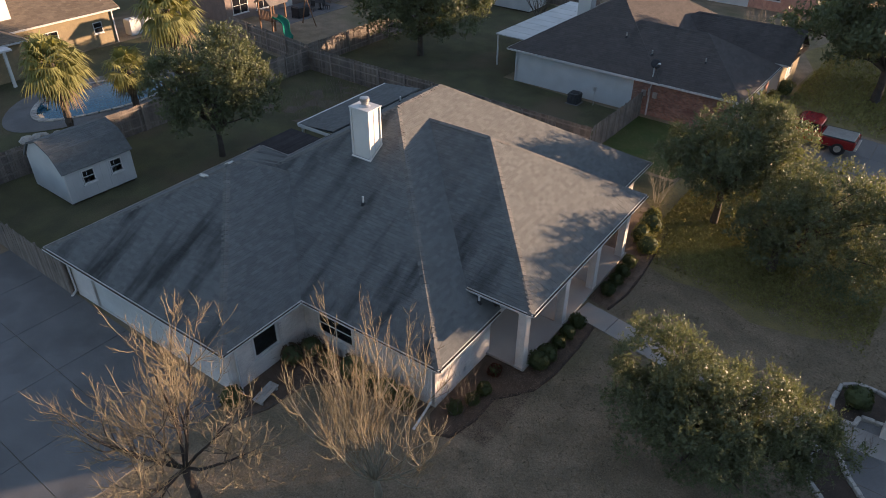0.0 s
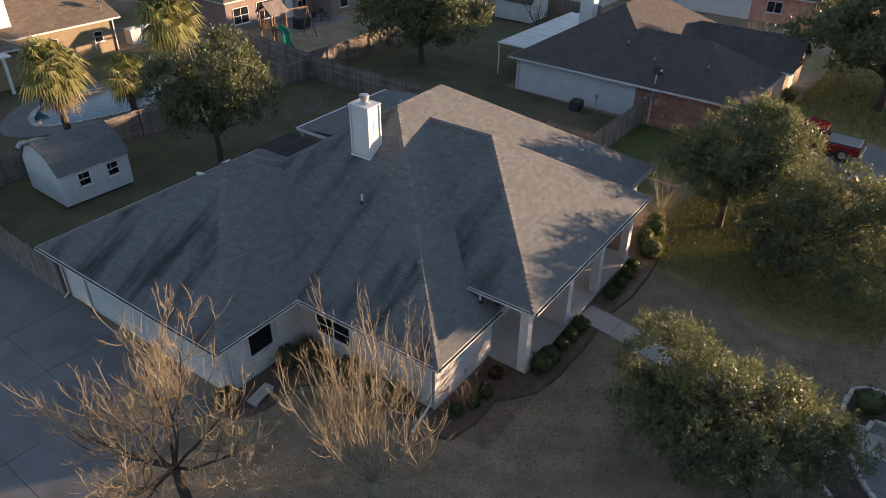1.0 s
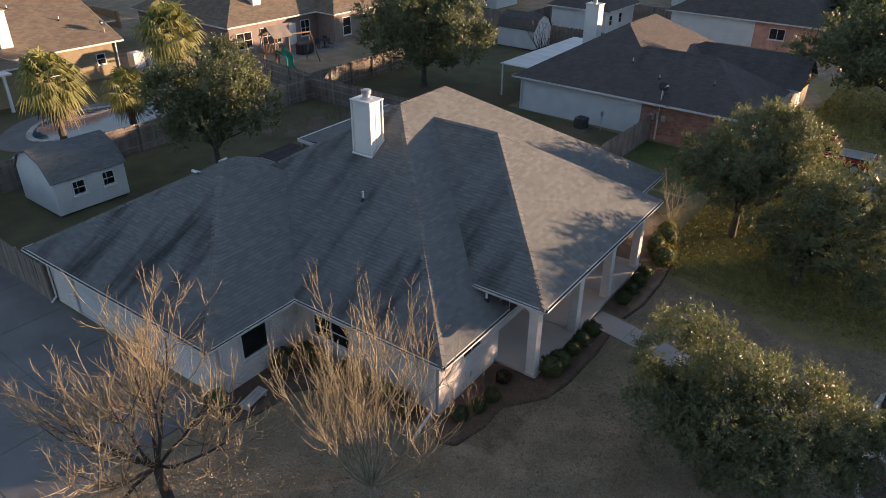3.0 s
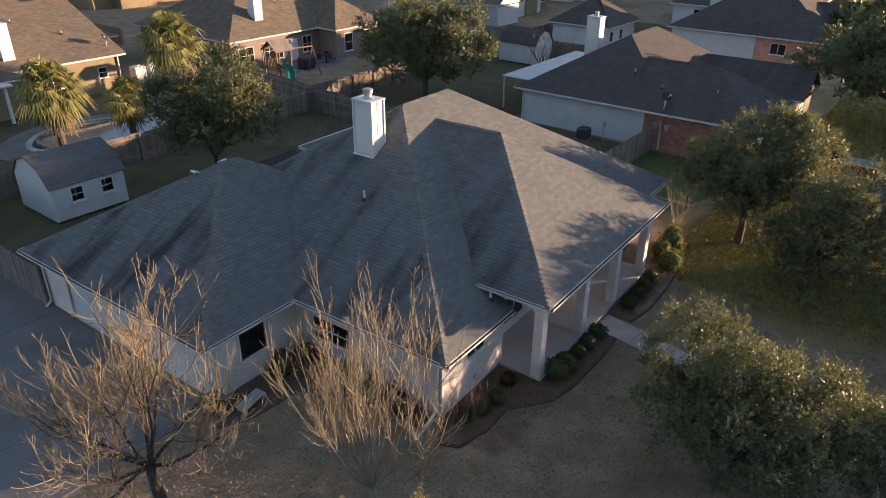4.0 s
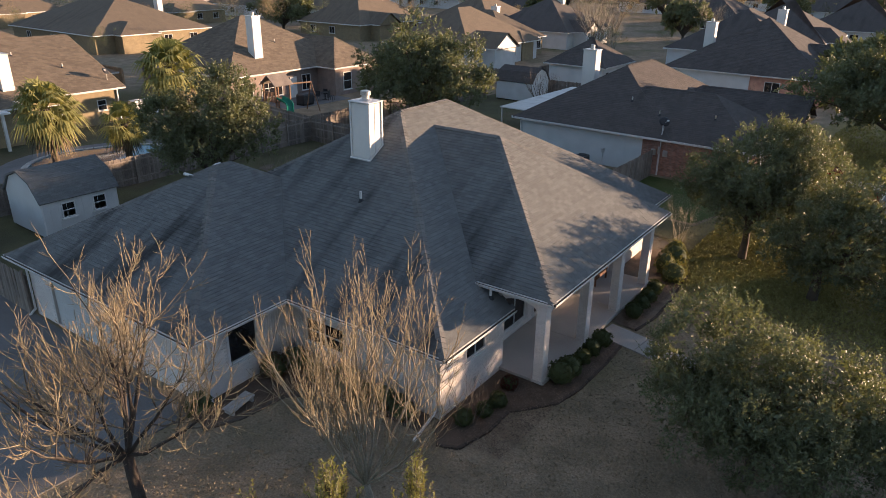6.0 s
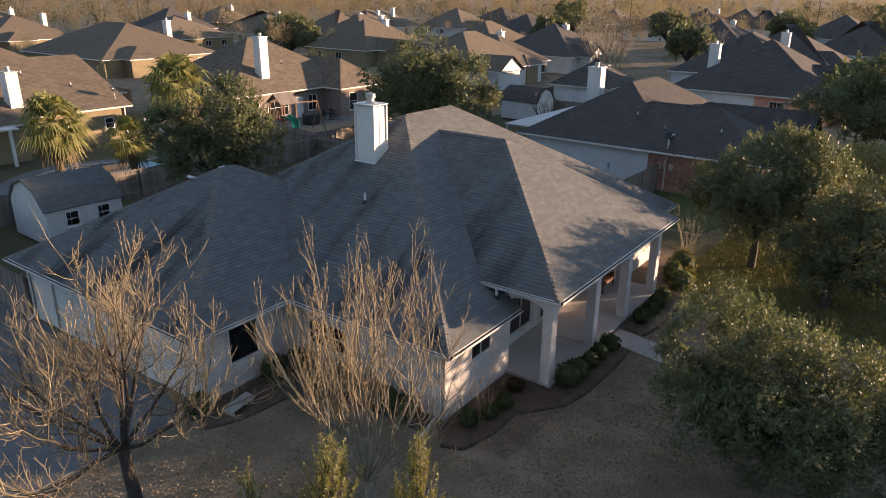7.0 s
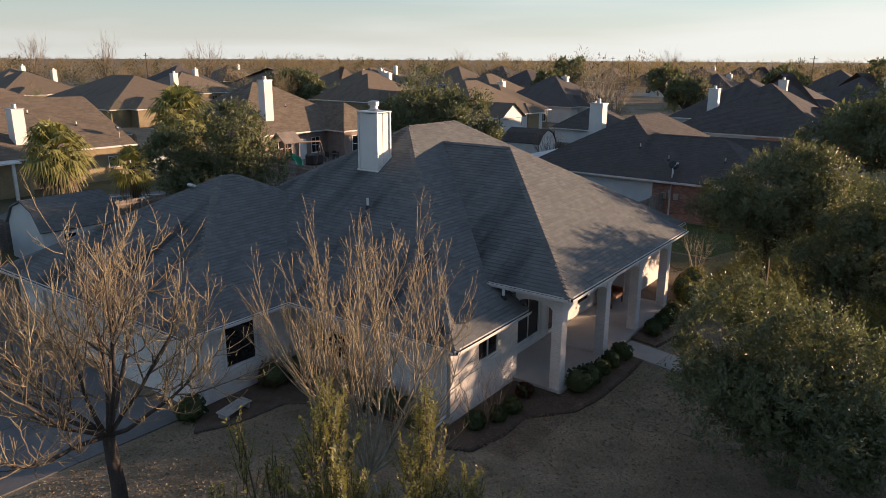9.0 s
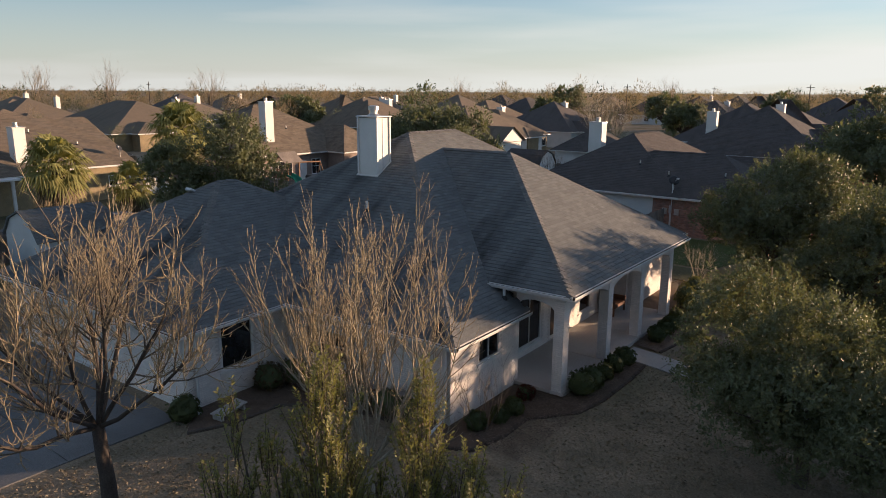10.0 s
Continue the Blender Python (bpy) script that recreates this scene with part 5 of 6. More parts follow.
def winter_tree(name, label, base, specs, lean, mats, seed, trunk=0.0, trunk_rad=0.13, bark=None, pull=(0, 0, 0)):
    rg = random.Random(seed)
    t = empty(name, label, "tree", "crape myrtles on the lawn", at=base)
    start = Vector((0, 0, -0.1))
    if trunk:
        v, f = [], []
        pts = [Vector((0.1 * math.sin(i * 0.9) * i / 4, 0.07 * math.cos(i) * i / 4, -0.15 + (trunk + 0.15) * i / 4)) for i in range(5)]
        tube(v, f, pts, [trunk_rad * (1.35 - 0.1 * i) for i in range(5)], 10)
        raw("trunk", v, f, bark or BARK, t, smooth=True)
        start = pts[-1] - Vector((0, 0, 0.05))
    n = specs[0][0]
    fine = [([], []), ([], [])]
    for s in range(n):
        out = [([], []), ([], []), fine[0], fine[1]]
        an = 2.4 * s + rg.uniform(-0.25, 0.25)
        k = radians(lean[0] + (lean[1] - lean[0]) * ((s + 0.4) / n) ** 0.8)
        d = (Vector((math.cos(an) * math.sin(k), math.sin(an) * math.sin(k), math.cos(k))) + Vector(pull)).normalized()
        sprout(rg, out, start + Vector((math.cos(an), math.sin(an), 0)) * (0.04 if trunk else 0.16), d, 0, specs)
        limb = raw("limb", *out[0], mats[0], t, smooth=True)
        raw("bough", *out[1], mats[1], limb, smooth=True)["kind"] = "stuff"
    raw("branchlet", *fine[0], mats[2], t, smooth=True)["kind"] = "stuff"
    raw("twig", *fine[1], mats[3], t, smooth=True)["kind"] = "stuff"
    return t


winter_tree("crape_myrtle", "leafless crape myrtle with many pale upright stems", (-9.8, 10.6, gz(-9.8, 10.6)),
            [(14, 3.35, 0, 0.04, 0, 0.5, 0.07), (7, 1.75, 38, 0.017, 0.22, 0.85, 0.08), (5, 0.85, 36, 0.0095, 0.2, 0.75, 0.08), (4, 0.32, 38, 0.0065, 0.2, 0.5, 0.06)],
            (2, 56), (TWIG, TWIG, TWIG_FINE, TWIG_FINE), 12, trunk=0.9, trunk_rad=0.11, bark=TWIG)
winter_tree("crape_myrtle", "leafless tan crape myrtle with a short dark trunk", (-13.85, 6.7, gz(-13.85, 6.7)),
            [(11, 3.15, 0, 0.056, 0, 0.5, 0.12), (8, 1.5, 52, 0.021, 0.25, 0.7, 0.12), (7, 0.72, 54, 0.0115, 0.12, 0.65, 0.12), (5, 0.27, 50, 0.0075, 0.1, 0.5, 0.1)],
            (4, 84), (BARK_DARK, TWIG_RED, TWIG_FINE, TWIG_FINE), 9, trunk=2.25, trunk_rad=0.14, bark=BARK_DARK, pull=(0.11, -0.17, 0.1))
bare_tree("shrub", "small leafless shrub against the white wall", L2W(0.35, 0.75, 0), 7, 1.2, 0.016, 2, 0.5, 0.3, (0, 3, 4), TWIG_RED, lean=0.5, seed=14, category="shrub")
bare_tree("shrub", "leafless shrub in the stone-edged bed", (2.2, 22.0, -0.58), 8, 0.85, 0.014, 2, 0.7, 0.2, (0, 4, 4), TWIG_GREY, lean=0.9, seed=15, category="shrub")
bare_tree("shrub", "pale leafless shrub at the house corner", L2W(0.6, 19.9, 0), 9, 1.3, 0.016, 2, 0.4, 0.35, (0, 3, 4), TWIG, lean=0.4, seed=16, category="shrub")
bare_tree("shrub", "reddish leafless shrub beside the brick wall", (-14.5, 64.5, 0), 9, 2.2, 0.03, 2, 0.5, 0.3, (0, 4, 5), TWIG_RED, lean=0.5, seed=18, category="shrub")
for i, (x, y) in enumerate(((-6.3, -0.35), (-5.5, -0.1), (-4.7, -0.4), (-3.8, -0.05), (-3.0, -0.35), (-2.1, -0.1), (-1.3, -0.3), (-7.6, -1.6))):
    bare_tree("shrub", "dry brown shrub thicket along the white wall", L2W(x, y, 0), 9, 0.62, 0.012, 2, 0.75, 0.2, (0, 4, 5), TWIG_GREY, lean=0.9, seed=140 + i, category="shrub", group="dry shrubs along the wall")
for i, (x, y, h) in enumerate(((-49, 104, 5.5), (-53, 110, 5.0), (-44, 98, 2.8), (-47, 100, 2.6), (-36, 118, 4.0), (-58, 130, 4.5), (-52.5, 61, 2.4), (-33.5, 60.5, 1.8))):
    bare_tree("bare_tree", "leafless tree with fine pale twigs among the houses", (x, y, 0), 8, h, 0.05 + 0.012 * h, 3, 0.5, 0.35, (0, 4, 4, 4), TWIG_RED if i % 2 else TWIG, lean=0.5, seed=60 + i, group="bare trees among the houses")
# dry stalks of the vegetable garden
v, f = [], []
rg = random.Random(8)
for i in range(260):
    p = Vector((rg.uniform(-37.2, -32.2), rg.uniform(29.5, 35.8), -0.02))
    q = p + Vector((rg.gauss(0, 0.25), rg.gauss(0, 0.25), rg.uniform(0.3, 1.1)))
    tube(v, f, [p, p.lerp(q, 0.5) + Vector((rg.gauss(0, 0.05), 0, 0)), q], [0.012, 0.009, 0.004], 3)
tagged(raw("dry_stalks", v, f, TWIG_GREY), "dry brown stalks of a winter vegetable garden", "dry stalks", kind="stuff")
gs = raw("garden_soil", [(x, y, 0.04 + 0.05 * noise.noise((x, y, 3))) for y in np.linspace(29.2, 36.2, 15) for x in np.linspace(-37.6, -31.8, 13)], [(j * 13 + i, j * 13 + i + 1, (j + 1) * 13 + i + 1, (j + 1) * 13 + i) for j in range(14) for i in range(12)], mat("brown_garden_soil", (0.13, 0.1, 0.075), 0.95, (0.09, 0.075, 0.052), 0.9, 20.0, 0.8, stain=(0.09, 0.09, 0.045), stain_scale=0.4), smooth=True)
tagged(gs, "bare dark soil of the vegetable garden", "garden soil", kind="structure")


def ball_bush(x, y, r, seed, z=None, label="clipped round boxwood in the mulch bed", material=None, count=None, h=0.9):
    z0 = gz(x, y) if z is None else z
    t = empty("boxwood_bush", label, "bush", "clipped bushes along the house", at=(x, y, z0))
    bm = bmesh.new()
    bmesh.ops.create_icosphere(bm, subdivisions=2, radius=r * 0.9)
    for q in bm.verts:
        q.co = Vector((q.co.x, q.co.y, q.co.z * h)) * (1 + 0.12 * noise.noise(q.co * 4 + Vector((seed, 0, 0)))) + Vector((0, 0, r * h * 0.93))
    core = part("core", bm, BUSH_LEAF, t, "dense dark inside")
    cs, rs = clumps((0, 0, r * h * 0.95), r, r, r * h, 220, seed, lo=-0.9, shell=0.93, size=(0.055, 0.075))
    leaf_mesh("foliage", cs, rs, count or 4600, 0.017 + 0.012 * r, material or BUSH_LEAF, t, seed, 0.0)
    return t


for i, (x, y, r) in enumerate(((-9.95, 15.0, 0.36), (-9.7, 15.75, 0.33), (-9.62, 16.45, 0.34), (-8.72, 19.5, 0.5), (-8.72, 20.5, 0.36), (-8.72, 21.25, 0.4), (-8.72, 22.1, 0.42), (-8.7, 24.95, 0.42), (-8.75, 25.85, 0.4), (-8.78, 26.65, 0.4), (-8.85, 27.5, 0.42))):
    ball_bush(x, y, r * 0.82, 100 + i, h=1.0)
ball_bush(-8.75, 18.95, 0.46, 130, label="loose dark green shrub beside the porch column", count=3200)
ball_bush(-16.75, 10.3, 0.45, 131, label="dark round bush beside the driveway")

ball_bush(-11.9, 14.2, 0.4, 133, label="dark leafy bush against the white wall")
ball_bush(-8.7, 29.2, 0.55, 134, label="leafy shrub at the end of the porch", material=LIGHT_LEAF)
ball_bush(-9.3, 31.0, 0.6, 135, label="yellow-green shrub at the house corner", material=LIGHT_LEAF, count=4000)
ball_bush(-9.35, 29.9, 0.46, 145, label="tall yellow-green shrub against the east wall", material=LIGHT_LEAF, count=4000, h=1.15)
ball_bush(-9.6, 31.9, 0.42, 146, label="tall yellow-green shrub against the east wall", material=LIGHT_LEAF, count=3600, h=1.2)
ball_bush(1.75, 25.2, 0.55, 136, z=-0.6, label="clipped round bush in the stone-edged bed", count=3600)
BROWN_LEAF = leaf_mat("dry_brown_shrub_leaf", (0.13, 0.092, 0.05), (0.09, 0.07, 0.04))
ball_bush(-16.6, 13.2, 0.5, 132, label="dark brown leafy shrub in the corner of the walls", material=BROWN_LEAF, count=5000)
for i, (x, y, r) in enumerate(((-6.2, -0.1, 0.5), (-5.2, -0.25, 0.42), (-4.1, -0.05, 0.55), (-3.2, -0.2, 0.45), (-2.3, -0.1, 0.5), (-1.4, -0.15, 0.38))):
    ball_bush(*L2W(x, y)[:2], r, 150 + i, label="half-bare brown shrub along the white wall", material=BROWN_LEAF, count=1500)
ball_bush(-9.4, 52.6, 0.6, 137, label="leafy shrub at the neighbour's front corner", material=LIGHT_LEAF)
ball_bush(-9.3, 55.0, 0.7, 138, label="leafy shrub at the neighbour's front wall", material=LIGHT_LEAF)
ball_bush(-9.9, 17.55, 0.28, 139, label="low reddish shrub in the mulch bed", material=leaf_mat("red_shrub_leaf", (0.09, 0.03, 0.02), (0.06, 0.025, 0.018)))


def palm(base, height, size, seed, fronds=34):
    rg = random.Random(seed)
    t = empty("fan_palm", "fan palm with a shaggy dry skirt beside the pool", "palm", "palms by the pool", at=base)
    v, f = [], []
    n = int(height / 0.22)
    tube(v, f, [Vector((0, 0, -0.1 + (height + 0.1) * i / n)) for i in range(n + 1)], [0.2 + 0.05 * (i % 2) for i in range(n + 1)], 9)
    raw("trunk", v, f, BARK, t)
    for name, m, lo, hi, num in (("frond", PALM_LEAF, -45, 85, int(fronds * 1.6)), ("dry_frond", PALM_DRY, -80, -45, fronds // 3)):
        for i in range(num):
            az, el = 2.4 * i + rg.uniform(-0.3, 0.3), radians(lo + (hi - lo) * (i + rg.random()) / num)
            d = Vector((math.cos(az) * math.cos(el), math.sin(az) * math.cos(el), math.sin(el)))
            side = d.cross(Vector((0, 0, 1))).normalized()
            upv = side.cross(d)
            L = size * rg.uniform(0.8, 1.1)
            root = Vector((0, 0, height - 0.05))
            hub = root + d * L * 0.5 - Vector((0, 0, 0.06 * L))
            vv, ff = [], []
            tube(vv, ff, [root, root.lerp(hub, 0.5) + upv * 0.04, hub], [0.025, 0.018, 0.012], 4)
            for b in range(17):
                a = radians(-96 + 192 * b / 16)
                w = d * math.cos(a) + side * math.sin(a)
                bl = L * 0.62 * (0.72 + 0.28 * math.cos(a))
                tip = hub + w * bl - Vector((0, 0, bl * rg.uniform(0.2, 0.75)))
                midp = hub + w * bl * 0.55
                cr = w.cross(upv).normalized() * 0.034 * size
                o = len(vv)
                vv += [hub, midp - cr, midp + cr, midp + upv * 0.02, tip]
                ff += [(o, o + 1, o + 3), (o, o + 3, o + 2), (o + 1, o + 4, o + 3), (o + 3, o + 4, o + 2)]
            raw(name, vv, ff, m, t)
    return t


palm((-43.4, 18.9, 0), 4.9, 2.15, 1, 28)
palm((-43.3, 23.5, 0), 3.3, 1.8, 2, 16)
palm((-42.4, 26.7, 0), 6.6, 2.3, 3, 28)

# ---------------------------------------------------------------- beds, walks
def sheet(name, outline, lift, material, label, category, res=0.25):
    """A bed laid over the ground within an outline."""
    bm = bmesh.new()
    vs = [bm.verts.new((x, y, 0)) for x, y in outline]
    bm.faces.new(vs)
    bmesh.ops.triangulate(bm, faces=bm.faces[:])
    for _ in range(4):
        es = [e for e in bm.edges if e.calc_length() > res * 1.6]
        if not es:
            break
        bmesh.ops.subdivide_edges(bm, edges=es, cuts=1)
        bmesh.ops.triangulate(bm, faces=bm.faces[:])
    for v in bm.verts:
        v.co.z = gz(v.co.x, v.co.y) + lift + 0.02 * noise.noise((v.co.x * 3, v.co.y * 3, 1))
    bmesh.ops.recalc_face_normals(bm, faces=bm.faces)
    if bm.faces and sum(f.normal.z for f in bm.faces) < 0:
        bmesh.ops.reverse_faces(bm, faces=bm.faces)
    return tagged(obj(name, bm, material, smooth=True), label, category, kind="structure")


BED1 = [L2W(-0.45, 0.1)[:2], (-10.0, 13.7), (-9.4, 14.0), (-9.15, 15.2), (-9.2, 16.4), (-8.7, 17.1), (-8.25, 17.8), (-8.05, 19.0), (-8.05, 21.0), (-8.15, 22.55), L2W(1.28, 8.1)[:2], L2W(1.28, 4.0)[:2], L2W(-0.45, 3.95)[:2]]
BED2 = [L2W(1.28, 9.75)[:2], (-8.2, 24.0), (-8.0, 25.5), (-8.1, 27.5), (-8.3, 29.3), (-8.6, 31.8), (-9.6, 32.6), (-11.4, 32.2), L2W(-0.45, 14.2)[:2], L2W(1.28, 14.1)[:2]]
BED3 = [L2W(-7.0, -3.2)[:2], (-16.0, 9.9), (-15.5, 11.0), (-15.4, 12.6), (-14.4, 13.5), (-12.5, 13.9), (-10.9, 13.9), L2W(-0.55, 0.45)[:2], L2W(-7.0, 0.45)[:2]]
for i, b in enumerate((BED1, BED2, BED3)):
    sheet("mulch_bed", b, 0.05, MULCH, "brown mulch bed along the foot of the house", "mulch bed")
# chips of mulch and fallen leaves
rg = random.Random(21)
def scatter(name, n, region, size, material, label, category, lift=0.06, stand=0.3):
    v, f = [], []
    for i in range(n):
        x, y = region()
        a, s = rg.uniform(0, 6.28), size * rg.uniform(0.5, 1.4)
        z = gz(x, y) + lift
        k, m = math.cos(a) * s, math.sin(a) * s
        o = len(v)
        v.extend([(x - k, y - m, z), (x + m * 0.35, y - k * 0.35, z + s * stand * rg.random()), (x + k, y + m, z + s * stand * rg.random())])
        f.append((o, o + 1, o + 2))
    return tagged(raw(name, v, f, material), label, category, kind="stuff")


scatter("mulch_chips", 12000, lambda: (rg.uniform(-9.9, -8.15), rg.uniform(14.3, 22.4)) if rg.random() < 0.6 else (rg.uniform(-9.6, -8.3), rg.uniform(24.1, 30.0)), 0.05, MULCH, "loose bark chips and dry leaves on the beds", "mulch", 0.07)


def lawn_spot():
    while True:
        x, y = rg.uniform(-17, 4), rg.uniform(3, 42)
        if x < -16.8 and y < 10.4 or L2W(-0.4, 0)[0] > x > -30 and 13.6 < y < 33.5 or x > 1.9 and y > 18 and y < 25.6 or -9.4 < x < 1.5 and 22.55 < y < 23.9:
            continue
        if -10.2 < x < -8.1 and 13.8 < y < 32:
            continue
        return x, y


scatter("grass_blades", 150000, lawn_spot, 0.046, BLADE, "short dormant blades of grass on the lawn", "grass", 0.0, 1.0)
# sheets and blades with the sunlight's yellow-green put into their colour
sheet("olive_lawn", [(-8.35, 28.3), (-7.0, 27.9), (-5.2, 28.4), (-3.0, 27.6), (-0.6, 28.3), (1.2, 29.5), (2.4, 34.0), (2.0, 40.0), (3.0, 44.9), (-4.0, 45.1), (-9.5, 44.7), (-9.7, 39.8), (-10.4, 36.9), (-11.5, 34.4), (-9.6, 33.0), (-8.5, 32.0)], 0.012, OLIVE_LAWN, "grass between the two houses, tinted yellow-green for sunlight", "lawn", 0.5)
sheet("olive_lawn", [(-9.0, 52.3), (-4.0, 52.0), (2.0, 52.2), (7.0, 52.0), (7.2, 84.0), (-7.5, 84.0), (-8.4, 76.0), (-10.5, 66.0), (-8.8, 62.0)], 0.012, OLIVE_LAWN, "lawn in front of the neighbour's house, tinted yellow-green for sunlight", "lawn", 0.7)
scatter("grass_blades", 70000, lambda: (rg.uniform(-9.3, -2.5) if rg.random() < 0.8 else rg.uniform(-2.5, 1.5), rg.triangular(28.4, 43.0, 31.0)), 0.06, OLIVE_BLADE, "short blades of grass tinted yellow-green for sunlight", "grass", 0.0, 2.0)
scatter("grass_blades", 26000, lambda: (rg.uniform(-8.6, 6.0), rg.triangular(52.2, 74.0, 56.0)), 0.1, OLIVE_BLADE, "blades of grass on the neighbour's lawn, tinted yellow-green for sunlight", "grass", 0.0, 2.0)
# green winter grass whose colour is darkened for the shade in these yards
SHADE_LAWN = mat("shade_darkened_lawn", (0.1, 0.1, 0.052), 0.95, (0.075, 0.072, 0.042), 0.6, 18.0, 0.9, stain=(0.12, 0.098, 0.062), stain_scale=0.2, spec=0.15, dist=0.05)
sheet("shaded_back_lawn", [(-40.5, 10.3), (-29.0, 10.3), (-28.6, 22.4), (-26.8, 23.0), (-26.8, 36.9), (-40.5, 36.9)], 0.045, SHADE_LAWN, "green winter grass in the fenced back yard, darkened for shade", "lawn", 0.9)
# shaded paving by the pool, covered with the same shade-darkened colour
sheet("shaded_back_lawn", [(-58.5, 10.3), (-40.7, 10.3), (-40.7, 36.8), (-52.0, 38.0), (-58.2, 37.0)], 0.045, SHADE_LAWN, "ground sheet round the pool deck, darkened for shade", "lawn", 1.2)
sheet("shaded_back_lawn", [(-26.75, 33.7), (-10.6, 34.2), (-10.4, 36.9), (-26.75, 36.9)], 0.045, SHADE_LAWN, "green winter grass behind the house, darkened for shade", "lawn", 0.9)
sheet("shaded_back_lawn", [(-41.0, 37.3), (-16.3, 37.4), (-16.4, 44.5), (-27.5, 45.0), (-27.5, 65.5), (-41.0, 65.5)], 0.045, SHADE_LAWN, "green winter grass round the oak, darkened for shade", "lawn", 0.9)
sheet("green_lawn", [(-26.8, 41.6), (-17.0, 41.6), (-16.9, 44.6), (-26.8, 44.6)], 0.02, GREEN_LAWN, "green strip of grass under the neighbour's white wall", "lawn", 0.8)
sheet("green_lawn", [(-16.4, 37.5), (-10.6, 37.2), (-9.8, 40.0), (-9.6, 44.6), (-16.4, 44.6)], 0.02, GREEN_LAWN, "green grass beside the neighbour's brick wall", "lawn", 0.8)
scatter("fallen_leaves", 420, lawn_spot, 0.05, mat("dry_brown_leaf", (0.11, 0.08, 0.05), 0.9, (0.08, 0.06, 0.04), 2.0, 15.0, 0.0, island=0.5), "scattered dry leaves on the lawn", "leaves", 0.04, 0.4)


def border(points, name, label, size, material, lift=0.0, jitter=0.12):
    """Edging stones set one by one along a line."""
    root = empty(name, label, "edging", at=(0, 0, 0))
    pts = [Vector((x, y, 0)) for x, y in points]
    bm = bmesh.new()
    box(bm, -0.5, 0.5, -0.5, 0.5, -0.5, 0.5, 0.12)
    me = bpy.data.meshes.new("stone")
    bm.to_mesh(me)
    bm.free()
    me.materials.append(material)
    for a, b in zip(pts, pts[1:]):
        d = b - a
        n = max(1, int(d.length / (size * 1.05)))
        for i in range(n):
            p = a.lerp(b, (i + 0.5) / n)
            s = new("stone", me)
            s.parent = root
            s.matrix_basis = pose(p.x, p.y, gz(p.x, p.y) + lift + 0.05, rg.uniform(-4, 4), rg.uniform(-4, 4), math.degrees(math.atan2(d.y, d.x)) + rg.uniform(-6, 6)) @ Matrix.Diagonal((d.length / n * 0.96, size * rg.uniform(0.45, 0.6), size * rg.uniform(0.5, 0.75), 1))
    return root


border(BED1[1:10], "bed_edging", "dark low edging round the mulch bed", 0.2, SOIL, -0.05)
border(BED2[1:7], "bed_edging", "dark low edging round the mulch bed", 0.2, SOIL, -0.05)
border(BED3[1:7], "bed_edging", "weathered low edging round the corner bed", 0.2, BARK, -0.04)
border([(1.9, 24.0), (1.1, 24.0), (1.0, 25.0), (1.1, 26.0), (1.6, 26.45), (2.3, 26.5), (3.4, 26.0), (4.2, 25.4)], "bed_edging", "pale stone edging round the front bed", 0.34, STONE)
border([(1.9, 24.0), (2.05, 24.6), (3.0, 24.7)], "bed_edging", "pale stone edging round the front bed", 0.34, STONE)
border([(1.45, 22.8), (1.1, 22.0), (1.05, 21.1), (1.3, 20.3), (1.9, 19.7), (2.7, 19.2)], "bed_edging", "pale stone edging round the lower bed", 0.34, STONE)
border([(1.45, 22.8), (2.3, 21.3), (3.3, 20.2)], "bed_edging", "pale stone edging round the lower bed", 0.34, STONE)
sheet("mulch_bed", [(1.1, 24.0), (1.0, 25.0), (1.1, 26.0), (1.6, 26.4), (2.3, 26.45), (3.4, 25.9), (3.0, 24.7), (2.05, 24.6), (1.9, 24.0)], 0.03, SOIL, "dark soil in the stone-edged bed", "planting bed")
sheet("mulch_bed", [(1.45, 22.7), (1.1, 22.0), (1.05, 21.1), (1.3, 20.3), (1.9, 19.7), (2.7, 19.2), (3.2, 20.2), (2.3, 21.3)], 0.03, SOIL, "dark soil in the lower stone-edged bed", "planting bed")

# the front walk, panel by panel
walk_root = empty("front_walk", "pale concrete front walk from the porch", "walkway", kind="structure")
wp = [L2W(1.3, 8.95)[:2], (-7.6, 23.15), (-6.4, 23.05), (-5.2, 22.95), (-4.0, 22.9), (-2.8, 22.9), (-1.6, 22.95), (-0.4, 23.05), (0.8, 23.2), (2.0, 23.4), (3.2, 23.5)]
for (ax, ay), (bx, by) in zip(wp, wp[1:]):
    d = Vector((bx - ax, by - ay, 0))
    bm = bmesh.new()
    vs = box(bm, 0.012, d.length - 0.012, -0.6, 0.6, -0.12, 0.0, 0.008, pose(ax, ay, 0, 0, 0, math.degrees(math.atan2(d.y, d.x))))
    for q in vs:
        q.co.z += gz(q.co.x, q.co.y) + 0.045
    part("panel", bm, WALK, walk_root)
slab("parking_pad", 2.0, 8.0, 17.0, 25.6, 0.012, CONCRETE, "pale concrete pad by the street", "pavement", 3, 4, follow=True)
slab("neighbour_driveway", -9.6, 8.0, 45.6, 51.6, 0.03, CONCRETE, "pale concrete driveway of the neighbour", "driveway", 7, 2, follow=True)
mb = empty("mailbox_pillar", "white painted brick mailbox pillar by the walk", "mailbox", at=(3.1, 24.3, -0.6))
part("pillar", boxes((-0.3, 0.3, -0.3, 0.3, 0, 1.15), bevel=0.01), BRICK_W, mb)
part("cap", boxes((-0.36, 0.36, -0.36, 0.36, 1.153, 1.23), bevel=0.015), STONE, mb)

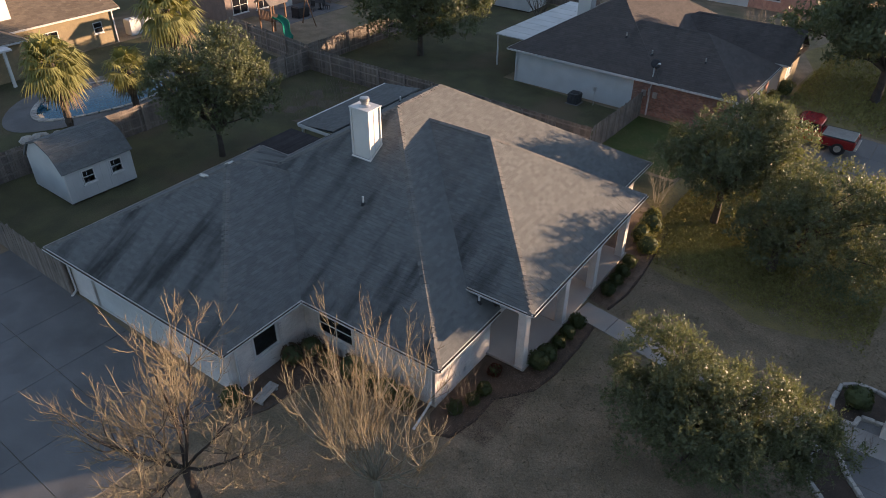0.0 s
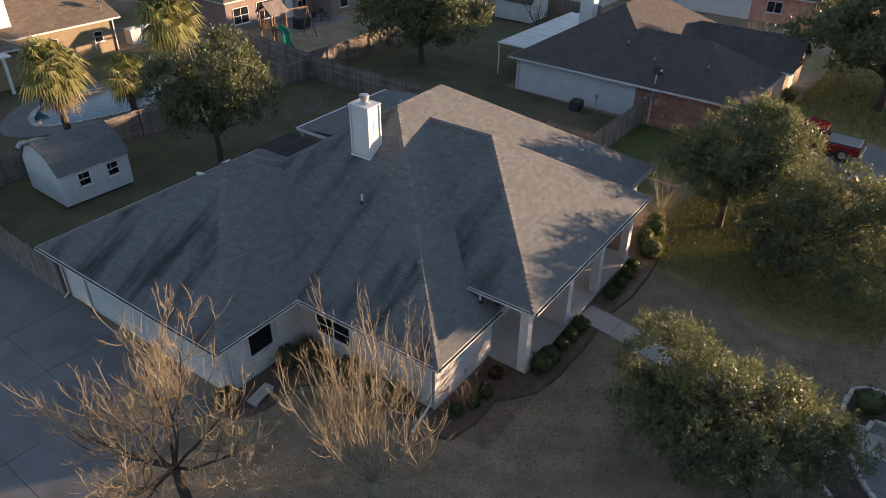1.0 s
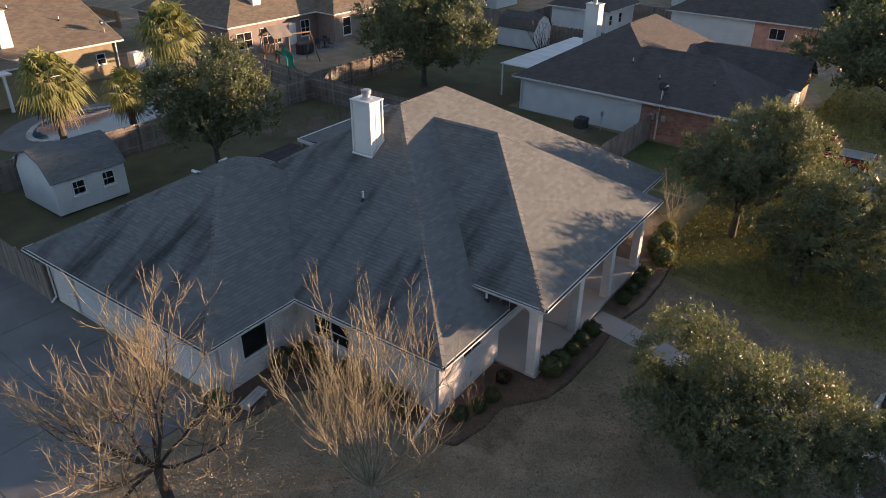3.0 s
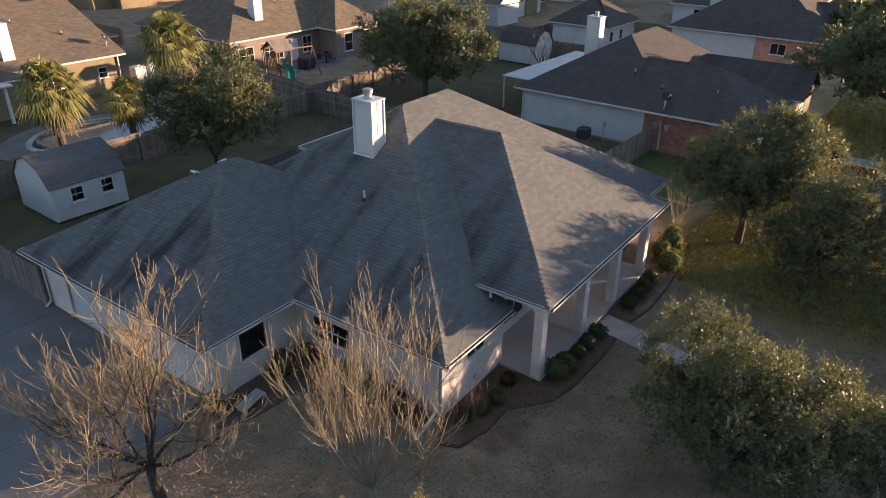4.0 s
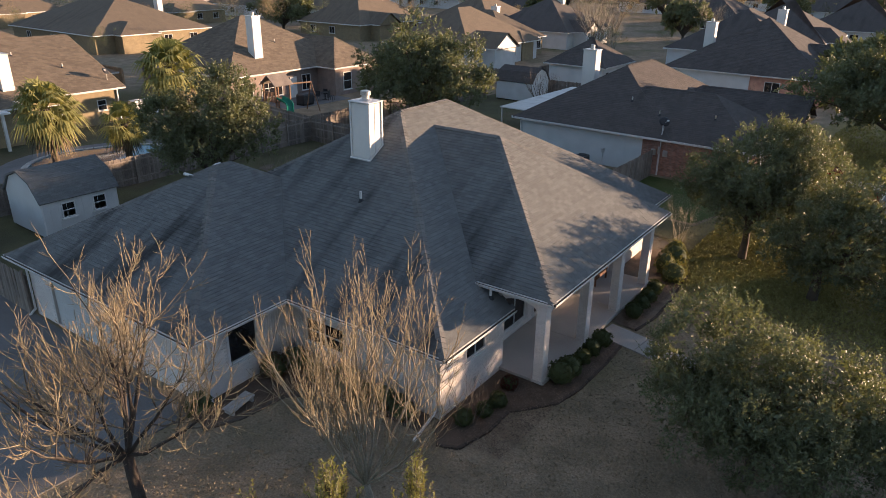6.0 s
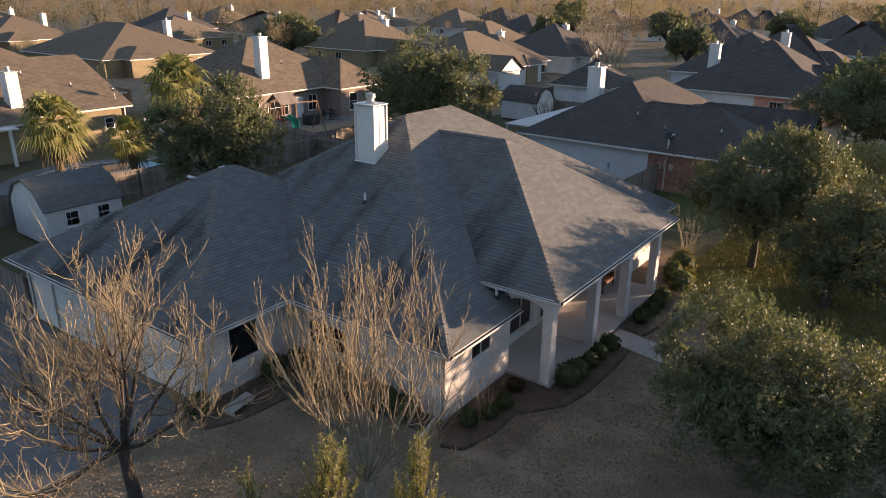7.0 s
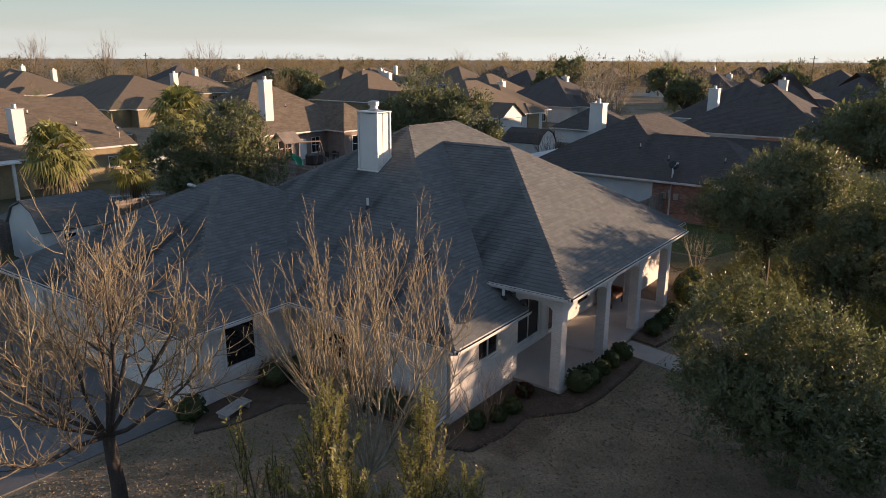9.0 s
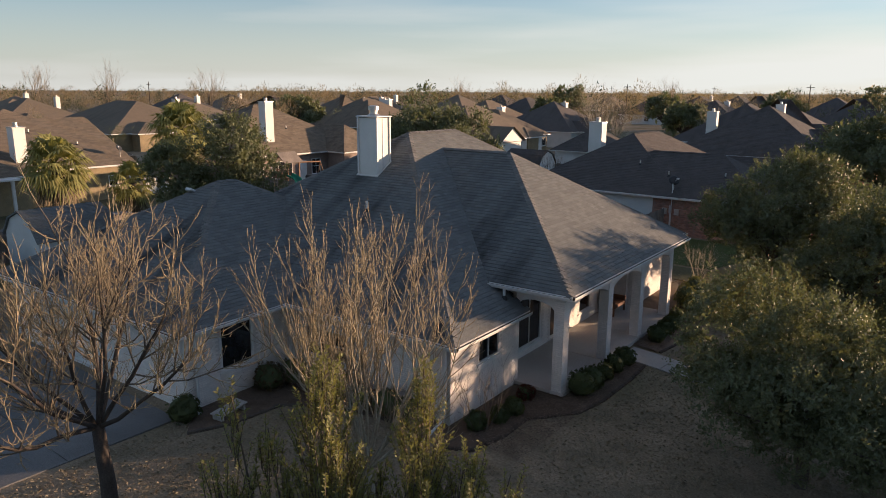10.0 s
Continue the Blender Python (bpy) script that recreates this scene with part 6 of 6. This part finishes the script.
# a low white bench by the wing
be = empty("garden_bench", "low weathered white wooden bench in the corner bed", "bench", at=(-16.05, 11.3, 0.06))
be.rotation_euler = (radians(3), radians(4), radians(10))
for k in range(3):
    part("slat", boxes((-0.21 + k * 0.145, -0.075 + k * 0.145, -0.52, 0.52, 0.17, 0.205), bevel=0.006), WOOD_BENCH, be)
for y in (-0.42, 0.42):
    part("leg", boxes((-0.19, 0.19, y - 0.04, y + 0.04, -0.02, 0.17), bevel=0.006), WOOD_BENCH, be)


# ---------------------------------------------------------------- fences
def fence(x0, y0, x1, y1, label, material=FENCE, side=1, h=1.8, singles=True):
    d = Vector((x1 - x0, y1 - y0, 0))
    L = d.length
    root = empty("fence", label, "fence", at=(x0, y0, 0))
    root.rotation_euler.z = math.atan2(d.y, d.x)
    bm = bmesh.new()
    w = 0.138
    prof = [(0, 0), (w, 0), (w, h - 0.04), (w - 0.03, h), (0.03, h), (0, h - 0.04)]
    a = [bm.verts.new((p, 0, z)) for p, z in prof]
    b = [bm.verts.new((p, 0.018, z)) for p, z in prof]
    bm.faces.new(a)
    bm.faces.new(b[::-1])
    for i in range(6):
        j = (i + 1) % 6
        bm.faces.new((a[j], a[i], b[i], b[j]))
    bmesh.ops.recalc_face_normals(bm, faces=bm.faces)
    me = bpy.data.meshes.new("board")
    bm.to_mesh(me)
    bm.free()
    me.materials.append(material)
    n = int(L / 0.147)
    for i in range(n):
        o = new("board", me)
        o.parent = root
        o.location = (i * 0.147, 0, rg.uniform(-0.02, 0.025))
        o.rotation_euler = (rg.uniform(-0.012, 0.012), rg.uniform(-0.006, 0.006), 0)
        o.scale.z = rg.uniform(0.985, 1.01)
    for z in (0.35, 1.0, 1.5):
        part("rail", boxes((0, L, (0.02 if side > 0 else -0.06), (0.06 if side > 0 else -0.002), z, z + 0.09)), material, root)
    k = max(2, int(L / 2.4) + 1)
    for i in range(k):
        x = L * i / (k - 1)
        part("post", boxes((x - 0.045, x + 0.045, (0.062 if side > 0 else -0.15), (0.15 if side > 0 else -0.062), -0.1, h - 0.08)), material, root)
    return root


fence(-40.6, 10.1, -27.7, 10.1, "weathered grey board fence beside the driveway", side=1)
fence(-40.6, 37.0, -40.6, 10.1, "weathered board fence along the back yard", side=1)
fence(-16.05, 37.2, -40.6, 37.0, "weathered board fence between the yards", side=1)
fence(-16.05, 44.7, -16.05, 37.25, "weathered grey board fence beside the brick wall", FENCE, side=-1)
fence(-41.2, 62.0, -41.2, 37.1, "weathered board fence behind the oak", side=1)
fence(-52.0, 38.6, -41.2, 37.4, "weathered board fence beside the play set", side=-1)
fence(-90.0, 41.5, -76.0, 41.5, "tan board fence between far houses", FENCE_NEW)
fence(-60.0, 69.0, -41.5, 69.0, "weathered board fence behind the yards")
fence(-41.5, 83.0, -28.0, 83.0, "weathered board fence behind the garage")
fence(-41.5, 69.0, -41.5, 83.0, "weathered board fence beside the garage")
fence(-30.0, 66.0, -42.0, 66.0, "weathered board fence behind the white shed", side=-1)
for (x, y) in ((-27.62, 10.1),):
    gp = empty("gate_post", "white painted gate post at the fence's end", "post", at=(x, y, 0))
    part("post", boxes((-0.05, 0.05, -0.05, 0.05, -0.1, 1.95), bevel=0.008), FENCE, gp)


# ---------------------------------------------------------------- sheds
def gambrel_shed(label, at, w, d, turn=0.0, roofmat=SHINGLE_DARK, door=False):
    """A white barn-shaped shed; its ridge runs along its own y axis, its front looks to -y."""
    s = empty("shed", label, "shed", at=at)
    s.rotation_euler.z = radians(turn)
    hw = w / 2
    prof = [(-hw, 0.16), (hw, 0.16), (hw, 2.05), (hw * 0.62, 2.85), (0, 3.25), (-hw * 0.62, 2.85), (-hw, 2.05)]
    part("wall", prism(prof, 0, d, "y"), SIDING, s, "white sided walls")
    k = 0.05
    rp = [(hw + 0.16, 1.98), (hw * 0.62 + 0.04, 2.92), (0, 3.34), (-hw * 0.62 - 0.04, 2.92), (-hw - 0.16, 1.98), (-hw - 0.1, 1.94), (-hw * 0.62, 2.86), (0, 3.27), (hw * 0.62, 2.86), (hw + 0.1, 1.94)]
    r = part("roof", prism(rp, -0.12, d + 0.12, "y"), roofmat, s, "dark shingled gambrel roof")
    vv, ff = [], []
    for a, b in (((hw + 0.16, 1.985), (hw * 0.62 + 0.04, 2.925)), ((hw * 0.62 + 0.04, 2.925), (0, 3.345))):
        lay_shingles([Vector((a[0], -0.12, a[1])), Vector((a[0], d + 0.12, a[1])), Vector((b[0], d + 0.12, b[1])), Vector((b[0], -0.12, b[1]))], 0.15, 0.3, vv, ff)
        lay_shingles([Vector((-a[0], d + 0.12, a[1])), Vector((-a[0], -0.12, a[1])), Vector((-b[0], -0.12, b[1])), Vector((-b[0], d + 0.12, b[1]))], 0.15, 0.3, vv, ff)
    raw("shingle_field", vv, ff, roofmat, r)["kind"] = "stuff"
    for i in range(5):
        y = 0.2 + (d - 0.4) * i / 4
        part("skid_block", boxes((-hw + 0.05, hw - 0.05, y - 0.1, y + 0.1, -0.05, 0.157)), SOIL, s)
    for i in range(1, int(d / 0.2)):
        part("batten", boxes((hw + 0.001, hw + 0.009, i * 0.2 - 0.008, i * 0.2 + 0.008, 0.2, 2.0)), SIDING, s) if i % 2 == 0 else None
    for y in (-0.02, d):
        part("corner_board", boxes((hw - 0.02, hw + 0.015, y - 0.01 if y > 0 else y, y + 0.03 if y > 0 else y + 0.07, 0.17, 2.02)), TRIM, s)
    for f in ((0.2, 0.62) if not door else ()):
        window(s, "x", hw + 0.012, d * f + 0.15, d * f + 0.85, 0.98, 1.78, 1, (1, 2), sill=True)
    if door:
        part("door", boxes((-0.55, 0.55, -0.05, -0.003, 0.2, 2.0), bevel=0.01), TRIM, s, "white double shed door")
        part("vent", boxes((-0.2, 0.2, -0.04, -0.003, 2.4, 2.7), bevel=0.01), METAL, s)
    return s


gambrel_shed("white gambrel-roofed garden shed with two windows", (-36.9, 14.2, 0), 3.8, 3.85, roofmat=SHINGLE)
gambrel_shed("small white barn-shaped shed with a dark roof", (-35.2, 63.0, 0), 3.2, 4.2, 90, door=True)

# ---------------------------------------------------------------- pool yard
pool = empty("swimming_pool", "curved blue swimming pool with pale coping", "pool", at=(-48.2, 23.6, 0.06))
def bean(k, r):
    a = 2 * math.pi * k / 40
    return Vector((r * 2.9 * math.cos(a) * (1 + 0.12 * math.sin(2 * a)), r * 4.6 * math.sin(a) * (1 + 0.15 * math.cos(a)), 0))
bm = bmesh.new()
bm.faces.new([bm.verts.new(bean(k, 1.0) + Vector((0, 0, 0.03))) for k in range(40)])
part("water", bm, WATER, pool, "still blue water")
for k in range(40):
    bm = bmesh.new()
    q = [bean(k + 0.06, 1.0), bean(k + 0.94, 1.0), bean(k + 0.94, 1.09), bean(k + 0.06, 1.09)]
    lo = [bm.verts.new(p) for p in q]
    hi = [bm.verts.new(p + Vector((0, 0, 0.09))) for p in q]
    bm.faces.new(hi)
    for i in range(4):
        j = (i + 1) % 4
        bm.faces.new((lo[i], lo[j], hi[j], hi[i]))
    part("coping_stone", bm, STONE, pool)
bm = bmesh.new()
ring = [(bm.verts.new(bean(k, 1.09) + Vector((0, 0, 0.02))), bm.verts.new(bean(k, 1.5) + Vector((0, 0, 0.02)))) for k in range(40)]
for k in range(40):
    j = (k + 1) % 40
    bm.faces.new((ring[k][0], ring[k][1], ring[j][1], ring[j][0]))
part("deck", bm, CONCRETE, pool, "pale concrete deck round the pool")
for i, (x, y, r) in enumerate(((-44.6, 17.4, 0.5), (-44.2, 18.3, 0.4), (-44.9, 16.6, 0.45), (-43.9, 20.2, 0.35), (-43.8, 21.4, 0.4))):
    bm = bmesh.new()
    bmesh.ops.create_icosphere(bm, subdivisions=2, radius=r)
    for q in bm.verts:
        q.co *= 1 + 0.3 * noise.noise(q.co * 3 + Vector((i, 0, 0)))
        q.co.z = max(q.co.z * 0.7, -0.15)
    o = tagged(obj("boulder", bm, STONE), "rough pale boulder beside the pool", "boulder", "boulders by the pool")
    o.location = (x, y, 0.12)
slab("patio", -55.6, -50.9, 44.0, 52.0, 0.03, CONCRETE, "pale concrete patio behind the house", "patio", 2, 3)
slab("patio", -55.5, -51.5, 12.0, 21.5, 0.03, CONCRETE, "pale concrete patio by the pool", "patio", 2, 3)
for i, y in enumerate((33.6, 35.0)):
    tk = empty("water_tank", "white plastic storage tank beside the house", "tank", "white tanks", at=(-59.6, y, 0))
    part("tank_body", boxes((-0.5, 0.5, -0.55, 0.55, -0.02, 1.35), bevel=0.06), SIDING, tk)
    part("lid", cyls(((0, 0, 1.35), (0, 0, 1.42), 0.2, 0.2)), TRIM, tk)

# ---------------------------------------------------------------- play set and patio things
ps = empty("play_set", "wooden play tower with a canopy and a green slide", "play set", at=(-49.6, 41.3, 0))
ps.scale = (1.15, 1.15, 1.2)
PLAY = mat("stained_play_wood", (0.2, 0.12, 0.07), 0.8, (0.15, 0.09, 0.055), 2.0, 20.0, 0.2)
for x in (-0.7, 0.7):
    for y in (-0.7, 0.7):
        part("post", boxes((x - 0.05, x + 0.05, y - 0.05, y + 0.05, -0.05, 2.5)), PLAY, ps)
part("deck", boxes((-0.75, 0.75, -0.75, 0.75, 1.2, 1.28)), PLAY, ps)
for k in range(9):
    part("slat", boxes((-0.72 + k * 0.17, -0.6 + k * 0.17, -0.76, -0.74, 1.28, 1.95)), PLAY, ps)
part("canopy", prism([(-0.95, 2.4), (0, 3.15), (0.95, 2.4), (0.9, 2.36), (0, 3.08), (-0.9, 2.36)], -0.9, 0.9, "y"), FENCE, ps, "weathered grey canopy roof")
part("swing_beam", cyls(((0.0, 0.8, 2.3), (0.2, 3.4, 2.2), 0.06, 0.06)), PLAY, ps)
for dx in (-0.8, 0.8):
    part("swing_leg", cyls(((0.2 + dx, 3.5, -0.05), (0.2, 3.35, 2.2), 0.05, 0.05)), PLAY, ps)
sl = [Vector((0.7 + 1.9 * t, -0.4 + 0.35 * math.sin(t * 5), 1.35 - 1.15 * t)) for t in np.linspace(0, 1, 12)]
vv, ff = [], []
for i, p in enumerate(sl):
    for k in range(7):
        a = math.pi + math.pi * k / 6
        vv.append(p + Vector((0, 0.36 * math.cos(a), 0.3 + 0.3 * math.sin(a))))
for i in range(len(sl) - 1):
    for k in range(6):
        ff.append((i * 7 + k, i * 7 + k + 1, (i + 1) * 7 + k + 1, (i + 1) * 7 + k))
so = raw("slide", vv, ff, GREEN_PLASTIC, ps, "curved green plastic slide", True)
so.modifiers.new("thickness", "SOLIDIFY").thickness = 0.04
gr = empty("covered_grill", "barbecue grill under a black cover", "grill", at=(-51.9, 46.6, 0.05))
part("cover", boxes((-0.55, 0.55, -0.75, 0.75, 0, 1.05), bevel=0.12), BLACK, gr)
part("wheel", cyls(((-0.3, -0.8, 0.08), (-0.3, -0.76, 0.08), 0.09, 0.09)), RUBBER, gr)


def patio_chair(x, y, turn):
    c = empty("patio_chair", "dark metal patio chair on the concrete", "chair", "patio chairs", at=(x, y, 0.04))
    c.rotation_euler.z = radians(turn)
    part("seat", boxes((-0.24, 0.24, -0.24, 0.24, 0.42, 0.46), bevel=0.01), BLACK, c)
    part("backrest", boxes((-0.24, 0.24, 0.22, 0.25, 0.46, 0.95), bevel=0.01), BLACK, c)
    for lx in (-0.21, 0.21):
        for ly in (-0.21, 0.21):
            part("leg", boxes((lx - 0.015, lx + 0.015, ly - 0.015, ly + 0.015, 0, 0.42)), BLACK, c)


patio_chair(-52.4, 48.6, 20)
patio_chair(-51.6, 49.8, 110)
patio_chair(-52.9, 50.4, 200)
tb = empty("patio_table", "round dark patio table", "table", at=(-52.3, 49.6, 0.04))
part("tabletop", cyls(((0, 0, 0.7), (0, 0, 0.73), 0.5, 0.5), seg=20), BLACK, tb)
part("pedestal", cyls(((0, 0, 0), (0, 0, 0.7), 0.05, 0.05)), BLACK, tb)
part("foot", cyls(((0, 0, 0), (0, 0, 0.03), 0.28, 0.25), seg=16), BLACK, tb)
# porch chair
pc = empty("porch_bench", "brown wicker bench on the porch", "bench", at=L2W(-0.75, 12.6, 0.16))
pc.rotation_euler.z = radians(OTURN)
WICKER = mat("brown_wicker", (0.16, 0.07, 0.035), 0.7, (0.11, 0.05, 0.028), 6.0, 60.0, 0.4)
part("seat", boxes((-0.3, 0.3, -0.6, 0.6, 0.3, 0.44), bevel=0.03), WICKER, pc)
part("backrest", boxes((-0.36, -0.27, -0.6, 0.6, 0.44, 0.92), bevel=0.03), WICKER, pc)
for y in (-0.56, 0.56):
    part("armrest", boxes((-0.3, 0.3, y - 0.05, y + 0.05, 0.44, 0.64), bevel=0.02), WICKER, pc)
    for x in (-0.26, 0.26):
        part("leg", boxes((x - 0.03, x + 0.03, y - 0.03, y + 0.03, 0, 0.3)), WICKER, pc)

# air conditioner beside the white wall
ac = empty("air_conditioner", "grey outdoor air conditioner on a pad beside the white wall", "air conditioner", at=(-20.7, 43.9, 0))
part("pad", boxes((-0.5, 0.5, -0.5, 0.5, -0.05, 0.06)), CONCRETE, ac)
part("cabinet", boxes((-0.38, 0.38, -0.38, 0.38, 0.06, 0.82), bevel=0.03), mat("grey_louvre_metal", (0.12, 0.12, 0.12), 0.5, None, 3, 30, 0.1, metal=0.4), ac)
for k in range(8):
    part("louvre", boxes((-0.4, 0.4, -0.4, 0.4, 0.14 + k * 0.08, 0.155 + k * 0.08)), BLACK, ac)
part("fan_guard", cyls(((0, 0, 0.82), (0, 0, 0.85), 0.32, 0.3), seg=20), BLACK, ac)
ut = empty("hose_stand", "thin grey utility stand by the white wall", "utility stand", at=(-19.4, 44.3, 0))
part("stem", cyls(((0, 0, -0.05), (0, 0, 1.1), 0.025, 0.025)), METAL, ut)
part("head", boxes((-0.1, 0.1, -0.06, 0.06, 1.1, 1.4), bevel=0.01), METAL, ut)

# ---------------------------------------------------------------- the red pickup
tr = empty("pickup_truck", "red pickup truck with a pale covered bed on the driveway", "truck", at=(-5.6, 48.2, gz(-5.6, 48.2) + 0.03))
bodyp = [(-2.7, 0.42), (2.55, 0.42), (2.6, 0.62), (2.58, 0.98), (0.55, 1.0), (-1.55, 1.02), (-2.62, 0.94), (-2.74, 0.7)]
bd = part("body", prism(bodyp, -0.92, 0.92, "y"), RED_PAINT, tr, "glossy red body")
bmod = bd.modifiers.new("edge", "BEVEL")
bmod.width, bmod.segments = 0.06, 2
cb = part("cab", prism([(-1.6, 1.0), (0.5, 0.99), (0.42, 1.55), (0.1, 1.74), (-0.75, 1.74), (-1.0, 1.66)], -0.82, 0.82, "y"), RED_PAINT, tr, "red cab")
cmod = cb.modifiers.new("edge", "BEVEL")
cmod.width, cmod.segments = 0.05, 2
for y in (-0.826, 0.815):
    for x0, x1 in ((-0.95, -0.3), (-0.22, 0.32)):
        part("side_window", boxes((x0, x1, y, y + 0.011, 1.12, 1.6)), GLASS_DARK, cb, "dark side window")
bm = bmesh.new()
box(bm, -0.01, 0.01, -0.7, 0.7, 0, 0.72, 0, pose(-1.56, 0, 1.04, 0, 41, 0))
part("windscreen", bm, GLASS_DARK, cb, "windscreen")
part("rear_window", boxes((0.475, 0.49, -0.6, 0.6, 1.12, 1.5)), GLASS_DARK, cb)
part("bed_cover", boxes((0.6, 2.5, -0.8, 0.8, 1.0, 1.06), bevel=0.02), METAL, tr, "pale bed cover")
part("bed_rail", boxes((0.58, 2.55, 0.82, 0.9, 1.0, 1.05)), BLACK, tr)
part("bed_rail", boxes((0.58, 2.55, -0.9, -0.82, 1.0, 1.05)), BLACK, tr)
part("bumper", boxes((2.6, 2.74, -0.88, 0.88, 0.45, 0.62), bevel=0.02), METAL, tr, "rear bumper")
part("bumper", boxes((-2.84, -2.72, -0.88, 0.88, 0.42, 0.62), bevel=0.02), METAL, tr, "front bumper")
for y in (-0.9, 0.78):
    part("tail_light", boxes((2.585, 2.61, y, y + 0.12, 0.68, 0.95)), mat("red_lens", (0.4, 0.01, 0.01), 0.2), tr)
    part("headlight", boxes((-2.76, -2.68, y, y + 0.16, 0.7, 0.88)), METAL, tr)
for x in (-1.75, 1.7):
    for y, s in ((-0.93, 1), (0.93, -1)):
        wh = part("wheel", cyls(((x, y, 0.36), (x, y + s * 0.24, 0.36), 0.37, 0.37), seg=22), RUBBER, tr, "black tyre")
        part("rim", cyls(((x, y - s * 0.012, 0.36), (x, y + s * 0.02, 0.36), 0.22, 0.22), seg=16), METAL, wh, "silver rim")
        part("arch_trim", cyls(((x, y + s * 0.015, 0.4), (x, y + s * 0.1, 0.4), 0.46, 0.46), seg=22), BLACK, tr)

# ---------------------------------------------------------------- distance
def pole(x, y, h):
    p = empty("utility_pole", "wooden utility pole with a cross arm above the roofs", "utility pole", "utility poles", at=(x, y, 0))
    part("pole", cyls(((0, 0, -0.2), (0, 0, h), 0.16, 0.11), seg=8), BARK, p)
    part("cross_arm", boxes((-1.1, 1.1, -0.06, 0.06, h - 0.9, h - 0.75)), BARK, p)
    part("lamp_arm", cyls(((0, 0, h - 1.6), (1.4, -0.3, h - 1.3), 0.04, 0.04), seg=6), METAL, p)


for i, (x, y, h) in enumerate(((-272, 112, 8.0), (-216, 110, 7.5), (-196, 132, 7.2), (-150, 205, 6.0), (-96, 260, 6.2), (-34, 330, 6.5))):
    bare_tree("bare_tree", "tall leafless tree rising above the far woods", (x, y, 0), 6, h, 0.2, 3, 0.5, 0.3, (0, 4, 5, 4), FAR_TWIG, lean=0.45, trunk=h * 0.35, trunk_rad=0.3, seed=80 + i, group="tall bare trees on the horizon")
for x, y in ((-92, 212), (-102, 330), (-44, 232), (-30, 260), (-138, 300), (-210, 120)):
    pole(x, y, 11.5)


def woods(name, material, label, n, near, far, hmin, hmax, shards, wide, seed, fine=1.0, slim=0.42):
    """Far trees: crowns of many small upright slivers in several lobes, too many to count."""
    r = np.random.RandomState(seed)
    houses = np.array([(a[0], a[1]) for a in FAR])
    spots = []
    while len(spots) < n:
        dist = near * (far / near) ** r.rand()
        an = radians(124) + radians(84) * (r.rand() - 0.5)
        x, y = dist * math.cos(an), dist * math.sin(an)
        if (np.abs(houses - (x, y)).max(axis=1) < 13).any() or (-80 < x < 0 and y < 95):
            continue
        spots.append((x, y, dist))
    sheets = []
    for x, y, dist in spots:
        h = r.uniform(hmin, hmax) * (1.0 + 0.45 * noise.noise((x * 0.012, y * 0.012, seed)))
        k = int(shards * min(1.0, (1.6 * near / dist) ** 0.8)) + 20
        big = min(2.4, max(1.0, dist / (1.6 * near))) ** 0.6
        lobes = r.normal(size=(7, 3)) * np.array([h * wide * 0.42, h * wide * 0.42, h * 0.17]) + np.array([x, y, h * 0.58])
        c = lobes[r.randint(0, 7, k)]
        d = r.normal(size=(k, 3))
        d /= np.linalg.norm(d, axis=1)[:, None]
        p = c + d * (r.rand(k) ** 0.45)[:, None] * np.array([h * wide * 0.42, h * wide * 0.42, h * 0.27])
        p[:, 2] = np.clip(p[:, 2], 0.1, None)
        s = h * r.uniform(0.018, 0.05, k) * fine * big
        b = r.uniform(0, 6.283, k)
        ax = np.stack([np.cos(b) * s * slim, np.sin(b) * s * slim, -s * slim * 0.5], axis=1)
        up = (d * np.array([1, 1, 0.7]) + np.array([0, 0, 0.75]) + r.normal(size=(k, 3)) * 0.3) * (s * (0.45 / slim))[:, None]
        sheets.append(np.stack([p - ax, p + ax, p + up], axis=1).reshape(-1, 3))
    v = np.concatenate(sheets)
    tagged(raw(name, v.tolist(), np.arange(len(v)).reshape(-1, 3).tolist(), material), label, "woods", kind="stuff")


woods("bare_woods", FAR_WOOD, "brown leafless woods out to the horizon", 1900, 230, 1900, 5.5, 10.0, 320, 0.5, 1, 0.9, 0.25)
woods("evergreen_woods", mat("far_evergreen", (0.1, 0.1, 0.055), 0.95, (0.075, 0.08, 0.045), 0.05, 1.0, 0.0, island=0.3), "dark evergreen trees scattered through the woods", 360, 170, 1200, 5, 9.5, 320, 0.5, 2)
woods("bare_woods", FAR_TWIG, "pale leafless trees between the far houses", 90, 118, 270, 4.0, 7.0, 700, 0.42, 3, 0.8, 0.13)
woods("evergreen_woods", OAK_LEAF, "dark evergreen trees between the far houses", 80, 110, 260, 3.5, 6.0, 900, 0.5, 4, 0.6)
